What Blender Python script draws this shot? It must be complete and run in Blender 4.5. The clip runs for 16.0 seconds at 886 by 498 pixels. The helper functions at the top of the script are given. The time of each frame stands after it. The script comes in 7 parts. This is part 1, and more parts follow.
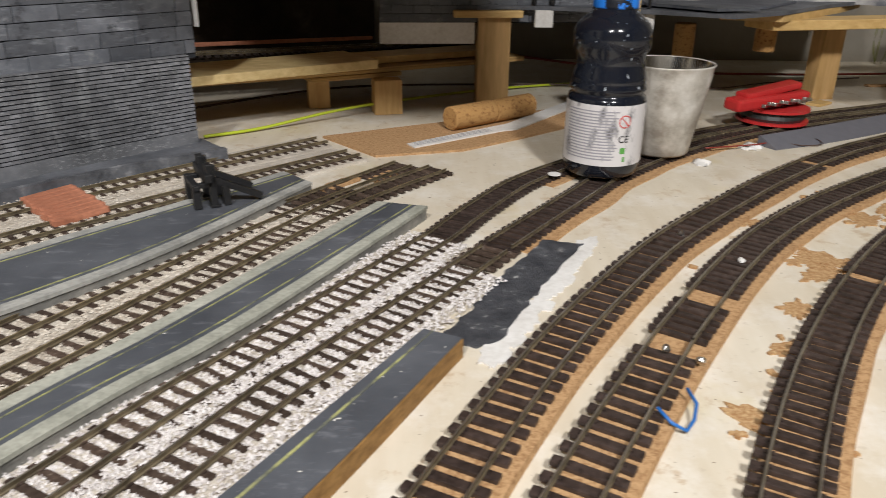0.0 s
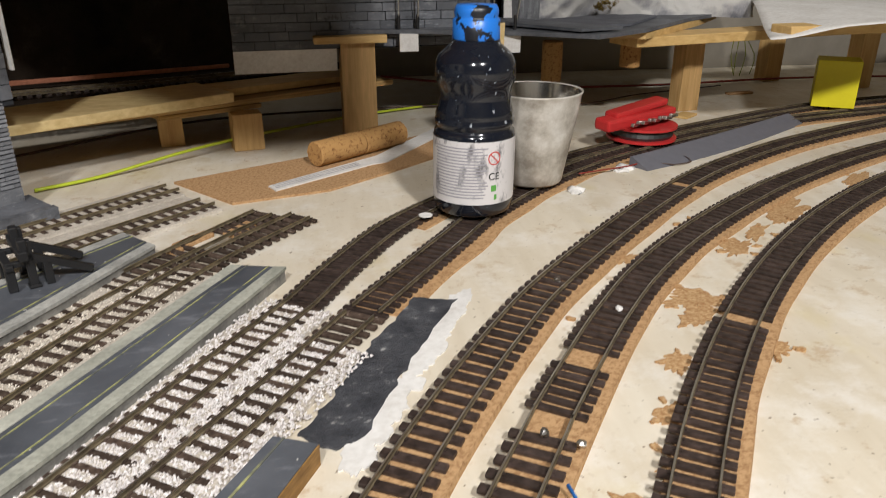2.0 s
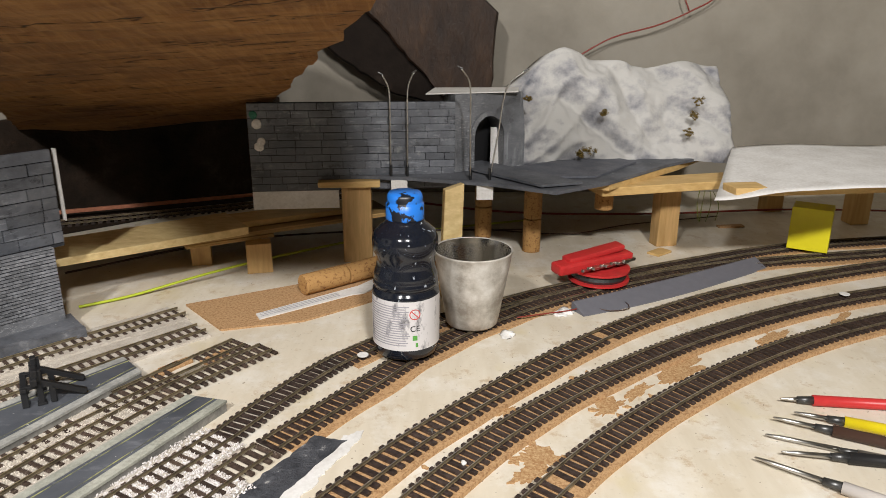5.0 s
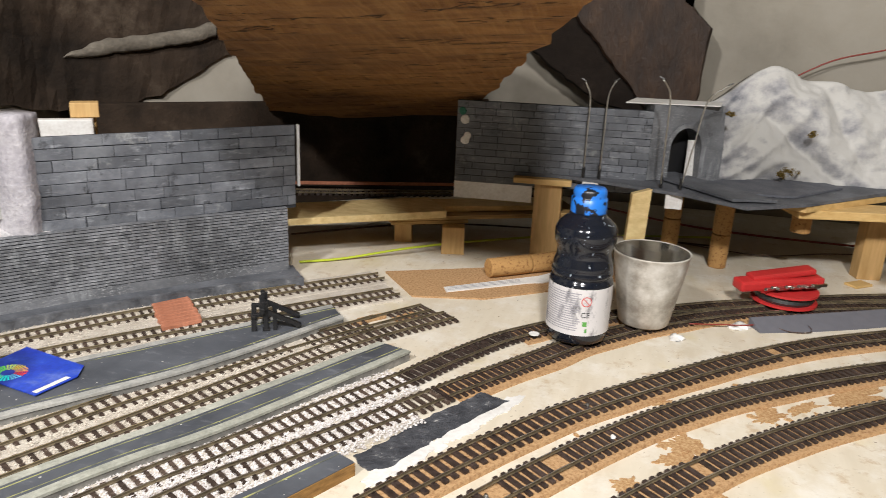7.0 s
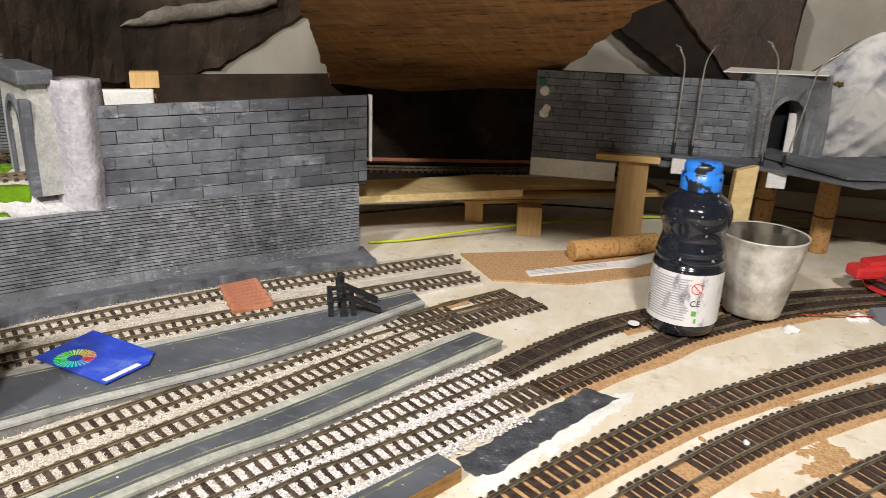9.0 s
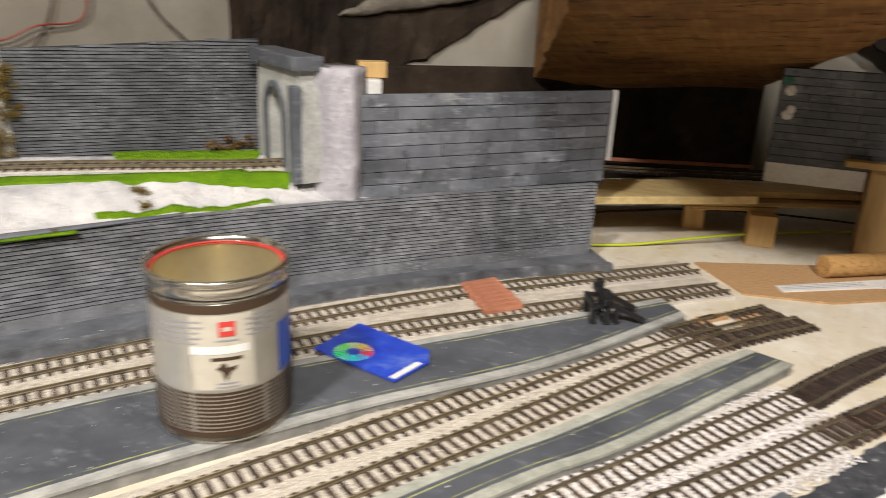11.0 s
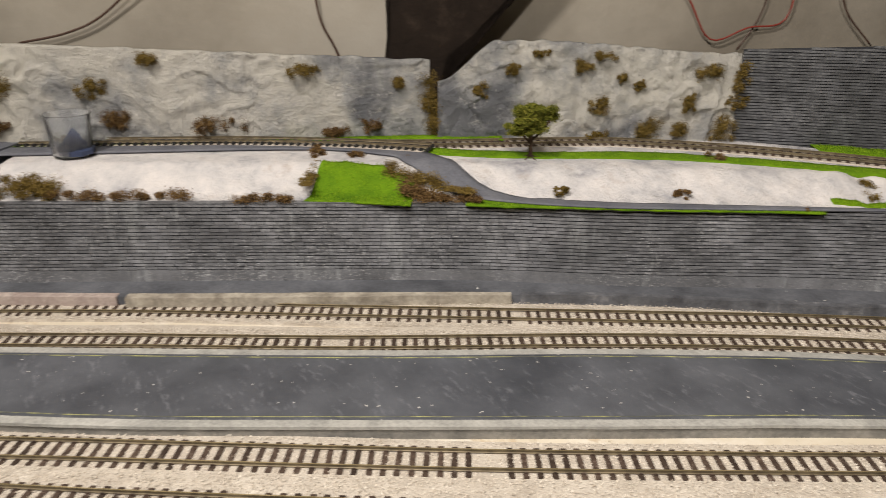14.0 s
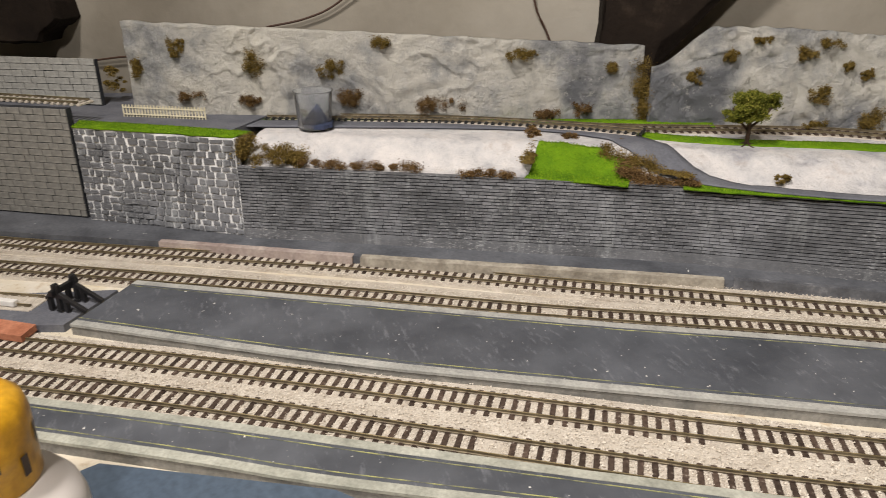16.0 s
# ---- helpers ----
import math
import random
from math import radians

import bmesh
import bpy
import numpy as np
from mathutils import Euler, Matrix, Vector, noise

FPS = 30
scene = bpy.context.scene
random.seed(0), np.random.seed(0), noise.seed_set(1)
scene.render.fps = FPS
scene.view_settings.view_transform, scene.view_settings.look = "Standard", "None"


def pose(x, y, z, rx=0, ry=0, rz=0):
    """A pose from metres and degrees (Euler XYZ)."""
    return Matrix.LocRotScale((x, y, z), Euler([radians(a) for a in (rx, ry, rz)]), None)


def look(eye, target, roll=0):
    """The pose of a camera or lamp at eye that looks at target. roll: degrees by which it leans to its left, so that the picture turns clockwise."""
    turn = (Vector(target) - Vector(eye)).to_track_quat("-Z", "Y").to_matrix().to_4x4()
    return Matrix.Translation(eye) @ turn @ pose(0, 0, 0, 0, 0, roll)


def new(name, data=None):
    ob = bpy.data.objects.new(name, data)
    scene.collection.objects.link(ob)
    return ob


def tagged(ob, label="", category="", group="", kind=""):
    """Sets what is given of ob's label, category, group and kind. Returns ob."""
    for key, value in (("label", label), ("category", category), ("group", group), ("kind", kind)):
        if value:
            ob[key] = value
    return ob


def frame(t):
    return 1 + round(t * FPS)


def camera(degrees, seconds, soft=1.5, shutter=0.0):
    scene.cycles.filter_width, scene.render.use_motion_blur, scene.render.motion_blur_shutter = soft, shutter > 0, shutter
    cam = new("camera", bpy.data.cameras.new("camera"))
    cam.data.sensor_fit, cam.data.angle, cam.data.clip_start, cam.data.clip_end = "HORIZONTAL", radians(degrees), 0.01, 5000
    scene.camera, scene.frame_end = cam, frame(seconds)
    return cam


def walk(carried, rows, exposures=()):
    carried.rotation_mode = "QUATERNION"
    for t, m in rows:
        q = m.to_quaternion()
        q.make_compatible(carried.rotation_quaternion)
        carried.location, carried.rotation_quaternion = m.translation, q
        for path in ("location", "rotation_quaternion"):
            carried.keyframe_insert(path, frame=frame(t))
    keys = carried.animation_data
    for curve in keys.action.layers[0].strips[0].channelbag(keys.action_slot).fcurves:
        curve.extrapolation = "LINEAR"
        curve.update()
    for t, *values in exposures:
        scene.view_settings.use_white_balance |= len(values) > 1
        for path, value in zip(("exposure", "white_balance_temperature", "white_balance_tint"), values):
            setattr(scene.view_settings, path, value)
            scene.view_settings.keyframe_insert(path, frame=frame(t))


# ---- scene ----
import colorsys

cam = camera(62.6, 16.0, soft=0.85, shutter=0.5)
PATH = [
    (0, (0.016, 0.027, 0.18), (0.006, 1.865, -0.609), 0.8),
    (0.5, (0.032, 0.034, 0.183), (0.12, 1.863, -0.62), 0.8),
    (1, (0.029, 0.057, 0.174), (0.221, 1.874, -0.64), 1.1),
    (1.5, (0.031, 0.072, 0.179), (0.278, 1.891, -0.617), 0.5),
    (2, (0.038, 0.075, 0.197), (0.31, 1.897, -0.583), 0.2),
    (2.5, (0.053, 0.068, 0.22), (0.324, 1.901, -0.533), -0.2),
    (3, (0.069, 0.053, 0.243), (0.313, 1.908, -0.465), -0.7),
    (3.5, (0.09, 0.038, 0.275), (0.301, 1.911, -0.396), -0.8),
    (3.7, (0.099, 0.031, 0.29), (0.293, 1.908, -0.373), -0.7),
    (5.8, (0.206, -0.043, 0.31), (-0.013, 1.848, -0.304), 1.4),
    (6, (0.207, -0.05, 0.31), (-0.073, 1.833, -0.3), 1.7),
    (6.5, (0.201, -0.071, 0.311), (-0.218, 1.789, -0.294), 2.3),
    (7, (0.194, -0.078, 0.302), (-0.332, 1.754, -0.305), 2.5),
    (7.5, (0.182, -0.078, 0.296), (-0.406, 1.732, -0.318), 2.5),
    (8, (0.166, -0.064, 0.288), (-0.439, 1.735, -0.344), 2.3),
    (8.2, (0.163, -0.059, 0.287), (-0.439, 1.737, -0.354), 2.2),
    (10.5, (0.017, -0.02, 0.263), (-0.669, 1.735, -0.409), 2.5),
    (11, (-0.016, -0.066, 0.267), (-0.862, 1.617, -0.407), 2.6),
    (11.5, (-0.053, -0.113, 0.269), (-1.082, 1.464, -0.405), 2.7),
    (12, (-0.073, -0.149, 0.269), (-1.286, 1.282, -0.424), 2.4),
    (12.5, (-0.092, -0.189, 0.272), (-1.453, 1.09, -0.442), 2.1),
    (13, (-0.104, -0.236, 0.278), (-1.591, 0.881, -0.458), 1.4),
    (13.5, (-0.112, -0.276, 0.28), (-1.688, 0.709, -0.46), 1.0),
    (14, (-0.113, -0.303, 0.287), (-1.757, 0.56, -0.456), 0.6),
    (14.5, (-0.114, -0.325, 0.29), (-1.803, 0.434, -0.465), 0.4),
    (15, (-0.111, -0.346, 0.293), (-1.84, 0.315, -0.465), 0.3),
    (15.5, (-0.107, -0.367, 0.291), (-1.864, 0.206, -0.475), 0.1),
    (16, (-0.103, -0.381, 0.291), (-1.876, 0.123, -0.487), -0.4),
]
walk(cam, [(t, look(eye, target, roll)) for t, eye, target, roll in PATH], exposures=[(0, -0.12, 6200, 10), (3.5, 0.04, 6300, 10), (7, 0.28, 6250, 10), (8.2, 0.32, 6300, 10), (10.5, 0.28, 6500, 10), (12, 0.0, 6750, 11), (12.5, -0.12, 6850, 12), (14.5, -0.30, 6750, 12), (16, -0.28, 6650, 12)])

# ---- world and light ----
world = bpy.data.worlds.new("attic_air")
scene.world = world
world.use_nodes = True
world.node_tree.nodes["Background"].inputs[0].default_value = (1.0, 0.9, 0.78, 1)
world.node_tree.nodes["Background"].inputs[1].default_value = 0.01


def area_lamp(name, eye, target, size, watts, colour):
    data = bpy.data.lights.new(name, "AREA")
    data.shape, data.size, data.energy, data.color = "DISK", size, watts, colour
    ob = new(name, data)
    ob.matrix_world = look(eye, target)
    return ob


# ceiling lamps of the attic, above and behind the camera
area_lamp("ceiling_bulb", (-0.28, -0.70, 1.12), (-0.25, 0.15, 0.0), 0.13, 19.0, (1.0, 0.955, 0.90))
area_lamp("ceiling_bulb", (0.40, -0.62, 1.10), (0.15, 0.45, 0.0), 0.13, 22.0, (1.0, 0.955, 0.90))

# ---- materials ----


class Nodes:
    """A small node tree writer round one Principled surface."""

    def __init__(self, name, rough=0.6, metal=0.0, spec=0.5, world=False):
        self.m = bpy.data.materials.new(name)
        self.m.use_nodes = True
        self.t = self.m.node_tree
        self.b = self.t.nodes["Principled BSDF"]
        self.b.inputs["Roughness"].default_value = rough
        self.b.inputs["Metallic"].default_value = metal
        self.b.inputs["Specular IOR Level"].default_value = spec
        if world:   # shared pieces take their grain from their place, so that no two are alike
            self.co = self.t.nodes.new("ShaderNodeNewGeometry").outputs["Position"]
        else:
            self.co = self.t.nodes.new("ShaderNodeTexCoord").outputs["Object"]

    def link(self, a, b):
        self.t.links.new(a, b)
        return self

    def scaled(self, sx, sy, sz):
        n = self.t.nodes.new("ShaderNodeMapping")
        n.inputs["Scale"].default_value = (sx, sy, sz)
        self.link(self.co, n.inputs["Vector"])
        return n.outputs[0]

    def noise(self, scale, detail=5, rough=0.6, co=None):
        n = self.t.nodes.new("ShaderNodeTexNoise")
        n.inputs["Scale"].default_value, n.inputs["Detail"].default_value, n.inputs["Roughness"].default_value = scale, detail, rough
        self.link(co or self.co, n.inputs["Vector"])
        return n.outputs["Fac"]

    def voronoi(self, scale, feature="F1", co=None):
        n = self.t.nodes.new("ShaderNodeTexVoronoi")
        n.feature = feature
        n.inputs["Scale"].default_value = scale
        self.link(co or self.co, n.inputs["Vector"])
        return n.outputs["Distance"]

    def ramp(self, fac, *stops):
        n = self.t.nodes.new("ShaderNodeValToRGB")
        e = n.color_ramp.elements
        while len(e) < len(stops):
            e.new(0.5)
        for el, (p, c) in zip(e, stops):
            el.position = p
            el.color = (*c, 1) if isinstance(c, tuple) else (c, c, c, 1)
        self.link(fac, n.inputs[0])
        return n.outputs[0]

    def mix(self, fac, a, b, mode="MIX"):
        n = self.t.nodes.new("ShaderNodeMix")
        n.data_type, n.blend_type = "RGBA", mode
        for sock, v in ((n.inputs[0], fac), (n.inputs[6], a), (n.inputs[7], b)):
            if isinstance(v, (int, float)):
                sock.default_value = v
            elif isinstance(v, tuple):
                sock.default_value = (*v, 1)
            else:
                self.link(v, sock)
        return n.outputs[2]

    def island(self):
        return self.t.nodes.new("ShaderNodeNewGeometry").outputs["Random Per Island"]

    def object_random(self):
        return self.t.nodes.new("ShaderNodeObjectInfo").outputs["Random"]

    def colour(self, c):
        if isinstance(c, tuple):
            self.b.inputs["Base Color"].default_value = (*c, 1)
        else:
            self.link(c, self.b.inputs["Base Color"])
        return self

    def rough(self, r):
        self.link(r, self.b.inputs["Roughness"])
        return self

    def bump(self, h, strength=0.5, depth=0.0005):
        n = self.t.nodes.new("ShaderNodeBump")
        n.inputs["Strength"].default_value, n.inputs["Distance"].default_value = strength, depth
        self.link(h, n.inputs["Height"])
        self.link(n.outputs[0], self.b.inputs["Normal"])
        return self


def blotchy(name, stops, coarse=20, fine=300, rough=0.7, metal=0.0, bump=0.4, depth=0.0004, spec=0.4, fleck=None, fine_mix=0.35):
    """Colour that varies at two scales, with fine relief; fleck: (colour, amount) of scattered specks."""
    k = Nodes(name, rough, metal, spec)
    a = k.ramp(k.noise(coarse, 6), *stops)
    f = k.noise(fine, 4)
    c = k.mix(fine_mix, a, k.ramp(f, (0.3, 0.25), (0.7, 0.75)), "OVERLAY")
    if fleck:
        c = k.mix(k.ramp(k.noise(fleck[2] if len(fleck) > 2 else 170, 2, 0.4), (fleck[1], 0.0), (fleck[1] + 0.03, 1.0)), c, fleck[0])
    return k.colour(c).bump(f, bump, depth).m


def grain(name, dark, light, along=(1, 12, 12), scale=30, rough=0.6, bump=0.3, depth=0.0003, vary=0.0):
    """Wood with grain drawn out along one axis."""
    k = Nodes(name, rough, spec=0.3)
    co = k.scaled(*along)
    n = k.noise(scale, 8, 0.65, co)
    c = k.ramp(n, (0.3, dark), (0.7, light))
    c = k.mix(0.25, c, k.ramp(k.noise(9, 4), (0.35, 0.3), (0.65, 0.7)), "OVERLAY")
    if vary:
        c = k.mix(vary, c, k.ramp(k.object_random(), (0.0, 0.15), (1.0, 0.9)), "OVERLAY")
    return k.colour(c).bump(n, bump, depth).m


def plain(name, c, rough=0.5, metal=0.0, spec=0.5):
    k = Nodes(name, rough, metal, spec)
    n = k.noise(120, 4)
    col = k.mix(0.12, c, k.ramp(n, (0.3, 0.2), (0.7, 0.8)), "OVERLAY")
    return k.colour(col).bump(n, 0.15, 0.0002).m


M = {}
k = Nodes("pale_plywood", 0.45, spec=0.35)
base = k.ramp(k.noise(14, 6, 0.6, k.scaled(3, 0.5, 1)), (0.3, (0.56, 0.49, 0.375)), (0.7, (0.68, 0.62, 0.51)))
base = k.mix(k.ramp(k.noise(7, 5), (0.52, 0.0), (0.75, 0.6)), base, (0.72, 0.68, 0.59))
base = k.mix(k.ramp(k.noise(17, 8, 0.72), (0.50, 0.0), (0.66, 0.55)), base, (0.78, 0.76, 0.72))
base = k.mix(k.ramp(k.noise(26, 8, 0.75), (0.58, 0.0), (0.64, 0.55)), base, (0.42, 0.29, 0.16))
base = k.mix(k.ramp(k.noise(11, 4), (0.60, 0.0), (0.72, 0.35)), base, (0.55, 0.45, 0.16))
base = k.mix(k.ramp(k.noise(150, 4, 0.6), (0.60, 0.0), (0.70, 0.30)), base, (0.40, 0.33, 0.24))
base = k.mix(k.ramp(k.noise(240, 2), (0.70, 0.0), (0.73, 0.8)), base, (0.14, 0.09, 0.05))
M["board"] = k.colour(base).bump(k.noise(60, 8, 0.7), 0.35, 0.0006).m
k = Nodes("cork", 0.9, spec=0.15)
v = k.noise(420, 4, 0.7)
M["cork"] = k.colour(k.mix(k.ramp(v, (0.45, 0.0), (0.62, 1.0)), (0.47, 0.295, 0.150), (0.30, 0.170, 0.080))).bump(v, 0.6, 0.0008).m
k = Nodes("cork_residue", 0.9, spec=0.15)
v = k.noise(500, 5, 0.7)
M["residue"] = k.colour(k.mix(k.ramp(v, (0.35, 0.0), (0.6, 1.0)), (0.55, 0.38, 0.20), (0.33, 0.18, 0.08))).bump(v, 0.6, 0.0008).m
k = Nodes("dark_sleeper", 0.42, spec=0.5, world=True)
v = k.noise(260, 5, 0.6)
c = k.ramp(v, (0.3, (0.017, 0.011, 0.009)), (0.7, (0.062, 0.043, 0.037)))
M["sleeper"] = k.colour(k.mix(0.35, c, k.ramp(k.object_random(), (0.0, 0.2), (1.0, 0.8)), "OVERLAY")).bump(v, 0.4, 0.0004).m
k = Nodes("dusty_sleeper", 0.85, spec=0.2, world=True)
v = k.noise(300, 5, 0.6)
c = k.ramp(v, (0.3, (0.030, 0.019, 0.014)), (0.62, (0.080, 0.056, 0.043)), (0.75, (0.33, 0.29, 0.25)))
M["sleeper_dusty"] = k.colour(k.mix(0.5, c, k.ramp(k.object_random(), (0.0, 0.15), (1.0, 0.85)), "OVERLAY")).bump(v, 0.4, 0.0004).m
k = Nodes("nickel_rail", 0.42, 1.0)
M["rail"] = k.colour(k.ramp(k.noise(40, 5), (0.35, (0.50, 0.46, 0.40)), (0.7, (0.88, 0.85, 0.79)))).m
k = Nodes("brassy_rail", 0.45, 0.9)
M["rail_brass"] = k.colour(k.ramp(k.noise(40, 5), (0.35, (0.40, 0.32, 0.17)), (0.7, (0.85, 0.72, 0.44)))).m
k = Nodes("tarnished_rail_side", 0.55, 0.35)
M["rail_side"] = k.colour(k.ramp(k.noise(90, 5), (0.35, (0.085, 0.067, 0.041)), (0.7, (0.225, 0.182, 0.112)))).m
k = Nodes("ballast_chips", 0.9, spec=0.2)
M["chips"] = k.colour(k.ramp(k.island(), (0.0, (0.40, 0.34, 0.275)), (0.35, (0.57, 0.51, 0.43)), (1.0, (0.74, 0.69, 0.61)))).m
k = Nodes("white_chips", 0.9, spec=0.2)
M["white_chips"] = k.colour(k.ramp(k.island(), (0.0, (0.40, 0.36, 0.345)), (0.3, (0.59, 0.555, 0.54)), (1.0, (0.75, 0.72, 0.71)))).m
M["ballast"] = blotchy("ballast_bed", ((0.3, (0.42, 0.37, 0.31)), (0.7, (0.60, 0.55, 0.48))), 60, 700, 0.95, bump=0.9, depth=0.0012, spec=0.1)
k = Nodes("platform_asphalt", 0.44, spec=0.5)
c = k.ramp(k.noise(16, 6), (0.32, (0.052, 0.057, 0.068)), (0.68, (0.108, 0.116, 0.133)))
c = k.mix(k.ramp(k.noise(60, 6, 0.7, k.scaled(1, 3, 1)), (0.56, 0.0), (0.76, 0.5)), c, (0.28, 0.29, 0.32))
c = k.mix(k.ramp(k.noise(330, 1, 0.3), (0.775, 0.0), (0.79, 0.8)), c, (0.72, 0.70, 0.66))
M["asphalt"] = k.colour(c).bump(k.noise(500, 4), 0.25, 0.0003).m
M["kerbstone"] = blotchy("painted_edge", ((0.3, (0.24, 0.24, 0.225)), (0.7, (0.44, 0.435, 0.405))), 45, 400, 0.75)
M["edge_green"] = blotchy("pale_green_edge", ((0.3, (0.25, 0.255, 0.215)), (0.7, (0.44, 0.44, 0.38))), 45, 400, 0.75)
M["edge_dark"] = blotchy("platform_side", ((0.3, (0.13, 0.128, 0.12)), (0.7, (0.28, 0.27, 0.245))), 60, 400, 0.85, bump=0.7)
M["yellow_line"] = blotchy("yellow_line", ((0.42, (0.11, 0.115, 0.10)), (0.62, (0.40, 0.40, 0.16))), 60, 500, 0.7)
M["raw_edge"] = grain("brown_cut_edge", (0.16, 0.08, 0.02), (0.34, 0.19, 0.06), (20, 20, 60), 6)


def slate_paint(name, deep, mid_tone, pale, white):
    """Slate grey model paint, dry-brushed with white: three greys and the amount of white."""
    k = Nodes(name, 0.62, spec=0.4, world=True)
    tone = lambda g: (g * 0.97, g, g * 1.08)
    c = k.ramp(k.noise(17, 7, 0.65), (0.30, tone(deep)), (0.50, tone(mid_tone)), (0.72, tone(pale)))
    c = k.mix(0.45, c, k.ramp(k.island(), (0.0, 0.2), (1.0, 0.8)), "OVERLAY")
    c = k.mix(k.ramp(k.noise(20, 7, 0.72, k.scaled(1.6, 1.6, 0.35)), (0.56, 0.0), (0.72, 0.65 * white)), c, (0.40, 0.42, 0.43))
    brush = k.ramp(k.noise(330, 7, 0.8, k.scaled(0.6, 0.6, 2.0)), (0.53, 0.0), (0.66, 1.0))
    c = k.mix(k.mix(k.ramp(k.noise(13, 5, 0.6), (0.42, 0.10 * white), (0.62, 0.85 * white)), (0.0, 0.0, 0.0), brush), c, (0.60, 0.61, 0.62))
    c = k.mix(k.ramp(k.noise(90, 6, 0.7), (0.30, 0.7), (0.40, 0.0)), c, (0.026, 0.028, 0.032))
    return k.colour(c).bump(k.noise(420, 6, 0.7), 0.8, 0.0006).m


M["brick"] = slate_paint("slate_brick", 0.080, 0.142, 0.24, 1.0)
# rear wall's copy, its greys lowered to offset the strong lamp there
M["brick_dimmed"] = slate_paint("dimmed_slate_brick", 0.045, 0.080, 0.13, 0.55)
k = Nodes("slate_block", 0.5, spec=0.5, world=True)
c = k.ramp(k.noise(14, 7, 0.65), (0.30, (0.050, 0.054, 0.064)), (0.52, (0.112, 0.119, 0.136)), (0.74, (0.23, 0.243, 0.265)))
c = k.mix(0.45, c, k.ramp(k.object_random(), (0.0, 0.22), (1.0, 0.78)), "OVERLAY")
streak_ = k.ramp(k.noise(55, 8, 0.75, k.scaled(1, 1, 5)), (0.53, 0.0), (0.68, 1.0))
c = k.mix(k.mix(k.ramp(k.noise(20, 5, 0.6), (0.44, 0.10), (0.60, 0.75)), (0.0, 0.0, 0.0), streak_), c, (0.42, 0.44, 0.47))
c = k.mix(k.ramp(k.noise(26, 7, 0.74), (0.60, 0.0), (0.72, 0.65)), c, (0.46, 0.47, 0.45))
c = k.mix(k.ramp(k.noise(9, 5, 0.6), (0.40, 0.55), (0.55, 0.0)), c, (0.045, 0.049, 0.058))
c = k.mix(k.ramp(k.noise(70, 7, 0.75), (0.34, 0.8), (0.43, 0.0)), c, (0.022, 0.024, 0.028))
M["block"] = k.colour(c).bump(k.noise(260, 7, 0.7), 0.8, 0.0007).m
M["mortar"] = blotchy("dark_joint", ((0.3, (0.012, 0.013, 0.016)), (0.7, (0.035, 0.038, 0.045))), 40, 400, 0.9)
M["pavement"] = blotchy("slate_pavement", ((0.3, (0.060, 0.064, 0.074)), (0.7, (0.140, 0.147, 0.164))), 25, 300, 0.65, fleck=((0.6, 0.6, 0.58), 0.74))
M["terracotta"] = blotchy("terracotta", ((0.3, (0.33, 0.12, 0.065)), (0.7, (0.52, 0.22, 0.13))), 50, 300, 0.8, bump=0.5)
M["pink_kerb"] = blotchy("pinkish_kerb", ((0.3, (0.27, 0.205, 0.185)), (0.7, (0.47, 0.40, 0.36))), 40, 300, 0.8)
k = Nodes("plaster_bank", 0.85, spec=0.2)
c = k.ramp(k.noise(26, 9, 0.68), (0.32, (0.32, 0.32, 0.35)), (0.46, (0.55, 0.54, 0.545)), (0.64, (0.70, 0.67, 0.655)))
M["lilac"] = blotchy("lilac_plaster", ((0.3, (0.27, 0.255, 0.285)), (0.7, (0.43, 0.41, 0.43))), 30, 200, 0.85, bump=0.8, depth=0.002)
c = k.mix(k.ramp(k.noise(45, 7, 0.7), (0.58, 0.0), (0.72, 0.5)), c, (0.36, 0.29, 0.25))
M["plaster"] = k.colour(c).bump(k.noise(60, 9, 0.72), 1.0, 0.0045).m
k = Nodes("painted_rock", 0.78, spec=0.25)
c = k.ramp(k.noise(8, 8, 0.64), (0.36, (0.17, 0.178, 0.195)), (0.44, (0.39, 0.392, 0.388)), (0.51, (0.60, 0.582, 0.535)), (0.66, (0.74, 0.71, 0.63)))
c = k.mix(k.ramp(k.noise(38, 9, 0.78), (0.52, 0.0), (0.68, 0.55)), c, (0.20, 0.204, 0.215))
c = k.mix(k.ramp(k.noise(85, 9, 0.78), (0.57, 0.0), (0.67, 0.70)), c, (0.76, 0.735, 0.68))
crust_ = k.mix(0.5, k.noise(62, 9, 0.74), k.noise(210, 7, 0.8))
M["rock"] = k.colour(c).bump(crust_, 1.0, 0.011).m
M["grass"] = blotchy("flock_grass", ((0.3, (0.075, 0.17, 0.008)), (0.7, (0.17, 0.31, 0.012))), 40, 900, 0.95, bump=1.0, depth=0.0012, spec=0.1)
M["tarmac"] = blotchy("model_tarmac", ((0.3, (0.085, 0.09, 0.11)), (0.7, (0.15, 0.155, 0.175))), 30, 400, 0.8)
k = Nodes("brown_foliage", 0.9, spec=0.15)
M["brush"] = k.colour(k.ramp(k.island(), (0.0, (0.045, 0.024, 0.012)), (0.5, (0.125, 0.070, 0.028)), (1.0, (0.27, 0.175, 0.07)))).m
k = Nodes("olive_foliage", 0.9, spec=0.15)
M["moss"] = k.colour(k.ramp(k.island(), (0.0, (0.055, 0.036, 0.010)), (0.5, (0.145, 0.098, 0.024)), (1.0, (0.29, 0.205, 0.06)))).m
k = Nodes("green_foliage", 0.9, spec=0.15)
M["leaf"] = k.colour(k.ramp(k.island(), (0.0, (0.05, 0.062, 0.009)), (0.6, (0.135, 0.145, 0.018)), (1.0, (0.28, 0.265, 0.05)))).m
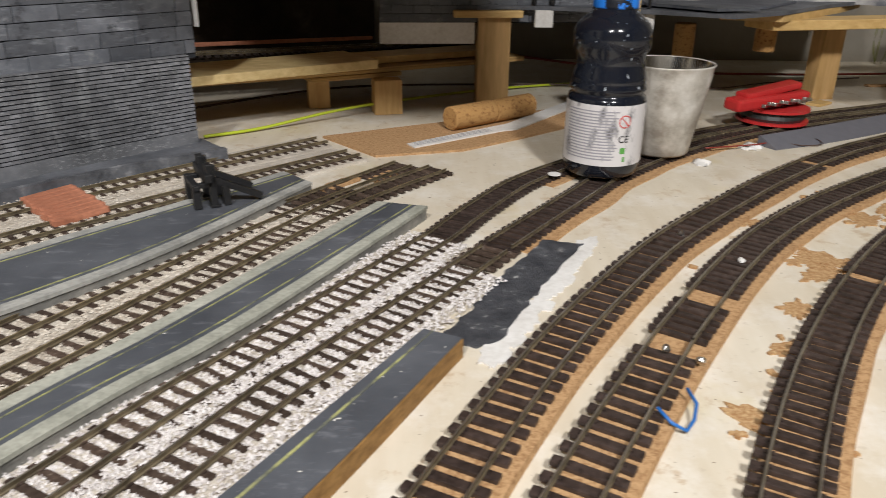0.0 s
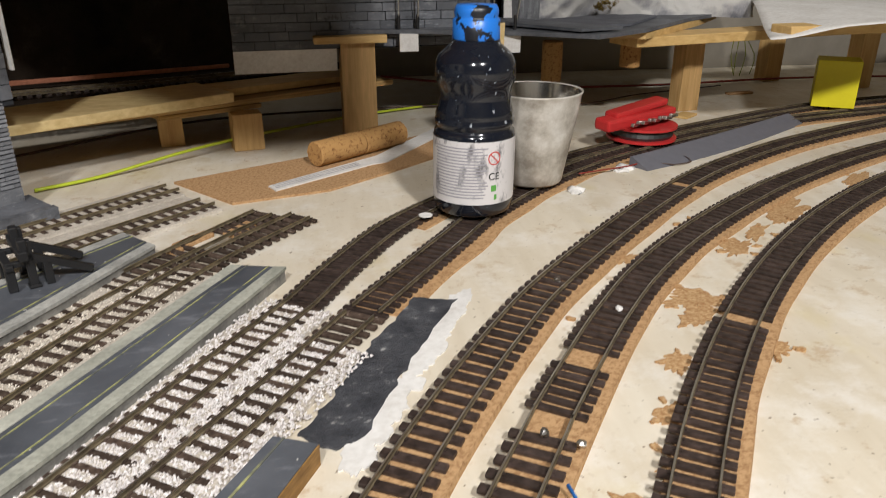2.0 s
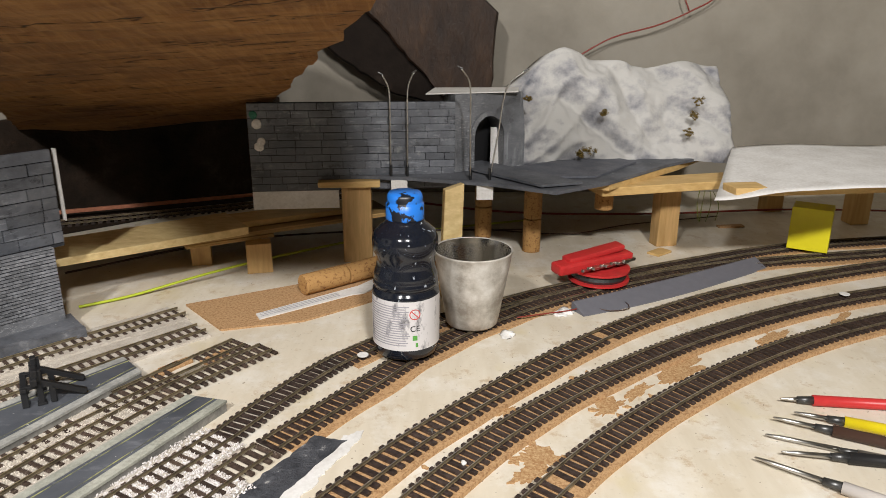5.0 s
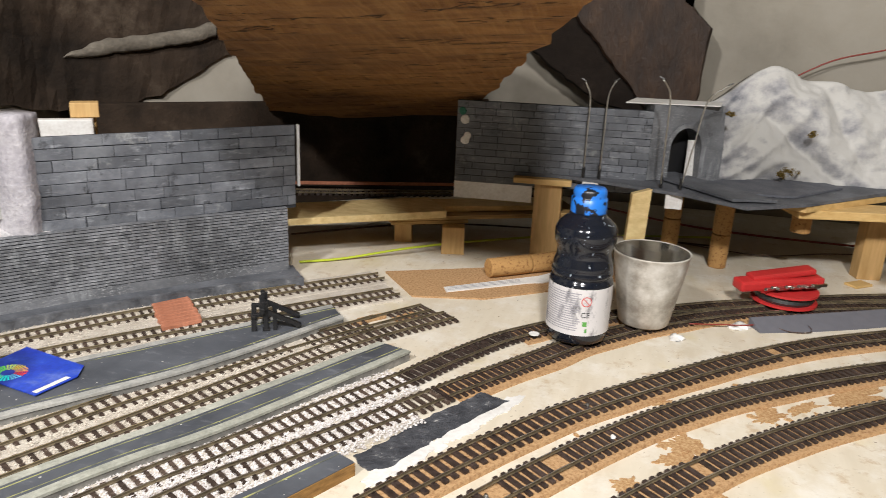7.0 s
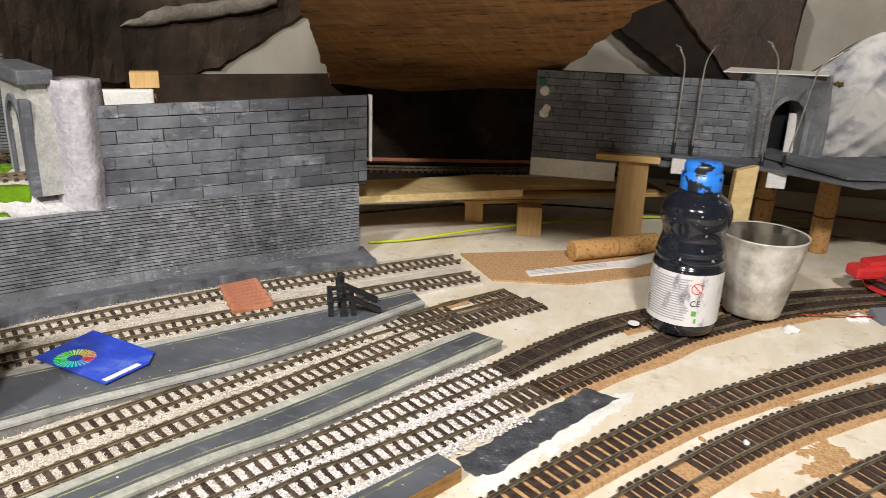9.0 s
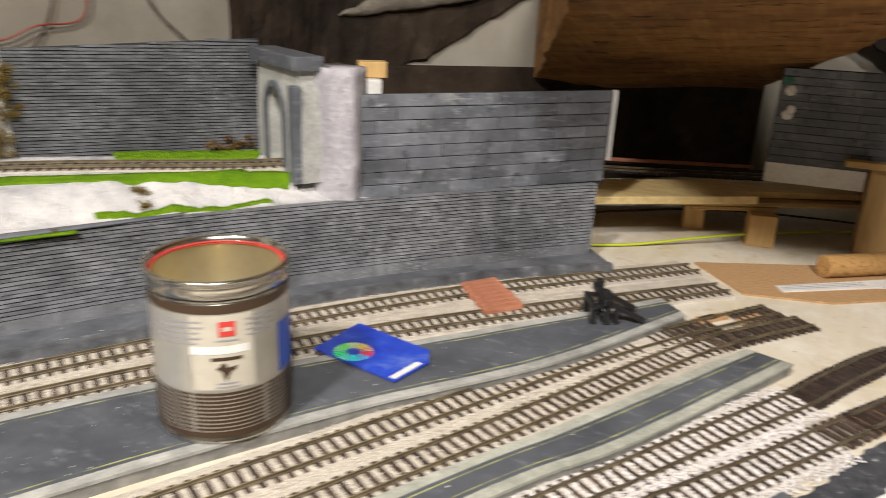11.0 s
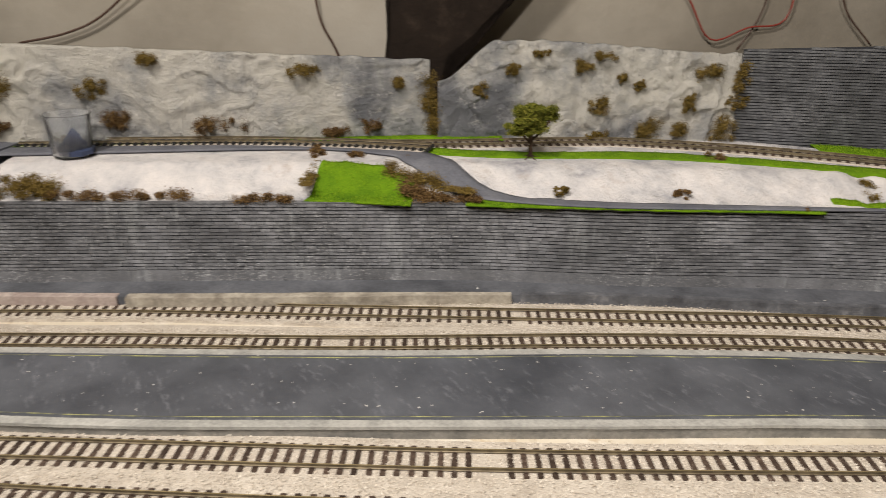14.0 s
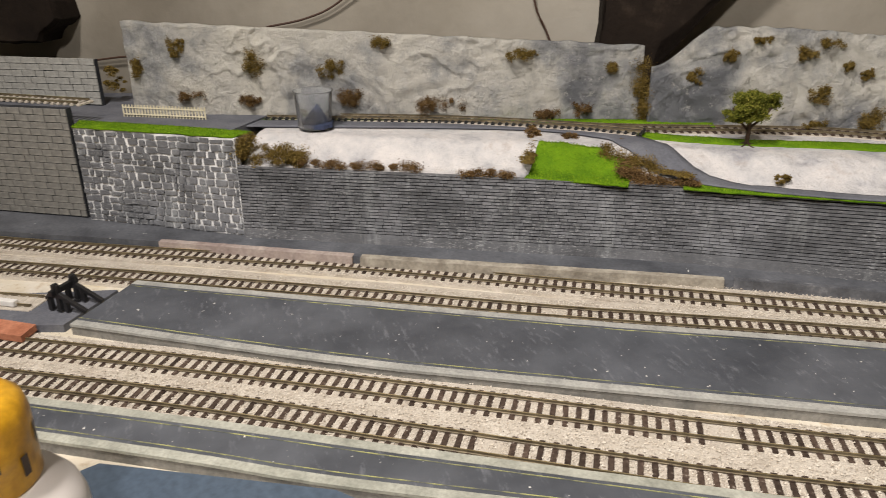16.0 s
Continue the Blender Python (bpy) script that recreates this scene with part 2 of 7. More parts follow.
M["bark"] = blotchy("bark", ((0.3, (0.03, 0.018, 0.01)), (0.7, (0.09, 0.05, 0.03))), 80, 400, 0.9)
M["pine"] = grain("pine_timber", (0.42, 0.25, 0.09), (0.62, 0.41, 0.18), (12, 12, 1), 14, vary=0.3)
M["pine_flat"] = grain("pine_plank", (0.46, 0.29, 0.10), (0.64, 0.44, 0.19), (3, 10, 10), 14)
M["pale_pine"] = grain("pale_rough_pine", (0.52, 0.37, 0.16), (0.74, 0.57, 0.29), (4, 9, 9), 16, bump=0.6, depth=0.0008)
M["ply_edge"] = grain("plywood_edge", (0.20, 0.11, 0.035), (0.55, 0.37, 0.15), (1, 1, 260), 3)
k = Nodes("old_beam", 0.7, spec=0.3)
n1 = k.noise(7, 9, 0.72, k.scaled(1.2, 5, 5))
c = k.ramp(n1, (0.28, (0.11, 0.047, 0.014)), (0.46, (0.20, 0.092, 0.027)), (0.60, (0.28, 0.138, 0.043)), (0.76, (0.38, 0.205, 0.075)))
crack = k.ramp(k.noise(7, 3, 0.55, k.scaled(1.5, 12, 12)), (0.595, 0.0), (0.612, 1.0), (0.618, 1.0), (0.632, 0.0))
saw = k.noise(24, 6, 0.65, k.scaled(6, 0.6, 0.6))
c = k.mix(k.ramp(saw, (0.48, 0.0), (0.72, 0.40)), c, (0.47, 0.27, 0.095))
c = k.mix(k.ramp(k.noise(5, 6, 0.7), (0.38, 0.55), (0.50, 0.0)), c, (0.10, 0.045, 0.016))
c = k.mix(crack, c, (0.020, 0.009, 0.003))
M["beam"] = k.colour(c).bump(k.mix(crack, k.mix(0.5, n1, saw), (0.0, 0.0, 0.0)), 0.9, 0.006).m
k = Nodes("brown_beam", 0.55, spec=0.4)
n1 = k.noise(8, 8, 0.7, k.scaled(3, 3, 1))
M["brown_beam"] = k.colour(k.ramp(n1, (0.34, (0.010, 0.005, 0.003)), (0.56, (0.030, 0.014, 0.006)), (0.76, (0.070, 0.036, 0.017)))).bump(n1, 0.9, 0.008).m
k = Nodes("dark_beam", 0.85, spec=0.2)
n1 = k.noise(9, 9, 0.7)
M["dark_beam"] = k.colour(k.ramp(n1, (0.34, (0.010, 0.007, 0.005)), (0.58, (0.036, 0.024, 0.016)), (0.76, (0.105, 0.080, 0.058)))).bump(n1, 0.9, 0.01).m
# darker copy of dark_beam, its colour lowered against strong light on some timbers
k = Nodes("dimmed_dark_beam", 0.85, spec=0.15)
n1 = k.noise(9, 9, 0.7)
M["dimmed_beam"] = k.colour(k.ramp(n1, (0.34, (0.006, 0.004, 0.003)), (0.58, (0.016, 0.011, 0.008)), (0.78, (0.055, 0.040, 0.030)))).bump(n1, 0.9, 0.008).m
k = Nodes("old_plaster", 0.9, spec=0.15)
n1 = k.noise(3, 7, 0.6)
M["wall"] = k.colour(k.ramp(n1, (0.35, (0.19, 0.17, 0.138)), (0.55, (0.30, 0.275, 0.23)), (0.75, (0.37, 0.345, 0.30)))).bump(k.noise(22, 8), 0.5, 0.004).m
M["black_plastic"] = plain("black_plastic", (0.012, 0.012, 0.013), 0.42)
M["white_card"] = blotchy("white_card", ((0.3, (0.60, 0.58, 0.55)), (0.7, (0.74, 0.73, 0.71))), 30, 300, 0.7, bump=0.2)
M["wire_red"] = plain("red_wire", (0.22, 0.03, 0.02), 0.45)
M["wire_brown"] = plain("brown_wire", (0.06, 0.03, 0.02), 0.5)
M["wire_green"] = plain("yellow_green_wire", (0.42, 0.50, 0.03), 0.4)
M["wire_blue"] = plain("blue_wire", (0.02, 0.13, 0.42), 0.4)
M["steel"] = plain("steel", (0.55, 0.54, 0.52), 0.28, 1.0)
M["dark_steel"] = plain("dark_steel", (0.10, 0.10, 0.10), 0.4, 0.8)

# ---- building helpers ----


def thing(name, at, label, category, group="", kind=""):
    ob = new(name)
    ob.empty_display_size = 0.01
    ob.location = at
    return tagged(ob, label, category, group, kind)


def mesh_of(bm, name, smooth=False):
    bmesh.ops.recalc_face_normals(bm, faces=bm.faces)
    me = bpy.data.meshes.new(name)
    bm.to_mesh(me)
    bm.free()
    if smooth:
        me.polygons.foreach_set("use_smooth", [True] * len(me.polygons))
    return me


def hang(ob, parent):
    """Parents ob, whose pose is given in the world, under parent."""
    ob.parent = parent
    if parent.type == "EMPTY":
        ob.matrix_parent_inverse = Matrix.Translation(-parent.location)
    return ob


def part(name, bm, material, parent, label="", smooth=False, kind=""):
    me = mesh_of(bm, name, smooth) if isinstance(bm, bmesh.types.BMesh) else bm
    if material and not me.materials:
        me.materials.append(material)
    ob = new(name, me)
    if parent:
        hang(ob, parent)
    return tagged(ob, label, kind=kind)


def solo(name, bm, material, label, category, smooth=False, kind="", group=""):
    """A thing of one mesh."""
    return tagged(part(name, bm, material, None, smooth=smooth), label, category, group, kind)


def piece(name, me, m, parent):
    ob = new(name, me)
    hang(ob, parent)
    ob.matrix_basis = m
    return ob


def box(sx, sy, sz, m=None, bevel=0.0, bm=None, jitter=0.0):
    """A box of that size, centred in x and y and standing on z = 0, at pose m."""
    out = bm or bmesh.new()
    r = bmesh.ops.create_cube(out, size=1, matrix=(m or Matrix()) @ Matrix.Translation((0, 0, sz / 2)) @ Matrix.Diagonal((sx, sy, sz, 1)))
    if jitter:
        for v in r["verts"]:
            v.co += Vector([random.uniform(-jitter, jitter) for _ in range(3)])
    if bevel:
        edges = list({e for v in r["verts"] for e in v.link_edges})
        bmesh.ops.bevel(out, geom=edges, offset=bevel, segments=2, affect="EDGES", profile=0.6)
    return out


def lathe(profile, at=(0, 0, 0), n=40, bm=None, m=None):
    """A turned body from (radius, height) pairs, open or closed as the pairs are."""
    out = bm or bmesh.new()
    m = m or Matrix.Translation(at)
    rings = []
    for r, z in profile:
        if r < 1e-6:
            rings.append([out.verts.new(m @ Vector((0, 0, z)))])
        else:
            rings.append([out.verts.new(m @ Vector((r * math.cos(2 * math.pi * i / n), r * math.sin(2 * math.pi * i / n), z))) for i in range(n)])
    for a, b in zip(rings, rings[1:]):
        for i in range(n):
            q = [a[i % len(a)], a[(i + 1) % len(a)], b[(i + 1) % len(b)], b[i % len(b)]]
            q = list(dict.fromkeys(q))
            if len(q) > 2:
                out.faces.new(q)
    return out


def curve(points, step=0.01):
    """Evenly spaced points on a smooth line through the given ones (2D or 3D)."""
    p = [Vector(q) for q in points]
    p = [p[0] * 2 - p[1], *p, p[-1] * 2 - p[-2]]
    fine = []
    for a, b, c, d in zip(p, p[1:], p[2:], p[3:]):
        for i in range(40):
            t = i / 40
            fine.append(0.5 * (2 * b + (c - a) * t + (2 * a - 5 * b + 4 * c - d) * t * t + (3 * b - a - 3 * c + d) * t ** 3))
    fine.append(p[-2])
    out, run, goal = [fine[0]], 0.0, step
    for a, b in zip(fine, fine[1:]):
        seg = (b - a).length
        while run + seg >= goal:
            out.append(a.lerp(b, (goal - run) / seg))
            goal += step
        run += seg
    return out


def normals(line):
    """Left-hand plan normals along a plan line."""
    out = []
    for i in range(len(line)):
        t = (line[min(i + 1, len(line) - 1)] - line[max(i - 1, 0)]).to_2d().normalized()
        out.append(Vector((-t.y, t.x)))
    return out


def sweep(line, profile, bm=None, zs=None):
    """A solid along a plan line; profile: closed loop of (offset to the left, height)."""
    out = bm or bmesh.new()
    rings = []
    for i, (p, n) in enumerate(zip(line, normals(line))):
        z0 = zs[i] if zs else (p.z if len(p) > 2 else 0)
        rings.append([out.verts.new((p.x + n.x * o, p.y + n.y * o, z0 + h)) for o, h in profile])
    for a, b in zip(rings, rings[1:]):
        for i in range(len(profile)):
            j = (i + 1) % len(profile)
            out.faces.new((a[i], a[j], b[j], b[i]))
    out.faces.new(rings[0])
    out.faces.new(rings[-1][::-1])
    return out


def tube(points, r, step=0.008, sides=6, bm=None):
    """A round cable through 3D points."""
    out = bm or bmesh.new()
    line = curve(points, step)
    rings = []
    for i, p in enumerate(line):
        t = (line[min(i + 1, len(line) - 1)] - line[max(i - 1, 0)]).normalized()
        u = t.cross(Vector((0.13, 0.21, 0.97))).normalized()
        w = t.cross(u)
        rings.append([out.verts.new(p + r * (u * math.cos(2 * math.pi * j / sides) + w * math.sin(2 * math.pi * j / sides))) for j in range(sides)])
    for a, b in zip(rings, rings[1:]):
        for j in range(sides):
            out.faces.new((a[j], a[(j + 1) % sides], b[(j + 1) % sides], b[j]))
    out.faces.new(rings[0])
    out.faces.new(rings[-1][::-1])
    return out


def between(a, b, n, m, thick, bm=None, rise=None):
    """A slab between two plan lines a and b, with m strips across; rise(x, y) gives its top."""
    out = bm or bmesh.new()
    top, low = [], []
    for i in range(n + 1):
        pa, pb = at_share(a, i / n), at_share(b, i / n)
        row = [pa.lerp(pb, j / m) for j in range(m + 1)]
        top.append([out.verts.new((q.x, q.y, rise(q.x, q.y))) for q in row])
        low.append([out.verts.new((q.x, q.y, rise(q.x, q.y) - thick)) for q in row])
    for i in range(n):
        for j in range(m):
            out.faces.new((top[i][j], top[i][j + 1], top[i + 1][j + 1], top[i + 1][j]))
            out.faces.new((low[i][j], low[i + 1][j], low[i + 1][j + 1], low[i][j + 1]))
        for j in (0, m):
            out.faces.new((top[i][j], top[i + 1][j], low[i + 1][j], low[i][j]))
    for i in (0, n):
        for j in range(m):
            out.faces.new((top[i][j], top[i][j + 1], low[i][j + 1], low[i][j]))
    return out


def at_share(line, u):
    f = u * (len(line) - 1)
    i = min(int(f), len(line) - 2)
    return line[i].lerp(line[i + 1], f - i)


def raw_mesh(name, verts, faces, material):
    me = bpy.data.meshes.new(name)
    me.from_pydata([tuple(v) for v in verts], [], [tuple(f) for f in faces])
    me.materials.append(material)
    return me


# ---- the setting ----
bm = bmesh.new()
box(3.4, 3.2, 0.018, Matrix.Translation((0.25, 0.3, -0.018)), 0.001, bm)
tagged(part("floor", bm, M["board"], None), "pale plywood baseboard with glue stains, the railway layout's table top", "baseboard", kind="structure")


def wall_slab(name, a, b, z0, z1, thick, label, rough=0.01):
    """An uneven plaster wall from a to b in plan."""
    a, b = Vector(a), Vector(b)
    n = Vector((-(b - a).y, (b - a).x)).normalized()
    nx, nz = max(2, int((b - a).length / 0.04)), max(2, int((z1 - z0) / 0.04))
    bm = bmesh.new()
    grid = []
    for i in range(nx + 1):
        col = []
        for j in range(nz + 1):
            p, z = a.lerp(b, i / nx), z0 + (z1 - z0) * j / nz
            d = rough * noise.noise(Vector((p.x * 5, p.y * 5, z * 5))) + 0.3 * rough * noise.noise(Vector((p.x * 25, p.y * 25, z * 25)))
            col.append((bm.verts.new((p.x + n.x * d, p.y + n.y * d, z)), bm.verts.new((p.x + n.x * (d + thick), p.y + n.y * (d + thick), z))))
        grid.append(col)
    for i in range(nx):
        for j in range(nz):
            for s in (0, 1):
                bm.faces.new((grid[i][j][s], grid[i + 1][j][s], grid[i + 1][j + 1][s], grid[i][j + 1][s]))
    for i in range(nx):
        for j in (0, nz):
            bm.faces.new((grid[i][j][0], grid[i + 1][j][0], grid[i + 1][j][1], grid[i][j][1]))
    for i in (0, nx):
        for j in range(nz):
            bm.faces.new((grid[i][j][0], grid[i][j + 1][0], grid[i][j + 1][1], grid[i][j][1]))
    return tagged(part(name, bm, M["wall"], None, smooth=True), label, "wall", kind="structure")


wall_slab("wall_west", (-1.45, -1.3), (-0.62, 0.78), -0.02, 1.9, 0.1, "cream plastered attic wall, uneven and cracked")
wall_slab("wall_north", (-0.12, 1.225), (1.95, 1.30), -0.02, 1.9, 0.1, "cream plastered attic wall with a grey patch")
wall_slab("wall_east", (1.95, 1.5), (1.95, -1.35), -0.02, 1.9, 0.1, "plain plastered attic wall")
wall_slab("wall_south", (1.95, -1.3), (-1.5, -1.3), -0.02, 1.9, 0.1, "plain plastered attic wall")
wall_slab("wall_corner", (-0.62, 0.78), (-0.12, 1.225), -0.02, 1.9, 0.1, "dim attic corner of cracked plaster")
bm = bmesh.new()
box(3.7, 3.1, 0.05, Matrix.Translation((0.2, 0.07, 1.88)), 0, bm)
tagged(part("ceiling", bm, M["wall"], None), "plain plastered attic ceiling", "ceiling", kind="structure")


# the wide sawn rafter that slopes over the layout, and the dark braces beside it
def rafter(name, corners, thick, material, label, n=46):
    """A broad timber from its four lower corners (far left, far right, near right, near left), with torn saw cuts across."""
    fl, fr, nr, nl = [Vector(c) for c in corners]
    up = (fr - fl).cross(nl - fl).normalized()
    up = up if up.z > 0 else -up
    bm = bmesh.new()
    low, top = [], []
    for i in range(n + 1):
        a, b = fl.lerp(nl, i / n), fr.lerp(nr, i / n)
        r0, r1 = [], []
        for j in range(19):
            p = a.lerp(b, j / 18)
            edge = 0.008 * noise.noise(Vector((i * 0.35, 3.0 if j == 0 else 9.0, 0))) if j in (0, 18) else 0.0
            d = 0.003 * noise.noise(Vector((p.x * 9, i * 0.9, 0))) + 0.0035 * max(0.0, noise.noise(Vector((p.x * 14, i * 2.3, 5))))
            q = p + (b - a).normalized() * edge
            r0.append(bm.verts.new(q + up * d))
            r1.append(bm.verts.new(q + up * thick))
        low.append(r0)
        top.append(r1)
    for i in range(n):
        for j in range(18):
            bm.faces.new((low[i][j], low[i][j + 1], low[i + 1][j + 1], low[i + 1][j]))
            bm.faces.new((top[i][j], top[i + 1][j], top[i + 1][j + 1], top[i][j + 1]))
        for j in (0, 18):
            bm.faces.new((low[i][j], low[i + 1][j], top[i + 1][j], top[i][j]))
    for i in (0, n):
        for j in range(18):
            bm.faces.new((low[i][j], low[i][j + 1], top[i][j + 1], top[i][j]))
    return solo(name, bm, material, label, "roof beam", kind="structure")


# added board: the rafter's shade at the corner's foot, given as dark timber
solo("dark_board", box(0.66, 0.012, 0.165, pose(-0.350, 0.985, 0.0, 0, 0, 41.7), 0.002, jitter=0.002), M["dark_beam"], "added dark board standing in for shade along the attic corner", "old board")
rafter("roof_beam", ((-0.418, 1.01, 0.130), (-0.097, 1.03, 0.157), (0.185, 0.36, 0.3495), (-0.128, 0.36, 0.330)), 0.15, M["beam"], "wide old rafter of warm brown sawn timber")
def timber(name, outline, front, depth, material, label, rough=0.005, step=0.012):
    """A rough flat timber: a polygon of (along, height) laid on the upright plane front = (point, direction), going back by depth."""
    p0, t = Vector(front[0]), Vector(front[1]).normalized()
    n = Vector((t.y, -t.x))
    fine = []
    for (u0, z0), (u1, z1) in zip(outline, outline[1:] + outline[:1]):
        k_ = max(1, int(math.hypot(u1 - u0, z1 - z0) / step))
        for i in range(k_):
            u, z = u0 + (u1 - u0) * i / k_, z0 + (z1 - z0) * i / k_
            w_ = noise.noise_vector(Vector((u * 45, z * 45, 2.0))) * rough
            fine.append((u + w_.x, z + w_.y))
    bm = bmesh.new()
    rings = []
    for d, grow in ((depth, 0.0), (0.006, 0.0), (0.0, -0.004)):
        cu = sum(q[0] for q in fine) / len(fine)
        cz = sum(q[1] for q in fine) / len(fine)
        row = []
        for u, z in fine:
            r_ = math.hypot(u - cu, z - cz) or 1.0
            u2, z2 = u + (u - cu) / r_ * grow, z + (z - cz) / r_ * grow
            q = p0 + t * u2 - n * d
            row.append(bm.verts.new((q.x, q.y, z2)))
        rings.append(row)
    for r0, r1 in zip(rings, rings[1:]):
        for i in range(len(fine)):
            j = (i + 1) % len(fine)
            bm.faces.new((r0[i], r0[j], r1[j], r1[i]))
    bm.faces.new(rings[-1])
    bm.faces.new(rings[0][::-1])
    bmesh.ops.triangulate(bm, faces=[f for f in bm.faces if len(f.verts) > 4])
    return solo(name, bm, material, label, "roof beam", kind="structure")


NORTH = ((0.0, 1.150), (1.0, 0.0))
timber("roof_beam", [(-0.07, 0.295), (-0.024, 0.251), (0.088, 0.177), (0.19, 0.150), (0.19, 0.30), (0.045, 0.47), (-0.07, 0.47)], ((0.0, 1.165), (1.0, 0.0)), 0.05, M["dimmed_beam"], "near-black timber running under the rafter")
timber("roof_beam", [(0.035, 0.320), (0.190, 0.150), (0.246, 0.150), (0.247, 0.193), (0.252, 0.302), (0.213, 0.341), (0.208, 0.50), (0.035, 0.50)], NORTH, 0.06, M["brown_beam"], "dark brown old timber let into the plaster", 0.004)
WEST = ((-1.035 + 0.046, -0.26 - 0.019), (0.371, 0.929))
timber("roof_beam", [(0.322, 0.10), (0.372, 0.10), (0.390, 0.183), (0.460, 0.239), (0.53, 0.32), (0.62, 0.55), (0.328, 0.55), (0.326, 0.30)], WEST, 0.05, M["dimmed_beam"], "dark old rafter end in the plaster wall", 0.004)
timber("roof_beam", [(-0.46, 0.190), (-0.40, 0.181), (-0.352, 0.183), (-0.318, 0.206), (-0.322, 0.232), (-0.345, 0.34), (-0.46, 0.36)], WEST, 0.05, M["dimmed_beam"], "crumbling dark timber end in the plaster wall", 0.010, 0.008)


def brace(columns, top, thick, material, label):
    """A broad rough brace filling the corner: (x, y, lowest height) from end to end, all rising to one height."""
    line = curve([(x, y, z) for x, y, z in columns], 0.012)
    bm = bmesh.new()
    rows = []
    for i, (p, n) in enumerate(zip(line, normals(line))):
        row = []
        for j in range(15):
            u = j / 14
            w_ = noise.noise(Vector((p.x * 30, p.y * 30, u * 6))) * 0.008 + noise.noise(Vector((p.x * 80, p.y * 80, u * 16))) * 0.003
            low_ = p.z + 0.006 * noise.noise(Vector((p.x * 60, p.y * 60, 9)))
            row.append(bm.verts.new((p.x - n.x * w_, p.y - n.y * w_, low_ + (top - low_) * u)))
        row = [bm.verts.new((p.x + n.x * thick, p.y + n.y * thick, row[0].co.z))] + row
        rows.append(row)
    for r0, r1 in zip(rows, rows[1:]):
        for j in range(len(r0) - 1):
            bm.faces.new((r0[j], r0[j + 1], r1[j + 1], r1[j]))
    return solo("roof_beam", bm, material, label, "roof beam", kind="structure")


brace([(-0.640, 0.600, 0.185), (-0.612, 0.730, 0.158), (-0.572, 0.806, 0.152), (-0.505, 0.872, 0.187), (-0.455, 0.915, 0.227), (-0.385, 0.975, 0.285)], 0.60, 0.05, M["dark_beam"], "rough dark hewn brace across the attic corner")
bm = bmesh.new()
line_ = curve([(-0.601, 0.762, 0.226), (-0.560, 0.806, 0.240), (-0.520, 0.846, 0.248), (-0.478, 0.880, 0.258), (-0.452, 0.903, 0.268)], 0.006)
strip_ = []
for i, p in enumerate(line_):
    h_ = 0.012 * min(1.0, 0.15 + i / 8) + 0.004 * noise.noise(Vector((i * 0.35, 0, 0)))
    low_ = -0.008 * min(1.0, 0.2 + i / 10) + 0.002 * noise.noise(Vector((i * 0.4, 5, 0)))
    strip_.append([bm.verts.new((p.x + 0.006 * a_, p.y - 0.007 * a_, p.z + z_)) for a_, z_ in ((-0.3, low_), (0.5, low_ + 0.003), (0.7, h_ * 0.5), (0.5, h_), (-0.8, h_ + 0.001))])
for r0, r1 in zip(strip_, strip_[1:]):
    for j in range(4):
        bm.faces.new((r0[j], r0[j + 1], r1[j + 1], r1[j]))
solo("plaster_smear", bm, blotchy("grubby_plaster", ((0.3, (0.085, 0.072, 0.056)), (0.7, (0.18, 0.158, 0.128))), 40, 200, 0.9, bump=0.8, depth=0.002), "grubby plaster smear stuck along the dark brace", "plaster smear", smooth=True, kind="structure")

# ---- tracks ----
sleeper_mesh = {}


def sleeper(length, mat, wide):
    key = (length, mat, wide)
    if key not in sleeper_mesh:
        bm = box(wide, length, 0.0022, None, 0.0005)
        for y in (-0.0101, -0.0075, 0.0075, 0.0101):   # rail chairs
            box(0.0022, 0.0011, 0.0009, Matrix.Translation((0, y, 0.0021)), 0, bm)
        me = mesh_of(bm, "sleeper")
        me.materials.append(M[mat])
        sleeper_mesh[key] = me
    return sleeper_mesh[key]


RAIL = [(-0.00070, 0), (0.00070, 0), (0.00070, 0.0004), (0.00030, 0.0008), (0.00030, 0.0016), (0.00043, 0.0019), (0.00043, 0.0026), (-0.00043, 0.0026), (-0.00043, 0.0019), (-0.00030, 0.0016), (-0.00030, 0.0008), (-0.00070, 0.0004)]


def track(points, z, label, mat="sleeper_dusty", rail="rail_brass", pitch=0.0085, length=0.029, gaps=(), gauge=0.0176, group="tracks", open_at=()):
    """A length of railway track: two rails with foot, web and head on single sleepers; gaps: shares of its length with no sleepers, open_at: plan points with none."""
    line = curve(points, 0.004)
    at = (*line[0].to_2d(), z)
    tr = thing("railway_track", at, label, "model track", group)
    for side in (-0.5, 0.5):
        off = [Vector((p.x + n.x * side * gauge, p.y + n.y * side * gauge)) for p, n in zip(line, normals(line))]
        ob = part("rail", sweep(off, [(o, z + 0.0022 + h) for o, h in RAIL]), M["rail_side"], tr)
        ob.data.materials.append(M[rail])
        for q in range(6, 12 * (len(off) - 1), 12):   # the running surface is worn bright
            ob.data.polygons[q].material_index = 1
    spots = curve(points, pitch)
    ns = normals(spots)
    total = len(spots)
    for i, (p, n) in enumerate(zip(spots, ns)):
        if any(a <= i / total <= b for a, b in gaps) or any((p - Vector(q)).length < 0.0068 for q in open_at):
            continue
        turn = math.degrees(math.atan2(n.y, n.x)) - 90 + random.gauss(0, 0.9)
        piece("sleeper", sleeper(length, mat, round(pitch * (0.51 if mat == "sleeper" else 0.46), 4)), pose(p.x, p.y, z + random.uniform(-0.0002, 0.0001), 0, 0, turn), tr)
    return line


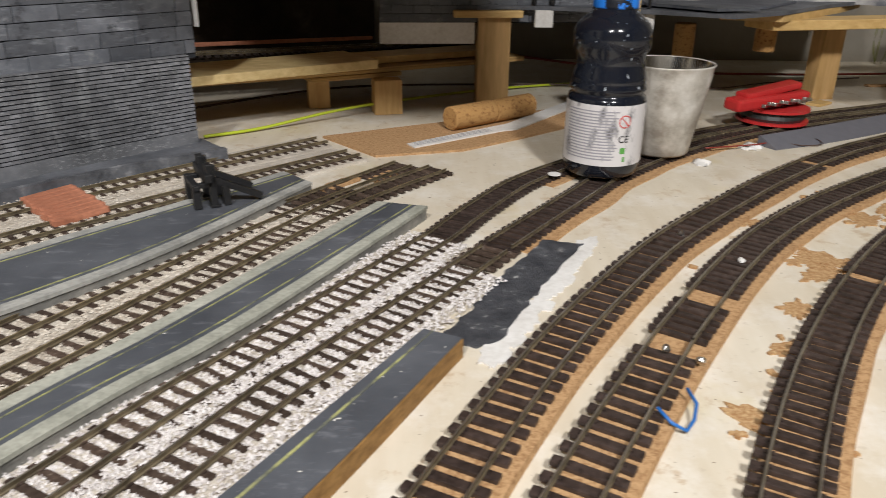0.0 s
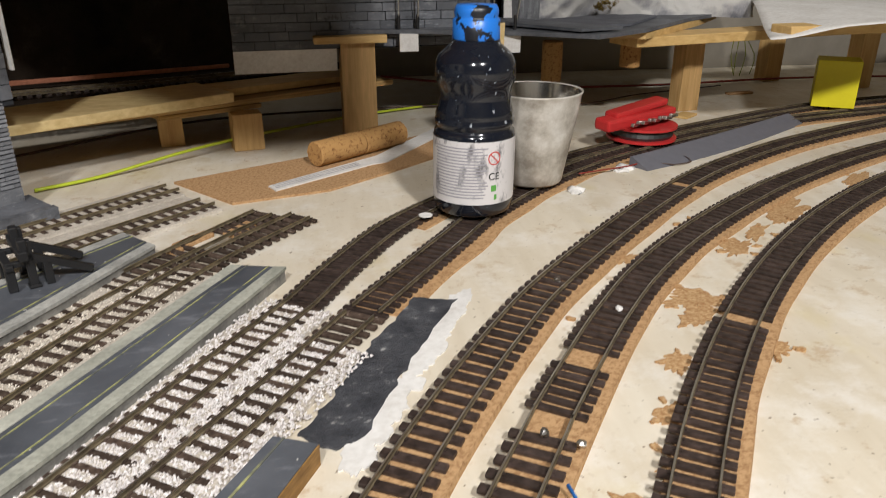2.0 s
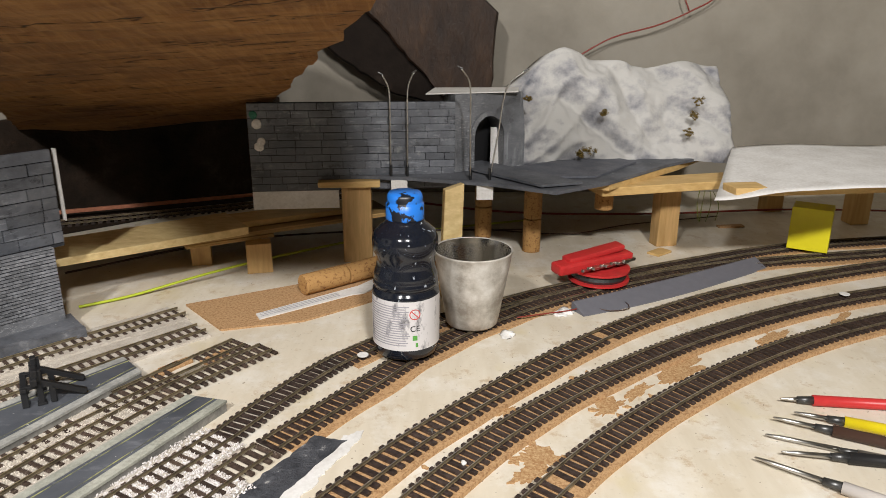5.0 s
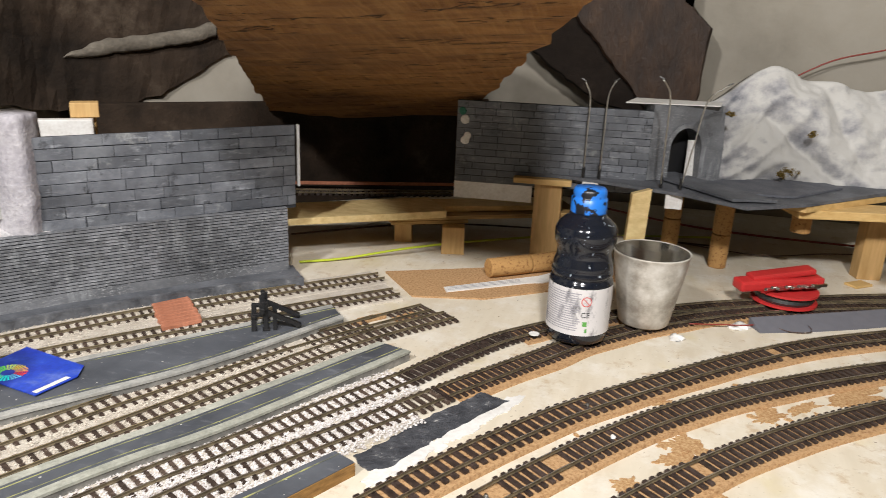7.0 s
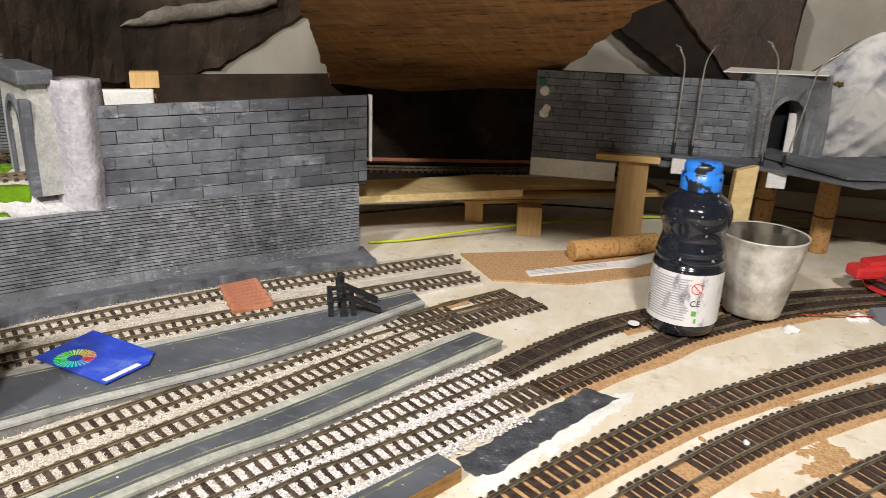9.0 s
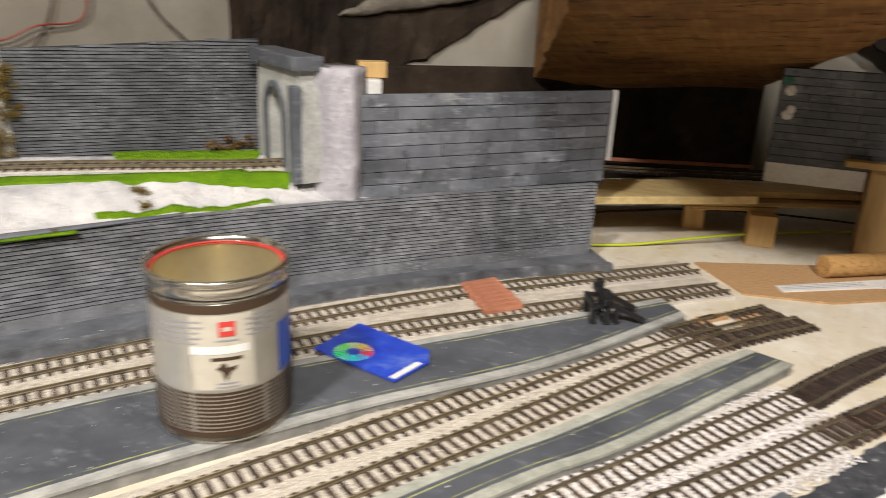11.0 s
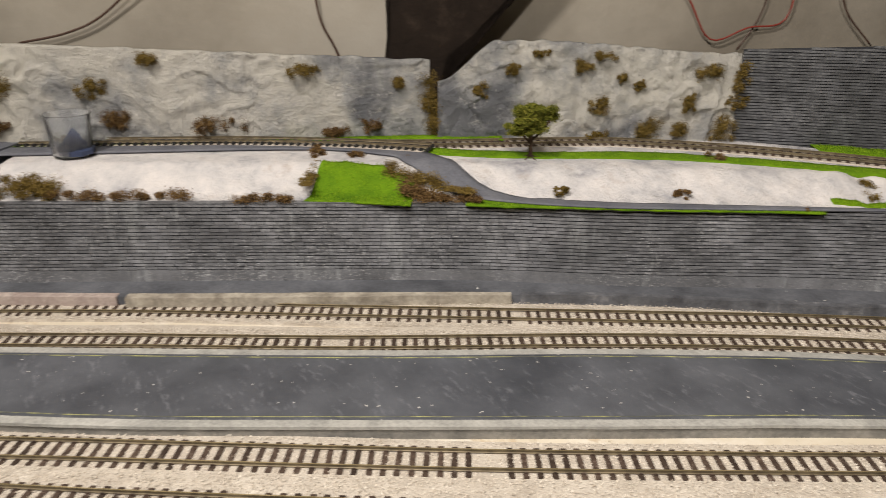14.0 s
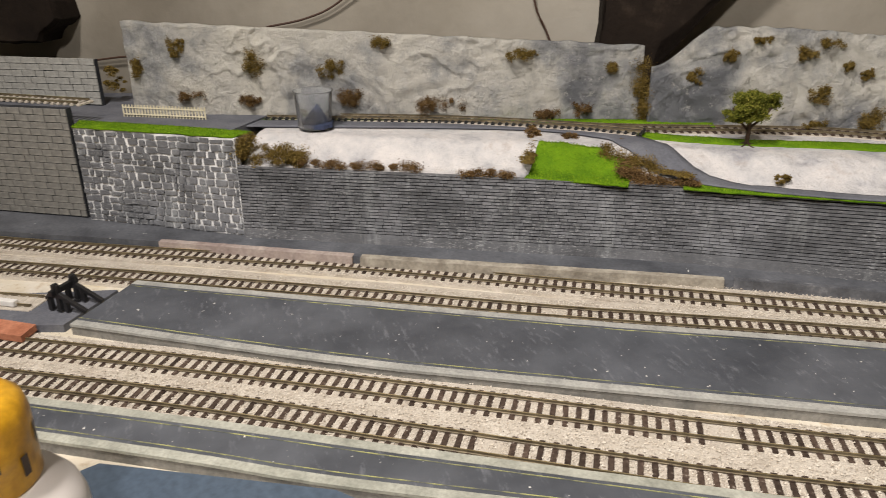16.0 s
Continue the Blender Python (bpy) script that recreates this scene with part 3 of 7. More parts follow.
T1 = [(-1.0, -0.80), (-0.882, -0.575), (-0.750, -0.302), (-0.646, -0.112), (-0.533, 0.093), (-0.436, 0.265), (-0.325, 0.435), (-0.227, 0.557), (-0.1, 0.692)]
T2 = [(-0.93, -0.80), (-0.815, -0.563), (-0.688, -0.311), (-0.596, -0.135), (-0.501, 0.064), (-0.410, 0.228), (-0.290, 0.399), (-0.157, 0.552), (-0.066, 0.650)]
T3 = [(-0.745, -0.72), (-0.653, -0.534), (-0.566, -0.370), (-0.468, -0.195), (-0.386, -0.044), (-0.218, 0.281), (-0.151, 0.412), (-0.092, 0.513), (-0.020, 0.618)]
T4 = [(-0.70, -0.72), (-0.560, -0.447), (-0.479, -0.307), (-0.409, -0.185), (-0.352, -0.080), (-0.156, 0.318), (-0.109, 0.416), (-0.055, 0.520), (0.008, 0.606)]
T5 = [(-0.50, -0.55), (-0.30, -0.13), (-0.115, 0.239), (-0.079, 0.303), (-0.035, 0.380), (0.012, 0.459), (0.041, 0.518), (0.083, 0.586), (0.160, 0.665), (0.241, 0.722), (0.313, 0.768), (0.468, 0.852), (0.668, 0.935), (1.0, 1.0)]
T6 = [(-0.46, -0.55), (-0.26, -0.13), (-0.077, 0.240), (-0.041, 0.303), (-0.009, 0.352), (0.030, 0.415), (0.052, 0.450), (0.082, 0.496), (0.116, 0.547), (0.152, 0.599), (0.229, 0.680), (0.323, 0.751), (0.461, 0.822), (0.62, 0.875), (1.0, 0.955)]
T7 = [(-0.17, -0.17), (-0.06, 0.06), (0.016, 0.223), (0.070, 0.325), (0.129, 0.416), (0.168, 0.467), (0.228, 0.534), (0.283, 0.591), (0.348, 0.651), (0.417, 0.702), (0.509, 0.757), (0.643, 0.818), (0.80, 0.870), (1.05, 0.92)]
T8 = [(-0.13, -0.17), (-0.025, 0.06), (0.063, 0.226), (0.120, 0.322), (0.157, 0.378), (0.187, 0.420), (0.226, 0.468), (0.281, 0.523), (0.355, 0.584), (0.436, 0.641), (0.550, 0.706), (0.668, 0.755), (0.85, 0.81), (1.05, 0.845)]
arc9 = [(1.02 + math.cos(math.radians(a)), -0.241 + math.sin(math.radians(a))) for a in (190, 180, 170, 160, 150, 140, 130, 120, 110, 100, 90)]
track(T1, 0.001, "ballasted main line track beside the retaining wall", gaps=((0.30, 0.305), (0.52, 0.527)))
track(T2, 0.001, "ballasted main line track beside the wide platform", gaps=((0.43, 0.437),))
track(T3, 0.001, "ballasted track between two platforms, joined with cork", gaps=((0.45, 0.46), (0.885, 0.897), (0.95, 0.965)))
track(T4, 0.001, "ballasted siding between two platforms, unfinished end", gaps=((0.345, 0.358), (0.895, 0.90)))
track(T5[:6], 0.001, "ballasted track beside the narrow platform", rail="rail")
track(T6[:6] + [(0.047, 0.442)], 0.001, "ballasted track beside the short platform strip", rail="rail")
track(T5[5:], 0.001, "bare dark-sleepered track curving past the paint bottle", "sleeper", "rail", 0.0072)
track([(0.049, 0.446)] + T6[7:], 0.001, "bare dark-sleepered track running under the paint bottle", "sleeper", "rail", 0.0072)
track(T7, 0.0035, "brown plastic sleepered curve on cork underlay", "sleeper", "rail", 0.0092, open_at=((0.331, 0.637),))
track(T8[:4] + [(0.124, 0.329)], 0.0035, "brown plastic sleepered set track on cork underlay", "sleeper", "rail", 0.0094, open_at=((0.124, 0.329),))
track([(0.124, 0.329)] + T8[4:], 0.0035, "dark plastic sleepered curve on cork underlay", "sleeper", "rail", 0.0074, open_at=((0.124, 0.329), (0.156, 0.377)))
track(arc9, 0.0035, "dark plastic sleepered curve on cork, laid widest", "sleeper", "rail", 0.0078, open_at=((0.254, 0.404),))


def ribbon(name, pts, width, z0, z1, mat, label, category="underlay", shift=0.0, wobble=0.0, kind="structure"):
    line = curve(pts, 0.008)
    ns = normals(line)
    out = []
    for i, (p, n) in enumerate(zip(line, ns)):
        w = wobble * noise.noise(Vector((i * 0.11, width * 90, 0)))
        out.append(Vector((p.x + n.x * (shift + w), p.y + n.y * (shift + w))))
    h = width / 2
    bm = sweep(out, [(-h, z0), (h, z0), (h - 0.001, z1), (-h + 0.001, z1)])
    return tagged(part(name, bm, M[mat], None), label, category, kind=kind)


for pts, sh, w in ((T7, -0.0036, 0.0315), (T8, -0.0036, 0.031), (arc9, -0.0038, 0.032)):
    ribbon("cork_underlay", pts, w, -0.001, 0.0034, "cork", "brown granular cork underlay strip glued down", shift=sh, wobble=0.0018)
ribbon("cork_underlay", T5[7:], 0.036, -0.001, 0.0009, "cork", "brown granular cork underlay strip glued down", shift=-0.003, wobble=0.006)
ribbon("cork_underlay", T6[6:], 0.036, -0.001, 0.0011, "cork", "brown granular cork underlay strip glued down", shift=-0.006, wobble=0.005)


def ballast(name, lines, label, seed, dense=1.0, mat="chips", grit=(0.0004, 0.0009)):
    """A bed of loose chips heaped between and beside the sleepers of some tracks."""
    rng = np.random.default_rng(seed)
    chips = []
    for pts, lo, hi, s0, s1 in lines:
        spots = curve(pts, 0.0085)
        ns = np.array([(n.x, n.y) for n in normals(spots)])
        ps = np.array([(p.x, p.y) for p in spots])
        i0, i1 = int(s0 * len(spots)), int(s1 * len(spots)) - 1
        n = int((i1 - i0) * 150 * (hi - lo) / 0.05 * dense)
        i = rng.integers(i0, i1, n)
        o = rng.uniform(lo, hi, n)
        inside = np.abs(o) < 0.0150
        a = np.where(inside, rng.uniform(0.0016, 0.0069, n), rng.uniform(0, 0.0085, n))
        z = 0.0024 + np.where(inside, rng.uniform(0, 0.0010, n), rng.uniform(0, 0.0019, n) * np.clip((np.abs(o) - 0.012) / 0.006, 0.3, 1.0))
        keep = np.abs(np.abs(o) - 0.0088) > 0.0011
        xy = ps[i] + ns[i] * o[:, None] + np.stack((ns[i][:, 1], -ns[i][:, 0]), 1) * a[:, None]
        chips.append(np.column_stack((xy, z))[keep])
    c = np.concatenate(chips)
    n = len(c)
    r = rng.uniform(*grit, n)
    ang = rng.uniform(0, 6.28, n)
    corner = np.arange(4) * (math.pi / 2)
    rad = r[:, None] * rng.uniform(0.6, 1.3, (n, 4))
    v = np.empty((n, 5, 3))
    v[:, :4, 0] = c[:, :1] + rad * np.cos(ang[:, None] + corner)
    v[:, :4, 1] = c[:, 1:2] + rad * np.sin(ang[:, None] + corner)
    v[:, :4, 2] = c[:, 2:3] - r[:, None] * rng.uniform(0.1, 0.9, (n, 4))
    v[:, 4, :2] = c[:, :2] + (rng.uniform(-0.4, 0.4, (n, 2)) * r[:, None])
    v[:, 4, 2] = c[:, 2] + r * rng.uniform(0.3, 1.0, n)
    f = (np.arange(n)[:, None, None] * 5 + np.array(((0, 1, 4), (1, 2, 4), (2, 3, 4), (3, 0, 4)))).reshape(-1, 3)
    me = bpy.data.meshes.new(name)
    me.from_pydata(v.reshape(-1, 3).tolist(), [], f.tolist())
    me.materials.append(M[mat])
    return tagged(new(name, me), label, "ballast", kind="stuff")


ribbon("ballast_bed", T1, 0.046, -0.001, 0.0026, "ballast", "pale sandy ballast bed", "ballast", 0.002, 0.002)
ribbon("ballast_bed", T2, 0.050, -0.001, 0.0022, "ballast", "pale sandy ballast bed", "ballast", 0.006, 0.002)
ribbon("ballast_bed", T3[:-1], 0.048, -0.001, 0.0026, "ballast", "pale sandy ballast bed", "ballast", -0.002, 0.002)
ribbon("ballast_bed", T4[:-1], 0.044, -0.001, 0.0022, "ballast", "pale sandy ballast bed", "ballast", 0.003, 0.002)
ribbon("ballast_bed", T5[:6], 0.044, -0.001, 0.0026, "ballast", "white chip ballast bed", "ballast", 0.0, 0.002)
ribbon("ballast_bed", T6[:6], 0.042, -0.001, 0.0022, "ballast", "white chip ballast bed", "ballast", 0.0, 0.002)
ballast("ballast_chips", ((T1, -0.022, 0.026, 0.05, 0.93), (T2, -0.018, 0.024, 0.05, 0.93)), "sandy ballast chips along the main line", 22, 1.0, "chips", (0.0003, 0.0008))
ballast("ballast_chips", ((T3, -0.024, 0.02, 0.05, 0.915), (T4, -0.016, 0.022, 0.05, 0.925)), "pale ballast chips along the platform tracks", 23, 1.0, "chips", (0.0003, 0.0008))
ballast("ballast_chips", ((T5[:6], -0.022, 0.022, 0.4, 1.0), (T6[:6], -0.026, 0.022, 0.4, 1.0)), "coarse white ballast chips round the sleepers", 24, 1.6, "white_chips", (0.0004, 0.0011))

# ---- platforms ----


def lines_of(a, b):
    return curve(a, 0.01), curve(b, 0.01)


def platform(far, near, top, label, edge_far, edge_near, lip=0.007, line_in=0.010, ends=True):
    """A raised platform slab between two edges: asphalt top, pale coping strips, painted lines and sides."""
    a, b = lines_of(far, near)
    at = (*far[0], 0)
    pl = thing("platform", at, label, "model platform")

    def inset(d0, d1, flip=False):
        """Plan lines that run d0 and d1 in from the far (or near) edge."""
        out = []
        for d in (d0, d1):
            row = []
            for i in range(121):
                p, q = at_share(a, i / 120), at_share(b, i / 120)
                if flip:
                    p, q = q, p
                row.append(p + (q - p).normalized() * d)
            out.append(row)
        return out

    flat = lambda h: (lambda x, y: h + 0.0003 * noise.noise(Vector((x * 40, y * 40, 0))))
    part("deck", between(a, b, 120, 2, top, rise=flat(top - 0.0008)), M["edge_dark"], pl, "grey painted platform side")
    fa, fb = inset(lip, lip)[0], inset(lip, lip, True)[0]
    part("asphalt", between(fa, fb, 120, 4, 0.0012, rise=flat(top)), M["asphalt"], pl, "dark blue-grey asphalt with white specks")
    part("coping", between(*inset(-0.001, lip - 0.0002), 120, 1, 0.0022, rise=flat(top + 0.0002)), M[edge_far], pl, "pale worn coping strip")
    part("coping", between(*inset(-0.001, lip - 0.0002, True), 120, 1, 0.0022, rise=flat(top + 0.0002)), M[edge_near], pl, "pale worn coping strip")
    part("painted_line", between(*inset(line_in, line_in + 0.0006), 120, 1, 0.0006, rise=flat(top + 0.0004)), M["yellow_line"], pl, "thin faded yellow line")
    part("painted_line", between(*inset(line_in, line_in + 0.0006, True), 120, 1, 0.0006, rise=flat(top + 0.0004)), M["yellow_line"], pl, "thin faded yellow line")
    return pl


P3F = [(-0.753, -0.485), (-0.575, -0.145), (-0.485, 0.040), (-0.393, 0.205), (-0.313, 0.308), (-0.246, 0.394), (-0.123, 0.555), (-0.110, 0.570)]
P3N = [(-0.682, -0.528), (-0.563, -0.329), (-0.490, -0.188), (-0.411, -0.030), (-0.332, 0.128), (-0.245, 0.275), (-0.156, 0.402), (-0.083, 0.552)]
P2F = [(-0.62, -0.62), (-0.530, -0.446), (-0.457, -0.311), (-0.380, -0.166), (-0.26, 0.06), (-0.164, 0.252), (-0.120, 0.331), (-0.028, 0.512)]
P2N = [(-0.58, -0.62), (-0.485, -0.442), (-0.432, -0.347), (-0.34, -0.16), (-0.22, 0.07), (-0.126, 0.255), (-0.080, 0.330), (0.003, 0.500)]
platform(P3F, P3N, 0.0100, "wide dark grey station platform with pale edges", "kerbstone", "kerbstone")
platform(P2F, P2N, 0.0100, "narrow dark grey station platform with pale green edges", "edge_green", "edge_green")
P1F = [(-0.16, 0.03), (-0.061, 0.207), (0.008, 0.331)]
P1N = [(-0.135, 0.03), (-0.034, 0.205), (0.025, 0.320)]
a, b = lines_of(P1F, P1N)
pl = thing("platform", (*P1F[0], 0), "short grey platform strip with a raw brown cut edge", "model platform")
part("deck", between(a, b, 60, 3, 0.0105, rise=lambda x, y: 0.0098), M["raw_edge"], pl, "brown raw hardboard edge")
part("asphalt", between(a, [p.lerp(q, 0.97) for p, q in ((at_share(a, i / 60), at_share(b, i / 60)) for i in range(61))], 60, 3, 0.0008, rise=lambda x, y: 0.0104), M["asphalt"], pl, "blue-grey painted top")
part("painted_line", between([at_share(a, i / 60).lerp(at_share(b, i / 60), 0.22) for i in range(61)], [at_share(a, i / 60).lerp(at_share(b, i / 60), 0.27) for i in range(61)], 60, 1, 0.0006, rise=lambda x, y: 0.0108), M["yellow_line"], pl)

# pavement at the foot of the retaining wall
M["kerb_beige"] = blotchy("beige_kerb", ((0.3, (0.20, 0.175, 0.14)), (0.7, (0.46, 0.42, 0.35))), 60, 300, 0.8, bump=0.7, depth=0.001)
M["kerb_dark"] = blotchy("dark_kerb", ((0.30, (0.055, 0.057, 0.064)), (0.6, (0.125, 0.130, 0.143)), (0.75, (0.30, 0.30, 0.31))), 55, 300, 0.5, bump=0.8, depth=0.001)
KF = [(-1.03, -0.85), (-0.923, -0.631), (-0.846, -0.472), (-0.752, -0.291), (-0.670, -0.120), (-0.611, 0.004), (-0.542, 0.130), (-0.445, 0.280), (-0.372, 0.410), (-0.265, 0.545), (-0.171, 0.632)]
KB = [(-1.10, -0.83), (-0.985, -0.625), (-0.900, -0.46), (-0.812, -0.27), (-0.725, -0.10), (-0.660, 0.004), (-0.585, 0.14), (-0.490, 0.300), (-0.400, 0.440), (-0.30, 0.57), (-0.204, 0.668)]
a, b = lines_of(KF, KB)
tagged(part("pavement", between(a, b, 160, 3, 0.013, rise=lambda x, y: 0.0105 + 0.0005 * noise.noise(Vector((x * 30, y * 30, 0)))), M["pavement"], None), "slate grey model pavement strip below the wall", "pavement", kind="structure")
cut = lambda line, u0, u1: [at_share(line, u0 + (u1 - u0) * i / 60) for i in range(61)]
mid = lambda line, other, w: [p.lerp(q, w) for p, q in zip(line, other)]
ka, kb = cut(a, 0.245, 0.365), cut(b, 0.245, 0.365)
tagged(part("kerb", between(mid(ka, kb, -0.04), mid(ka, kb, 0.10), 60, 1, 0.010, rise=lambda x, y: 0.0110 + 0.0004 * noise.noise(Vector((x * 80, y * 80, 0)))), M["pink_kerb"], None), "pinkish worn kerb strip", "kerb", kind="structure")
ka, kb = cut(a, 0.37, 0.565), cut(b, 0.37, 0.565)
tagged(part("kerb", between(mid(ka, kb, -0.09), mid(ka, kb, 0.07), 60, 1, 0.011, rise=lambda x, y: 0.0116 + 0.0004 * noise.noise(Vector((x * 70, y * 70, 0)))), M["kerb_beige"], None), "pale beige weathered kerb plate", "kerb", kind="structure")
ka, kb = cut(a, 0.57, 1.0), cut(b, 0.57, 1.0)
tagged(part("kerb", between(mid(ka, kb, -0.05), mid(ka, kb, 0.10), 60, 1, 0.011, rise=lambda x, y: 0.0118 + 0.0007 * noise.noise(Vector((x * 90, y * 90, 0)))), M["kerb_dark"], None), "dark slate uneven kerb edge", "kerb", kind="structure")

# ---- walls of the layout ----


def brickwork(line, z0, z1, length, height, mat, joint=0.0010, proud=0.0016, seed=3, lean=0.0, side=0.0003, rough=0.0, upright=((0.0, 1.0),), crown=None):
    """Courses of single bricks along a plan line, in one mesh."""
    rng = random.Random(seed)
    verts, faces = [], []
    ns = normals(line)
    total = sum((q - p).length for p, q in zip(line, line[1:]))
    courses = int((z1 - z0) / height)

    def spot(s):
        u = max(0.0, min(1.0, s / total)) * (len(line) - 1)
        i = min(int(u), len(line) - 2)
        return line[i].lerp(line[i + 1], u - i), ns[i]

    for c in range(courses):
        s = -rng.uniform(0, length)
        za, zb = z0 + c * height + joint / 2, z0 + (c + 1) * height - joint / 2
        while s < total:
            w = length * rng.uniform(0.8, 1.2)
            sa, sb = max(0.0, s + side / 2), min(total, s + w - side / 2)
            s += w
            if sb - sa < side * 2:
                continue
            if crown and zb > crown(s / total):
                continue
            split = any(u0 < s / total < u1 for u0, u1 in upright)
            if rough:
                gap = rough * (rng.uniform(0.1, 0.8) if split else 0.0)
                sa, sb = sa + gap / 2, sb - gap / 2
            d = proud * (rng.uniform(0.55, 1.0) if split or not rough else 0.82 + 0.18 * noise.noise(Vector((s * 30, c * 2.3, 1))))
            b = len(verts)
            for sv in (sa, sb):
                p, n = spot(sv)
                for z in (za, zb):
                    tip = -lean * (z - z0)
                    for o, sh in ((0.0004, 0.0), (-d, 0.0002)):
                        sgn = 1 if z == za else -1
                        wav = rough * 0.55 * noise.noise(Vector((sv * 45, c * 3.7, seed))) + rough * rng.uniform(-0.10, 0.10)
                        verts.append((p.x - n.x * (-o + tip), p.y - n.y * (-o + tip), z + sgn * sh + wav))
            # 0: sa za in, 1: sa za out, 2: sa zb in, 3: sa zb out, 4-7 the same at sb
            for f in ((1, 3, 7, 5), (0, 1, 5, 4), (2, 6, 7, 3), (0, 2, 3, 1), (4, 5, 7, 6)):
                faces.append([b + q for q in f])
    return raw_mesh("brickwork", verts, faces, M[mat])


def core(line, z0, z1, thick, lean=0.0):
    return sweep(line, [(0.0, z0), (thick, z0), (thick + lean * (z1 - z0), z1), (lean * (z1 - z0), z1)])


WF = [(-0.833, -0.386), (-0.775, -0.262), (-0.722, -0.150), (-0.648, 0.002), (-0.572, 0.128), (-0.478, 0.298), (-0.386, 0.434), (-0.29, 0.555), (-0.199, 0.660)]
low = curve(WF, 0.01)
w = thing("retaining_wall", (*WF[0], 0.01), "long low slate-grey brick retaining wall streaked with white", "model wall")
part("core", core(low, 0.006, 0.0845, 0.006), M["mortar"], w)
part("brickwork", brickwork(low, 0.0215, 0.0845, 0.0092, 0.0033, "brick", 0.0008, 0.0016, rough=0.0008, side=0.00006, upright=((0.0, 0.42), (0.86, 1.0))), None, w, "fine courses of dark grey bricks", kind="stuff")
part("plinth", sweep([Vector((p.x + 0.0004 * noise.noise(Vector((i * 0.7, 0, 0))), p.y)) for i, p in enumerate(low)], [(-0.0018, 0.008), (0.003, 0.008), (0.003, 0.0212), (-0.0014, 0.0212)]), M["brick"], w, "plain dark plinth at the wall's foot")
part("coping", sweep(low, [(-0.0012, 0.0845), (0.006, 0.0845), (0.006, 0.0852), (-0.0012, 0.0852)]), M["brick"], w)

block_mesh = {}


def blocks(parent, a, b, z0, z1, length, height, deep=0.0035, seed=5, mat="block", joint=0.00045):
    """Single stone blocks laid in courses on a straight face from a to b."""
    a, b = Vector(a), Vector(b)
    t = (b - a).normalized()
    n = Vector((t.y, -t.x))
    turn = math.degrees(math.atan2(t.y, t.x))
    rng = random.Random(seed)
    total = (b - a).length
    for c in range(int(round((z1 - z0) / height))):
        s = 0.0
        first = True
        while s < total - 0.001:
            want = round(length * rng.uniform(0.72, 1.28) * (0.5 if first and c % 2 else 1.0), 3)
            first = False
            wd = min(want, total - s)
            if total - s - wd < 0.006:
                wd = total - s
            gap = rng.choice((joint, joint, joint * 2.5))
            key = (round(wd, 4), height, deep, mat, gap)
            if key not in block_mesh:
                me = mesh_of(box(wd - gap, deep, height - joint * 1.6, None, 0.0004, jitter=0.00022), "block")
                me.materials.append(M[mat])
                block_mesh[key] = me
            p = a + t * (s + wd / 2) - n * (deep / 2 - 0.0012 - rng.uniform(0, 0.0005))
            piece("block", block_mesh[key], pose(p.x, p.y, z0 + c * height + joint / 2, 0, rng.uniform(-0.35, 0.35), turn), parent)
            s += wd


w = thing("tall_wall", (-0.372, 0.458, 0.08), "tall slate-grey block wall panel with a white card edge", "model wall")
ta, tb = (-0.374, 0.466), (-0.206, 0.676)
part("core", core([Vector(ta), Vector(tb)], 0.080, 0.177, 0.005), M["mortar"], w)
blocks(w, ta, tb, 0.084, 0.1775, 0.040, 0.0117)
part("card_edge", box(0.0012, 0.007, 0.072, pose(-0.2035, 0.6795, 0.1055, 0, 0, 51)), M["white_card"], w, "white raw card edge")

w = thing("tall_wall", (-0.06, 0.852, 0.07), "grey block wall panel with white dabs and a bare foot", "model wall")
wa, wb = (-0.061, 0.851), (0.186, 0.882)
part("core", core([Vector(wa), Vector(wb)], 0.0925, 0.2005, 0.005), M["mortar"], w)
blocks(w, wa, wb, 0.0935, 0.2005, 0.026, 0.0089, seed=8, joint=0.00035)
part("bare_foot", sweep([Vector(wa), Vector(wa).lerp(Vector(wb), 0.42)], [(-0.001, 0.0705), (0.004, 0.0705), (0.004, 0.093), (-0.001, 0.093)]), M["white_card"], w, "unpainted pale card foot")
for i, (u, z, r) in enumerate(((0.03, 0.186, 0.005), (0.045, 0.176, 0.006), (0.06, 0.155, 0.005), (0.05, 0.149, 0.006))):
    p = Vector(wa).lerp(Vector(wb), u)
    bm = lathe([(0, 0), (r, 0), (r * 0.8, 0.0008), (0, 0.001)], n=9, m=pose(p.x, p.y - 0.0022, z, 90, 0, 7))
    for v in bm.verts:
        v.co += noise.noise_vector(v.co * 300) * 0.0015
    part("paint_dab", bm, plain("green_dab", (0.01, 0.13, 0.08)) if i == 0 else M["white_card"], w, "dab of paint")


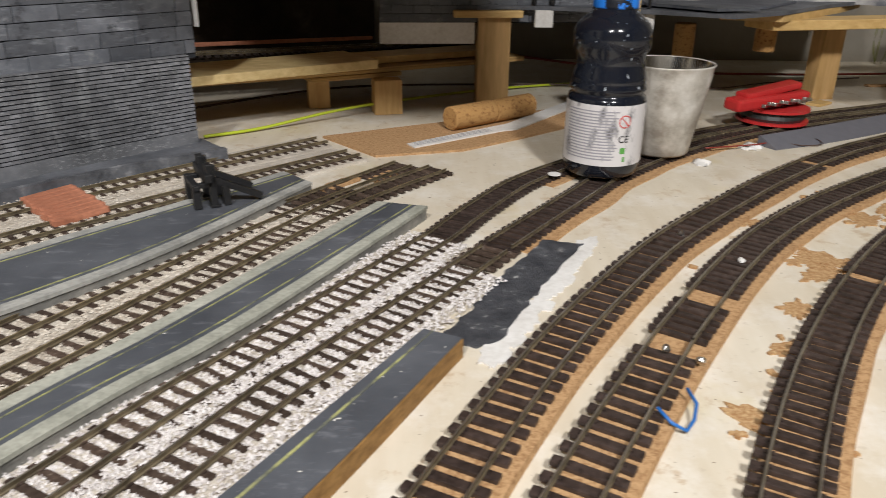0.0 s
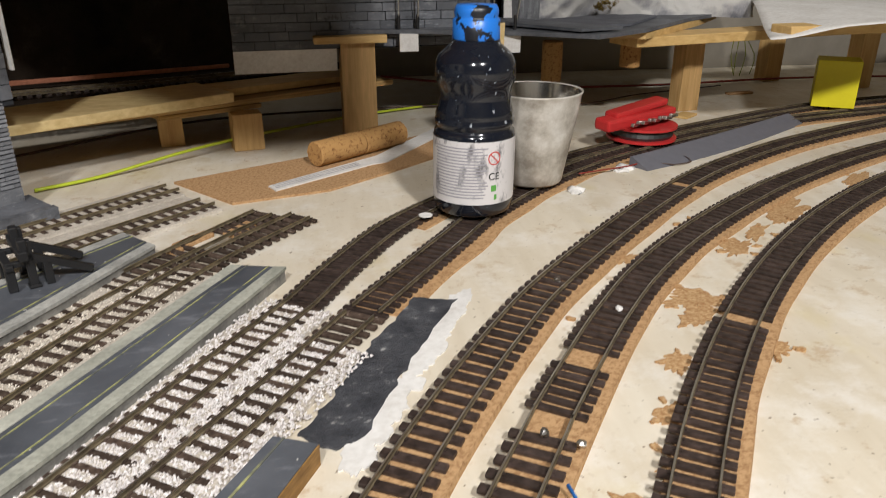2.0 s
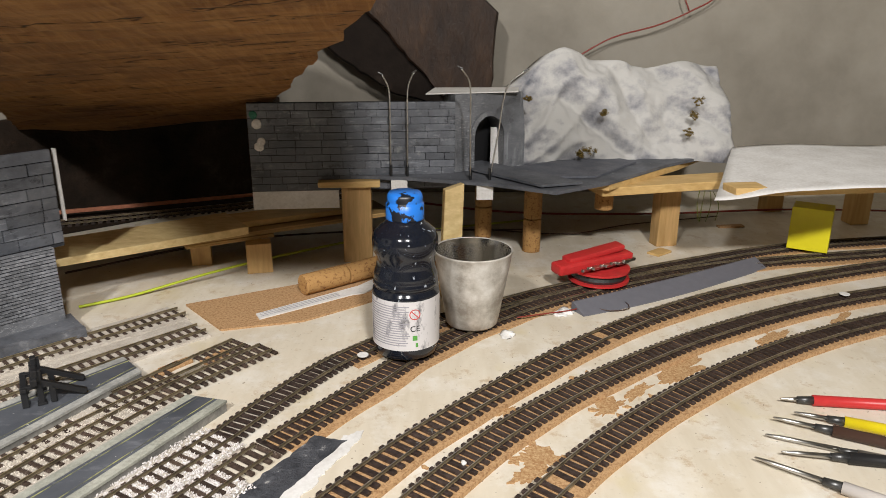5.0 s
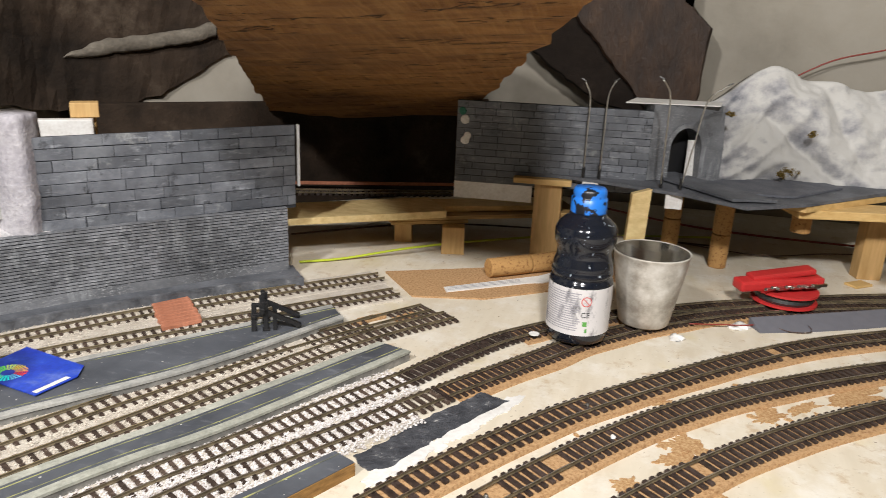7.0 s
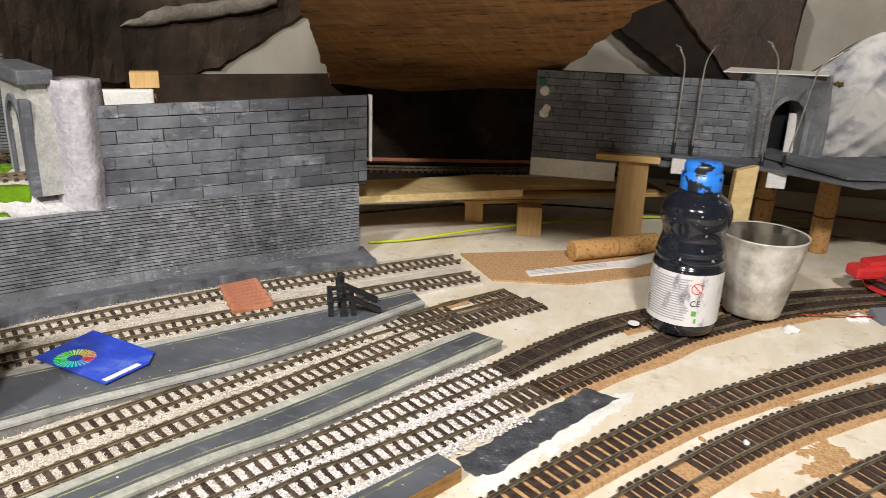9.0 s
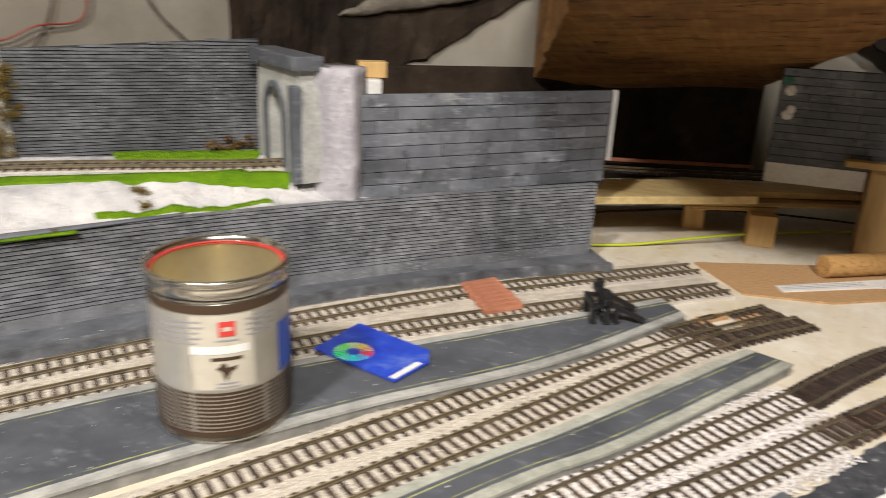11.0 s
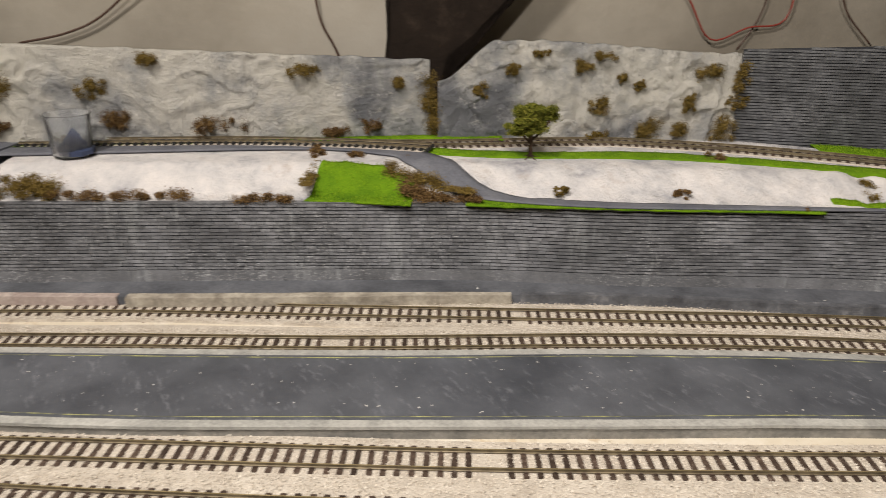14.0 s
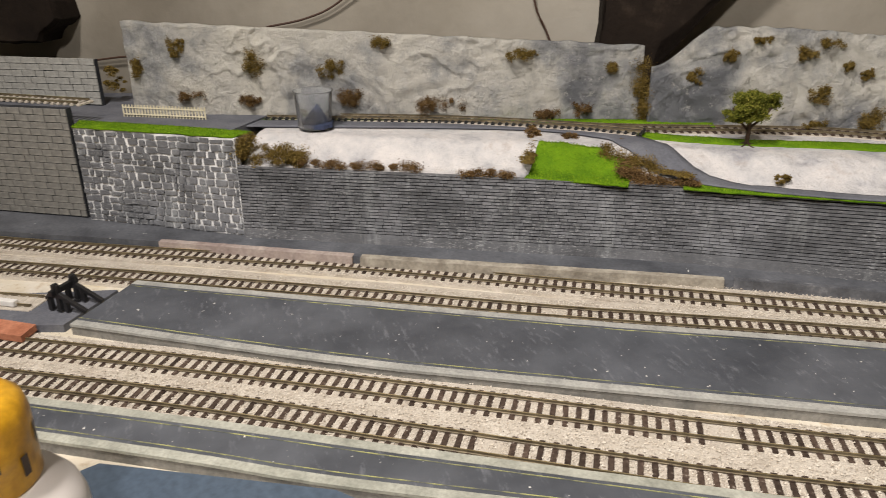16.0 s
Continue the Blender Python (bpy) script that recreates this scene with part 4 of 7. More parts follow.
def stones(parent, a, b, z0, z1, seed, mat="block", size=0.011):
    """Rough squared stones of uneven size, each with its own face, on the face from a to b."""
    rng = random.Random(seed)
    a, b = Vector(a), Vector(b)
    t = (b - a).normalized()
    n = Vector((t.y, -t.x))
    turn = math.degrees(math.atan2(t.y, t.x))
    z, total = z0, (b - a).length
    shapes = []
    for i in range(8):
        bm = box(1, 1, 1, None, 0.12, jitter=0.13)
        me = mesh_of(bm, "stone")
        me.materials.append(M[mat])
        shapes.append(me)
    while z < z1 - 0.003:
        h = min(size * rng.uniform(0.55, 0.85), z1 - z)
        s = 0.0
        while s < total - 0.002:
            wd = min(size * rng.uniform(0.6, 1.5), total - s)
            p = a + t * (s + wd / 2) - n * 0.0005
            ob = piece("stone", rng.choice(shapes), pose(p.x, p.y, z, 0, rng.uniform(-4, 4), turn) @ Matrix.Diagonal((wd - rng.uniform(0.0010, 0.0028), 0.004 * rng.uniform(0.8, 1.2), h - rng.uniform(0.0008, 0.0022), 1)), parent)
            s += wd
        z += h


k = Nodes("patchy_mortar", 0.85, spec=0.2)
M["stone_mortar"] = k.colour(k.ramp(k.noise(24, 6, 0.65), (0.38, (0.10, 0.105, 0.115)), (0.46, (0.50, 0.51, 0.52)), (0.56, (0.78, 0.78, 0.78)))).bump(k.noise(300, 5), 0.5, 0.0006).m
w = thing("stone_wall", (-0.835, -0.39, 0.012), "rough dark stone wall with thick white mortar joints", "model wall")
sa, sb = (-0.937, -0.548), (-0.837, -0.386)
part("core", core([Vector(sa), Vector(sb)], 0.008, 0.113, 0.008), M["stone_mortar"], w, "patchy white mortar")
stones(w, sa, sb, 0.012, 0.113, 4, "brick", 0.0105)
w = thing("block_wall", (-0.94, -0.55, 0.012), "plain grey block retaining wall", "model wall")
part("core", core([Vector((-1.10, -0.845)), Vector((-0.943, -0.552))], 0.008, 0.132, 0.008), M["mortar"], w)
blocks(w, (-1.10, -0.845), (-0.943, -0.552), 0.012, 0.1325, 0.017, 0.0075, seed=12, mat="edge_dark")

# ---- the raised scenery behind the retaining wall ----
wall_line = curve(WF, 0.004)
wall_norm = normals(wall_line)


def inland(x, y):
    """Distance behind the retaining wall's face, and the share of its length."""
    q = Vector((x, y))
    best = min(range(0, len(wall_line), 3), key=lambda i: (wall_line[i] - q).length_squared)
    return (q - wall_line[best]).dot(wall_norm[best]), best / len(wall_line)


def smooth01(a, b, v):
    t = max(0.0, min(1.0, (v - a) / (b - a)))
    return t * t * (3 - 2 * t)


def ground(x, y):
    d, s = inland(x, y)
    top = 0.106 - 0.003 * s
    z = 0.0846 + (top - 0.0846) * smooth01(0.012, 0.062, d)
    bump = 0.0034 * noise.noise(Vector((x * 28, y * 28, 0))) + 0.0020 * noise.noise(Vector((x * 75, y * 75, 2))) + 0.0008 * noise.noise(Vector((x * 200, y * 200, 4)))
    return z + bump * smooth01(0.004, 0.02, d) * (1 - smooth01(0.055, 0.07, d))


front = [p.to_2d() + n * 0.005 for p, n in zip(wall_line, wall_norm)]
cutoff = int(len(front) * 0.80)
front = front[:cutoff]
back = [p.to_2d() + n * (0.21 - 0.09 * smooth01(0.6, 0.95, i / cutoff)) for i, (p, n) in enumerate(zip(wall_line[:cutoff], wall_norm[:cutoff]))]
tagged(part("ground", between(front, back, 300, 52, 0.03, rise=ground), M["plaster"], None, smooth=True), "white plaster bank sculpted behind the retaining wall", "scenery bank", kind="structure")
g = [Vector((-1.13, -0.86)), Vector((-0.99, -0.58)), Vector((-0.87, -0.395))]
g2 = [Vector((-1.32, -0.78)), Vector((-1.17, -0.50)), Vector((-1.03, -0.28))]
tagged(part("ground", between(curve(g, 0.01), curve(g2, 0.01), 40, 10, 0.03, rise=lambda x, y: 0.1105), M["tarmac"], None), "dark flat yard behind the block wall", "scenery yard", kind="structure")


k = Nodes("grass_fibre", 0.9, spec=0.1)
M["grass_fibre"] = k.colour(k.ramp(k.island(), (0.0, (0.06, 0.13, 0.005)), (0.6, (0.16, 0.29, 0.01)), (1.0, (0.30, 0.41, 0.03)))).m


def overlay(name, a, b, mat, label, category, lift=0.0008, n=70, m=6, rise=None, kind="structure", wob=0.0):
    a, b = curve(a, 0.006), curve(b, 0.006)
    if wob:
        a = [p + Vector((noise.noise(Vector((p.x * 60, p.y * 60, 1))), noise.noise(Vector((p.x * 60, p.y * 60, 5))))) * wob for p in a]
        b = [p + Vector((noise.noise(Vector((p.x * 60, p.y * 60, 3))), noise.noise(Vector((p.x * 60, p.y * 60, 7))))) * wob for p in b]
    f = rise or ground
    if mat == "grass":
        rng = random.Random(len(a) * 31 + len(b))
        verts, faces = [], []
        area = sum((p - q).length for p, q in zip(a, a[1:])) * (a[len(a) // 2] - b[len(b) // 2]).length
        for _ in range(min(5000, int(area * 4.0e6))):
            u = rng.random()
            p, q = at_share(a, u), at_share(b, u)
            c = p.lerp(q, rng.uniform(-0.04, 1.04))
            z, an, h = f(c.x, c.y) + lift - 0.0002, rng.uniform(0, 6.28), rng.uniform(0.0006, 0.0018)
            dx, dy, k_ = math.cos(an) * 0.0003, math.sin(an) * 0.0003, len(verts)
            verts += [(c.x - dx, c.y - dy, z), (c.x + dx, c.y + dy, z), (c.x + rng.uniform(-1, 1) * h * 0.7, c.y + rng.uniform(-1, 1) * h * 0.7, z + h)]
            faces.append((k_, k_ + 1, k_ + 2))
        tagged(new("grass_fibres", raw_mesh("grass_fibres", verts, faces, M["grass_fibre"])), "short bright green static grass fibres", "grass", kind="stuff")
    return tagged(part(name, between(a, b, n, m, 0.0016, rise=lambda x, y: f(x, y) + lift + (0.0004 * noise.noise(Vector((x * 400, y * 400, 0))) if mat == "grass" else 0)), M[mat], None, smooth=True), label, category, kind=kind)


UP = [(-1.16, -0.68), (-1.06, -0.52), (-0.972, -0.395), (-0.872, -0.150), (-0.788, 0.012), (-0.728, 0.165), (-0.694, 0.228), (-0.625, 0.308), (-0.560, 0.368), (-0.475, 0.438), (-0.43, 0.50), (-0.40, 0.57)]
ROAD_A = [(-1.00, -0.52), (-0.955, -0.400), (-0.855, -0.150), (-0.775, -0.015), (-0.742, 0.012), (-0.665, 0.030), (-0.600, 0.100), (-0.525, 0.225), (-0.455, 0.345)]
ROAD_B = [(-0.965, -0.535), (-0.918, -0.395), (-0.818, -0.110), (-0.757, -0.030), (-0.725, -0.022), (-0.658, 0.008), (-0.588, 0.090), (-0.515, 0.222), (-0.452, 0.343)]
overlay("road", ROAD_A, ROAD_B, "tarmac", "narrow dark tarmac lane curving down the bank", "model road", 0.0026, 140, 4)
overlay("grass", [(-0.770, 0.02), (-0.715, 0.100), (-0.660, 0.215), (-0.590, 0.300), (-0.452, 0.438), (-0.437, 0.453)], [(-0.745, 0.012), (-0.700, 0.075), (-0.640, 0.195), (-0.575, 0.280), (-0.438, 0.422), (-0.424, 0.437)], "grass", "bright green flock grass verge", "grass strip", 0.0010, 90, 4, wob=0.003)
overlay("grass", [(-0.618, 0.405), (-0.56, 0.45), (-0.508, 0.500)], [(-0.585, 0.385), (-0.53, 0.43), (-0.488, 0.470)], "grass", "bright green flock grass verge", "grass strip", 0.0010, 40, 4, wob=0.003)
PA, PB = Vector((-1.000, -0.492)), Vector((-0.812, 0.046))
PN = Vector((0.944, -0.330))
overlay("grass", [PA.lerp(PB, u) + PN * 0.001 for u in (0.22, 0.4, 0.6, 0.8, 1.0)] + [Vector((-0.770, 0.118))], [PA.lerp(PB, u) + PN * 0.017 for u in (0.22, 0.4, 0.6, 0.8, 1.0)] + [Vector((-0.756, 0.112))], "grass", "bright green flock grass verge under the rock panel", "grass strip", 0.0, 90, 4, rise=lambda x, y: 0.1082, wob=0.003)
overlay("grass", [(-0.762, -0.092), (-0.743, -0.062), (-0.722, -0.040), (-0.694, -0.018)], [(-0.715, -0.128), (-0.697, -0.097), (-0.680, -0.070), (-0.662, -0.046)], "grass", "bright green flock lawn sloping to the wall top", "grass patch", 0.0010, 40, 16, wob=0.002)
overlay("grass", [(-0.655, 0.006), (-0.585, 0.122), (-0.545, 0.19), (-0.50, 0.27)], [(-0.642, -0.004), (-0.571, 0.118), (-0.531, 0.188), (-0.488, 0.268)], "grass", "thin green grass edge on the wall top", "grass strip", 0.0009, 60, 3, wob=0.003)
overlay("grass", [(-0.505, 0.297), (-0.462, 0.362), (-0.425, 0.415)], [(-0.499, 0.293), (-0.456, 0.358), (-0.420, 0.412)], "grass", "thin green grass edge on the wall top", "grass strip", 0.0009, 40, 3, wob=0.003)
overlay("grass", [(-0.965, -0.545), (-0.88, -0.405), (-0.852, -0.365)], [(-0.934, -0.548), (-0.855, -0.415), (-0.836, -0.385)], "grass", "bright green flock grass on the stone wall's top", "grass strip", 0.0, 40, 6, rise=lambda x, y: 0.115, wob=0.002)
track(UP, 0.1045, "upper branch line track along the rock backdrop", "sleeper_dusty", "rail_brass", 0.0085, 0.029, group="upper tracks")
ribbon("ballast_bed", UP, 0.034, 0.0985, 0.1054, "ballast", "sandy ballast bed of the upper line", "ballast", 0, 0.002)
ribbon("ballast_bed", [(-0.945, -0.345), (-0.905, -0.245), (-0.86, -0.14), (-0.80, -0.04), (-0.752, 0.02)], 0.026, 0.1005, 0.1084, "ballast", "pale grit under the loose track length", "ballast")
track([(-0.945, -0.345), (-0.905, -0.245), (-0.86, -0.14), (-0.80, -0.04), (-0.752, 0.02)], 0.1082, "loose black track length lying on the lane's edge", "black_plastic", "dark_steel", 0.0075, 0.024, group="upper tracks", gauge=0.014)
track([(-1.145, -0.845), (-1.055, -0.68), (-0.965, -0.535)], 0.1315, "old yellowed track on top of the block wall", "ballast", "yellow_line", 0.0085, 0.024, group="upper tracks")


def backdrop(name, a, b, z0, z1, label, rough=0.004, shape=None, mat="rock", seed=0.0):
    """A rough plaster rock panel with crumpled relief, standing from a to b."""
    a, b = Vector(a), Vector(b)
    t = (b - a).normalized()
    n = Vector((t.y, -t.x))
    nx, nz = int((b - a).length / 0.0022), 46
    bm = bmesh.new()
    rows = []
    for i in range(nx + 1):
        u = i / nx
        hi = z1 + 0.003 * noise.noise(Vector((u * 18, seed, 0))) if shape is None else shape(u) + 0.002 * noise.noise(Vector((u * 25, seed, 0)))
        col = []
        for j in range(nz + 1):
            p = a.lerp(b, u)
            z = z0 + (hi - z0) * j / nz
            v = Vector((p.x * 22, p.y * 22, z * 22 + seed))
            d = rough * (noise.fractal(v, 0.9, 2.1, 5) * 0.7 + abs(noise.noise(v * 2.3)) * 1.1 - 0.4)
            wv = noise.noise_vector(v * 0.7) * 0.9
            d += rough * 1.5 * (1 - abs(noise.noise(v * 2.1 + wv))) ** 9 * max(0.0, noise.noise(v * 0.5) + 0.35)
            col.append(bm.verts.new((p.x + n.x * d, p.y + n.y * d, z)))
        rows.append(col)
    rear = [(bm.verts.new((a.lerp(b, i / nx).x - n.x * 0.008, a.lerp(b, i / nx).y - n.y * 0.008, z0)), bm.verts.new((a.lerp(b, i / nx).x - n.x * 0.008, a.lerp(b, i / nx).y - n.y * 0.008, rows[i][-1].co.z))) for i in range(nx + 1)]
    for i in range(nx):
        for j in range(nz):
            bm.faces.new((rows[i][j], rows[i + 1][j], rows[i + 1][j + 1], rows[i][j + 1]))
        bm.faces.new((rows[i][-1], rows[i + 1][-1], rear[i + 1][1], rear[i][1]))
        bm.faces.new((rear[i][0], rear[i + 1][0], rear[i + 1][1], rear[i][1]))
    for i in (0, nx):
        bm.faces.new([*rows[i], rear[i][1], rear[i][0]])
    return solo(name, bm, M[mat], label, "rock backdrop", smooth=True)


backdrop("rock_backdrop", (-1.000, -0.492), (-0.812, 0.046), 0.104, 0.190, "long grey and white painted rock panel with brown tufts", 0.0035, lambda u: 0.213 - 0.026 * u)
backdrop("rock_backdrop", (-0.800, 0.050), (-0.663, 0.339), 0.100, 0.200, "whitish crumpled rock panel with brown tufts", 0.0046, lambda u: 0.166 + 0.042 * smooth01(0.0, 0.20, u) - 0.012 * smooth01(0.3, 1.0, u), seed=7.0)
bw = [Vector((-0.663, 0.339)), Vector((-0.522, 0.512))]
w = thing("rear_wall", (-0.66, 0.34, 0.1), "dark slate wall of fine wavy stone courses", "model wall")
bm = core(bw, 0.098, 0.2125, 0.006)
for v in bm.verts:
    if v.co.z > 0.2 and v.co.x < -0.6:
        v.co.z = 0.2005
part("core", bm, M["mortar"], w)
part("brickwork", brickwork([bw[0].lerp(bw[1], i / 30) for i in range(31)], 0.100, 0.213, 0.010, 0.0031, "brick_dimmed", 0.00055, 0.0016, seed=9, rough=0.0012, side=0.00004, upright=(), crown=lambda u: 0.2015 + 0.012 * u), None, w, "fine wavy courses of dark stone", kind="stuff")
w = thing("rear_wall", (-1.08, -0.6, 0.11), "grey-green block wall behind the yard", "model wall")
part("core", core([Vector((-1.20, -0.80)), Vector((-1.062, -0.535))], 0.110, 0.165, 0.006), M["mortar"], w)
blocks(w, (-1.20, -0.80), (-1.062, -0.535), 0.112, 0.1662, 0.017, 0.0078, seed=21, mat="kerbstone")


def portal(at, width, height, turn, arch_w, arch_h, deep, label, mat, ring_mat, category="tunnel portal", band=True, off=0.0):
    """A tunnel mouth: a wall with an arched hole right through it, a ring of voussoirs and a coping band."""
    m = pose(*at, 0, 0, turn)
    po = thing("tunnel_portal", at, label, category)
    n = 18
    arch = [(off - arch_w / 2, 0.0)]
    spring = arch_h - arch_w / 2 * 1.25
    for i in range(n + 1):
        a = math.pi * (1 - i / n)
        arch.append((off + arch_w / 2 * math.cos(a), spring + arch_w / 2 * 1.25 * math.sin(a)))
    arch.append((off + arch_w / 2, 0.0))
    outer = [(-width / 2, 0.0), (-width / 2, spring)]
    for i in range(1, n):
        u = i / n
        outer.append((-width / 2 + width * u, height))
    outer += [(width / 2, spring), (width / 2, 0.0)]
    bm = bmesh.new()
    ins = [[bm.verts.new(m @ Vector((x, y, z))) for x, z in arch] for y in (0.0, deep)]
    out = [[bm.verts.new(m @ Vector((x, y, z))) for x, z in outer] for y in (0.0, deep)]
    k_in, k_out = len(arch), len(outer)
    for y in (0, 1):
        j = 0
        for i in range(k_in - 1):
            jn = round((i + 1) * (k_out - 1) / (k_in - 1))
            f = [ins[y][i], ins[y][i + 1]] + [out[y][q] for q in range(jn, j - 1, -1)]
            bm.faces.new(f if y else f[::-1])
            j = jn
    for i in range(k_in - 1):
        bm.faces.new((ins[0][i], ins[0][i + 1], ins[1][i + 1], ins[1][i]))
    for i in range(k_out - 1):
        bm.faces.new((out[0][i], out[1][i], out[1][i + 1], out[0][i + 1]))
    part("wall_face", bm, M[mat], po, "wall with an arched opening")
    for i in range(k_in - 1):
        (x0, z0), (x1, z1) = arch[i], arch[i + 1]
        cx, cz = off, spring * 0.6
        def push(x, z):
            d = Vector((x - cx, max(z - spring, 0.0)))
            d = d.normalized() if d.length > 1e-6 else Vector((1, 0))
            return x + d.x * 0.006, z + d.y * 0.006
        q0, q1 = push(x0, z0), push(x1, z1)
        bm = bmesh.new()
        ring = [(x0, z0), (x1, z1), q1, q0]
        a = [bm.verts.new(m @ Vector((x, -0.0025, z))) for x, z in ring]
        b = [bm.verts.new(m @ Vector((x, 0.001, z))) for x, z in ring]
        bm.faces.new(a)
        bm.faces.new(b[::-1])
        for q in range(4):
            bm.faces.new((a[q], a[(q + 1) % 4], b[(q + 1) % 4], b[q]))
        part("arch_stone", bm, M[ring_mat], po)
    if band:
        part("coping", box(width + 0.004, deep + 0.008, 0.012, m @ Matrix.Translation((0, deep / 2 - 0.003, height - 0.001)), 0.001), M["block"], po, "heavy grey coping")
        part("pilaster", box(0.012, 0.008, height - 0.014, m @ Matrix.Translation((width / 2 - 0.006, -0.003, 0)), 0.0008), M["block"], po, "grey buttress strip")
    return po


def post(x, y, w, d, z0, z1, turn, label, mat="pine"):
    return solo("post", box(w, d, z1 - z0, pose(x, y, z0, 0, 0, turn), 0.001, jitter=0.0006), M[mat], label, "wooden post")


portal((-0.457, 0.462, 0.098), 0.106, 0.099, -29, 0.040, 0.078, 0.02, "grey-green tunnel portal with a dark arch ring", "kerbstone", "block", off=-0.006)
# plaster wing beside the portal
bm = bmesh.new()
ring = [(-0.426, 0.468), (-0.416, 0.455), (-0.380, 0.449), (-0.369, 0.455), (-0.372, 0.480), (-0.414, 0.492)]
levels = (0.080, 0.10, 0.12, 0.14, 0.16, 0.18, 0.199)
stack = []
for z in levels:
    stack.append([bm.verts.new(Vector((x, y, z)) + noise.noise_vector(Vector((x * 60, y * 60, z * 60))) * 0.0035) for x, y in ring])
for r0, r1 in zip(stack, stack[1:]):
    for i in range(len(ring)):
        j = (i + 1) % len(ring)
        bm.faces.new((r0[i], r0[j], r1[j], r1[i]))
bm.faces.new(stack[-1])
bm.faces.new(stack[0][::-1])
bmesh.ops.subdivide_edges(bm, edges=bm.edges[:], cuts=2, use_grid_fill=True)
for v in bm.verts:
    v.co += noise.noise_vector(v.co * 140) * 0.0012
solo("plaster_wing", bm, M["lilac"], "rough lilac-white plaster wing beside the tunnel portal", "plaster block", smooth=True)
post(-0.494, 0.675, 0.022, 0.016, 0.0, 0.166, 40, "pine stick standing behind the tall wall")
solo("wood_offcut", box(0.032, 0.022, 0.018, pose(-0.487, 0.666, 0.1662, 0, 0, 40), 0.001), M["pine"], "small wooden offcut on top of a stick", "wood offcut")
solo("white_foam_block", box(0.078, 0.014, 0.166, pose(-0.499, 0.634, 0.0, 0, 0, 36), 0.002), M["white_card"], "white foam block behind the tall wall", "foam block")


def tuft(at, r, n, mat, label, size=0.0013, flat=0.6, name="bush", category="bush", spread=None, lobe_count=13, along=None):
    """A clump of many small crumpled flakes with an uneven outline."""
    rng = np.random.default_rng(int(abs(at[0] * 7919 + at[1] * 104729 + at[2] * 1299709)) + n)
    verts, faces = [], []
    lean_ = rng.uniform(0.6, 1.5, 3)
    lobes = [(np.array(at) + np.clip(rng.normal(0, 0.5, 3), -0.75, 0.75) * np.array(spread or (r, r, r * flat)) * lean_, r * rng.uniform(0.16, 0.50)) for _ in range(lobe_count)]
    if along:
        step = (np.array(along) - np.array(at)) / lobe_count
        lobes = [(np.array(at) + step * (i + rng.uniform(-0.6, 0.6)) + rng.normal(0, 0.25, 3) * r * np.array((1, 1, flat)), r * rng.uniform(0.45, 1.0)) for i in range(lobe_count)]
    for _ in range(n):
        c, lr = lobes[rng.integers(len(lobes))]
        d = rng.normal(0, 1, 3)
        d /= np.linalg.norm(d)
        p = c + d * lr * rng.uniform(0.0, 1.0) ** 0.6 * (1.45 if rng.uniform() < 0.08 else 1.0) * np.array((1, 1, flat))
        p[2] = max(p[2], at[2] - r * flat)
        u = rng.normal(0, 1, 3)
        u /= np.linalg.norm(u)
        w = np.cross(u, rng.normal(0, 1, 3))
        w /= np.linalg.norm(w)
        s = size * rng.uniform(0.5, 1.3)
        b = len(verts)
        verts += [p - u * s * 0.9, p + w * s * 0.22, p + u * s * 1.0, p - w * s * 0.2 + np.cross(u, w) * s * 0.2]
        faces += [(b, b + 1, b + 2), (b, b + 2, b + 3)]
    ob = new(name, raw_mesh(name, verts, faces, M[mat]))
    return tagged(ob, label, category, "tufts of dried foliage" if name == "bush" else "")


# tufts on the rock panels (share along, height) and on the ground
def on_line(a, b, u, off):
    a, b = Vector(a), Vector(b)
    t = (b - a).normalized()
    p = a.lerp(b, u)
    return p.x + t.y * off, p.y - t.x * off


def panel_tufts(a, b, rows, mat_high, mat_low, label):
    """Tufts glued on a rock panel: (share along, height, half width, half height)."""
    t = (Vector(b) - Vector(a)).normalized()
    for u, z, rw, rh in rows:
        x, y = on_line(a, b, u, 0.003)
        n_ = int(2200 + 60000 * (rw + rh - 0.012)) if rw + rh > 0.012 else 2200
        tuft((x, y, z), (rw + rh) * 0.5, n_, mat_high if z > 0.14 else mat_low, label, flat=1.0, spread=(abs(t.x) * rw * 0.8 + 0.002, abs(t.y) * rw * 0.8 + 0.002, rh * 0.75), lobe_count=24)


panel_tufts((-1.000, -0.492), (-0.812, 0.046), ((0.105, 0.184, 0.007, 0.011), (0.253, 0.169, 0.012, 0.022), (0.403, 0.162, 0.014, 0.012), (0.507, 0.191, 0.014, 0.009), (0.775, 0.179, 0.017, 0.009), (0.941, 0.165, 0.009, 0.010), (0.123, 0.132, 0.017, 0.007), (0.241, 0.128, 0.016, 0.007), (0.443, 0.131, 0.017, 0.016), (0.618, 0.126, 0.028, 0.011), (0.827, 0.115, 0.016, 0.006), (0.892, 0.120, 0.015, 0.008), (0.02, 0.163, 0.005, 0.014)), "moss", "brush", "brown dried tuft clinging to the rock panel")
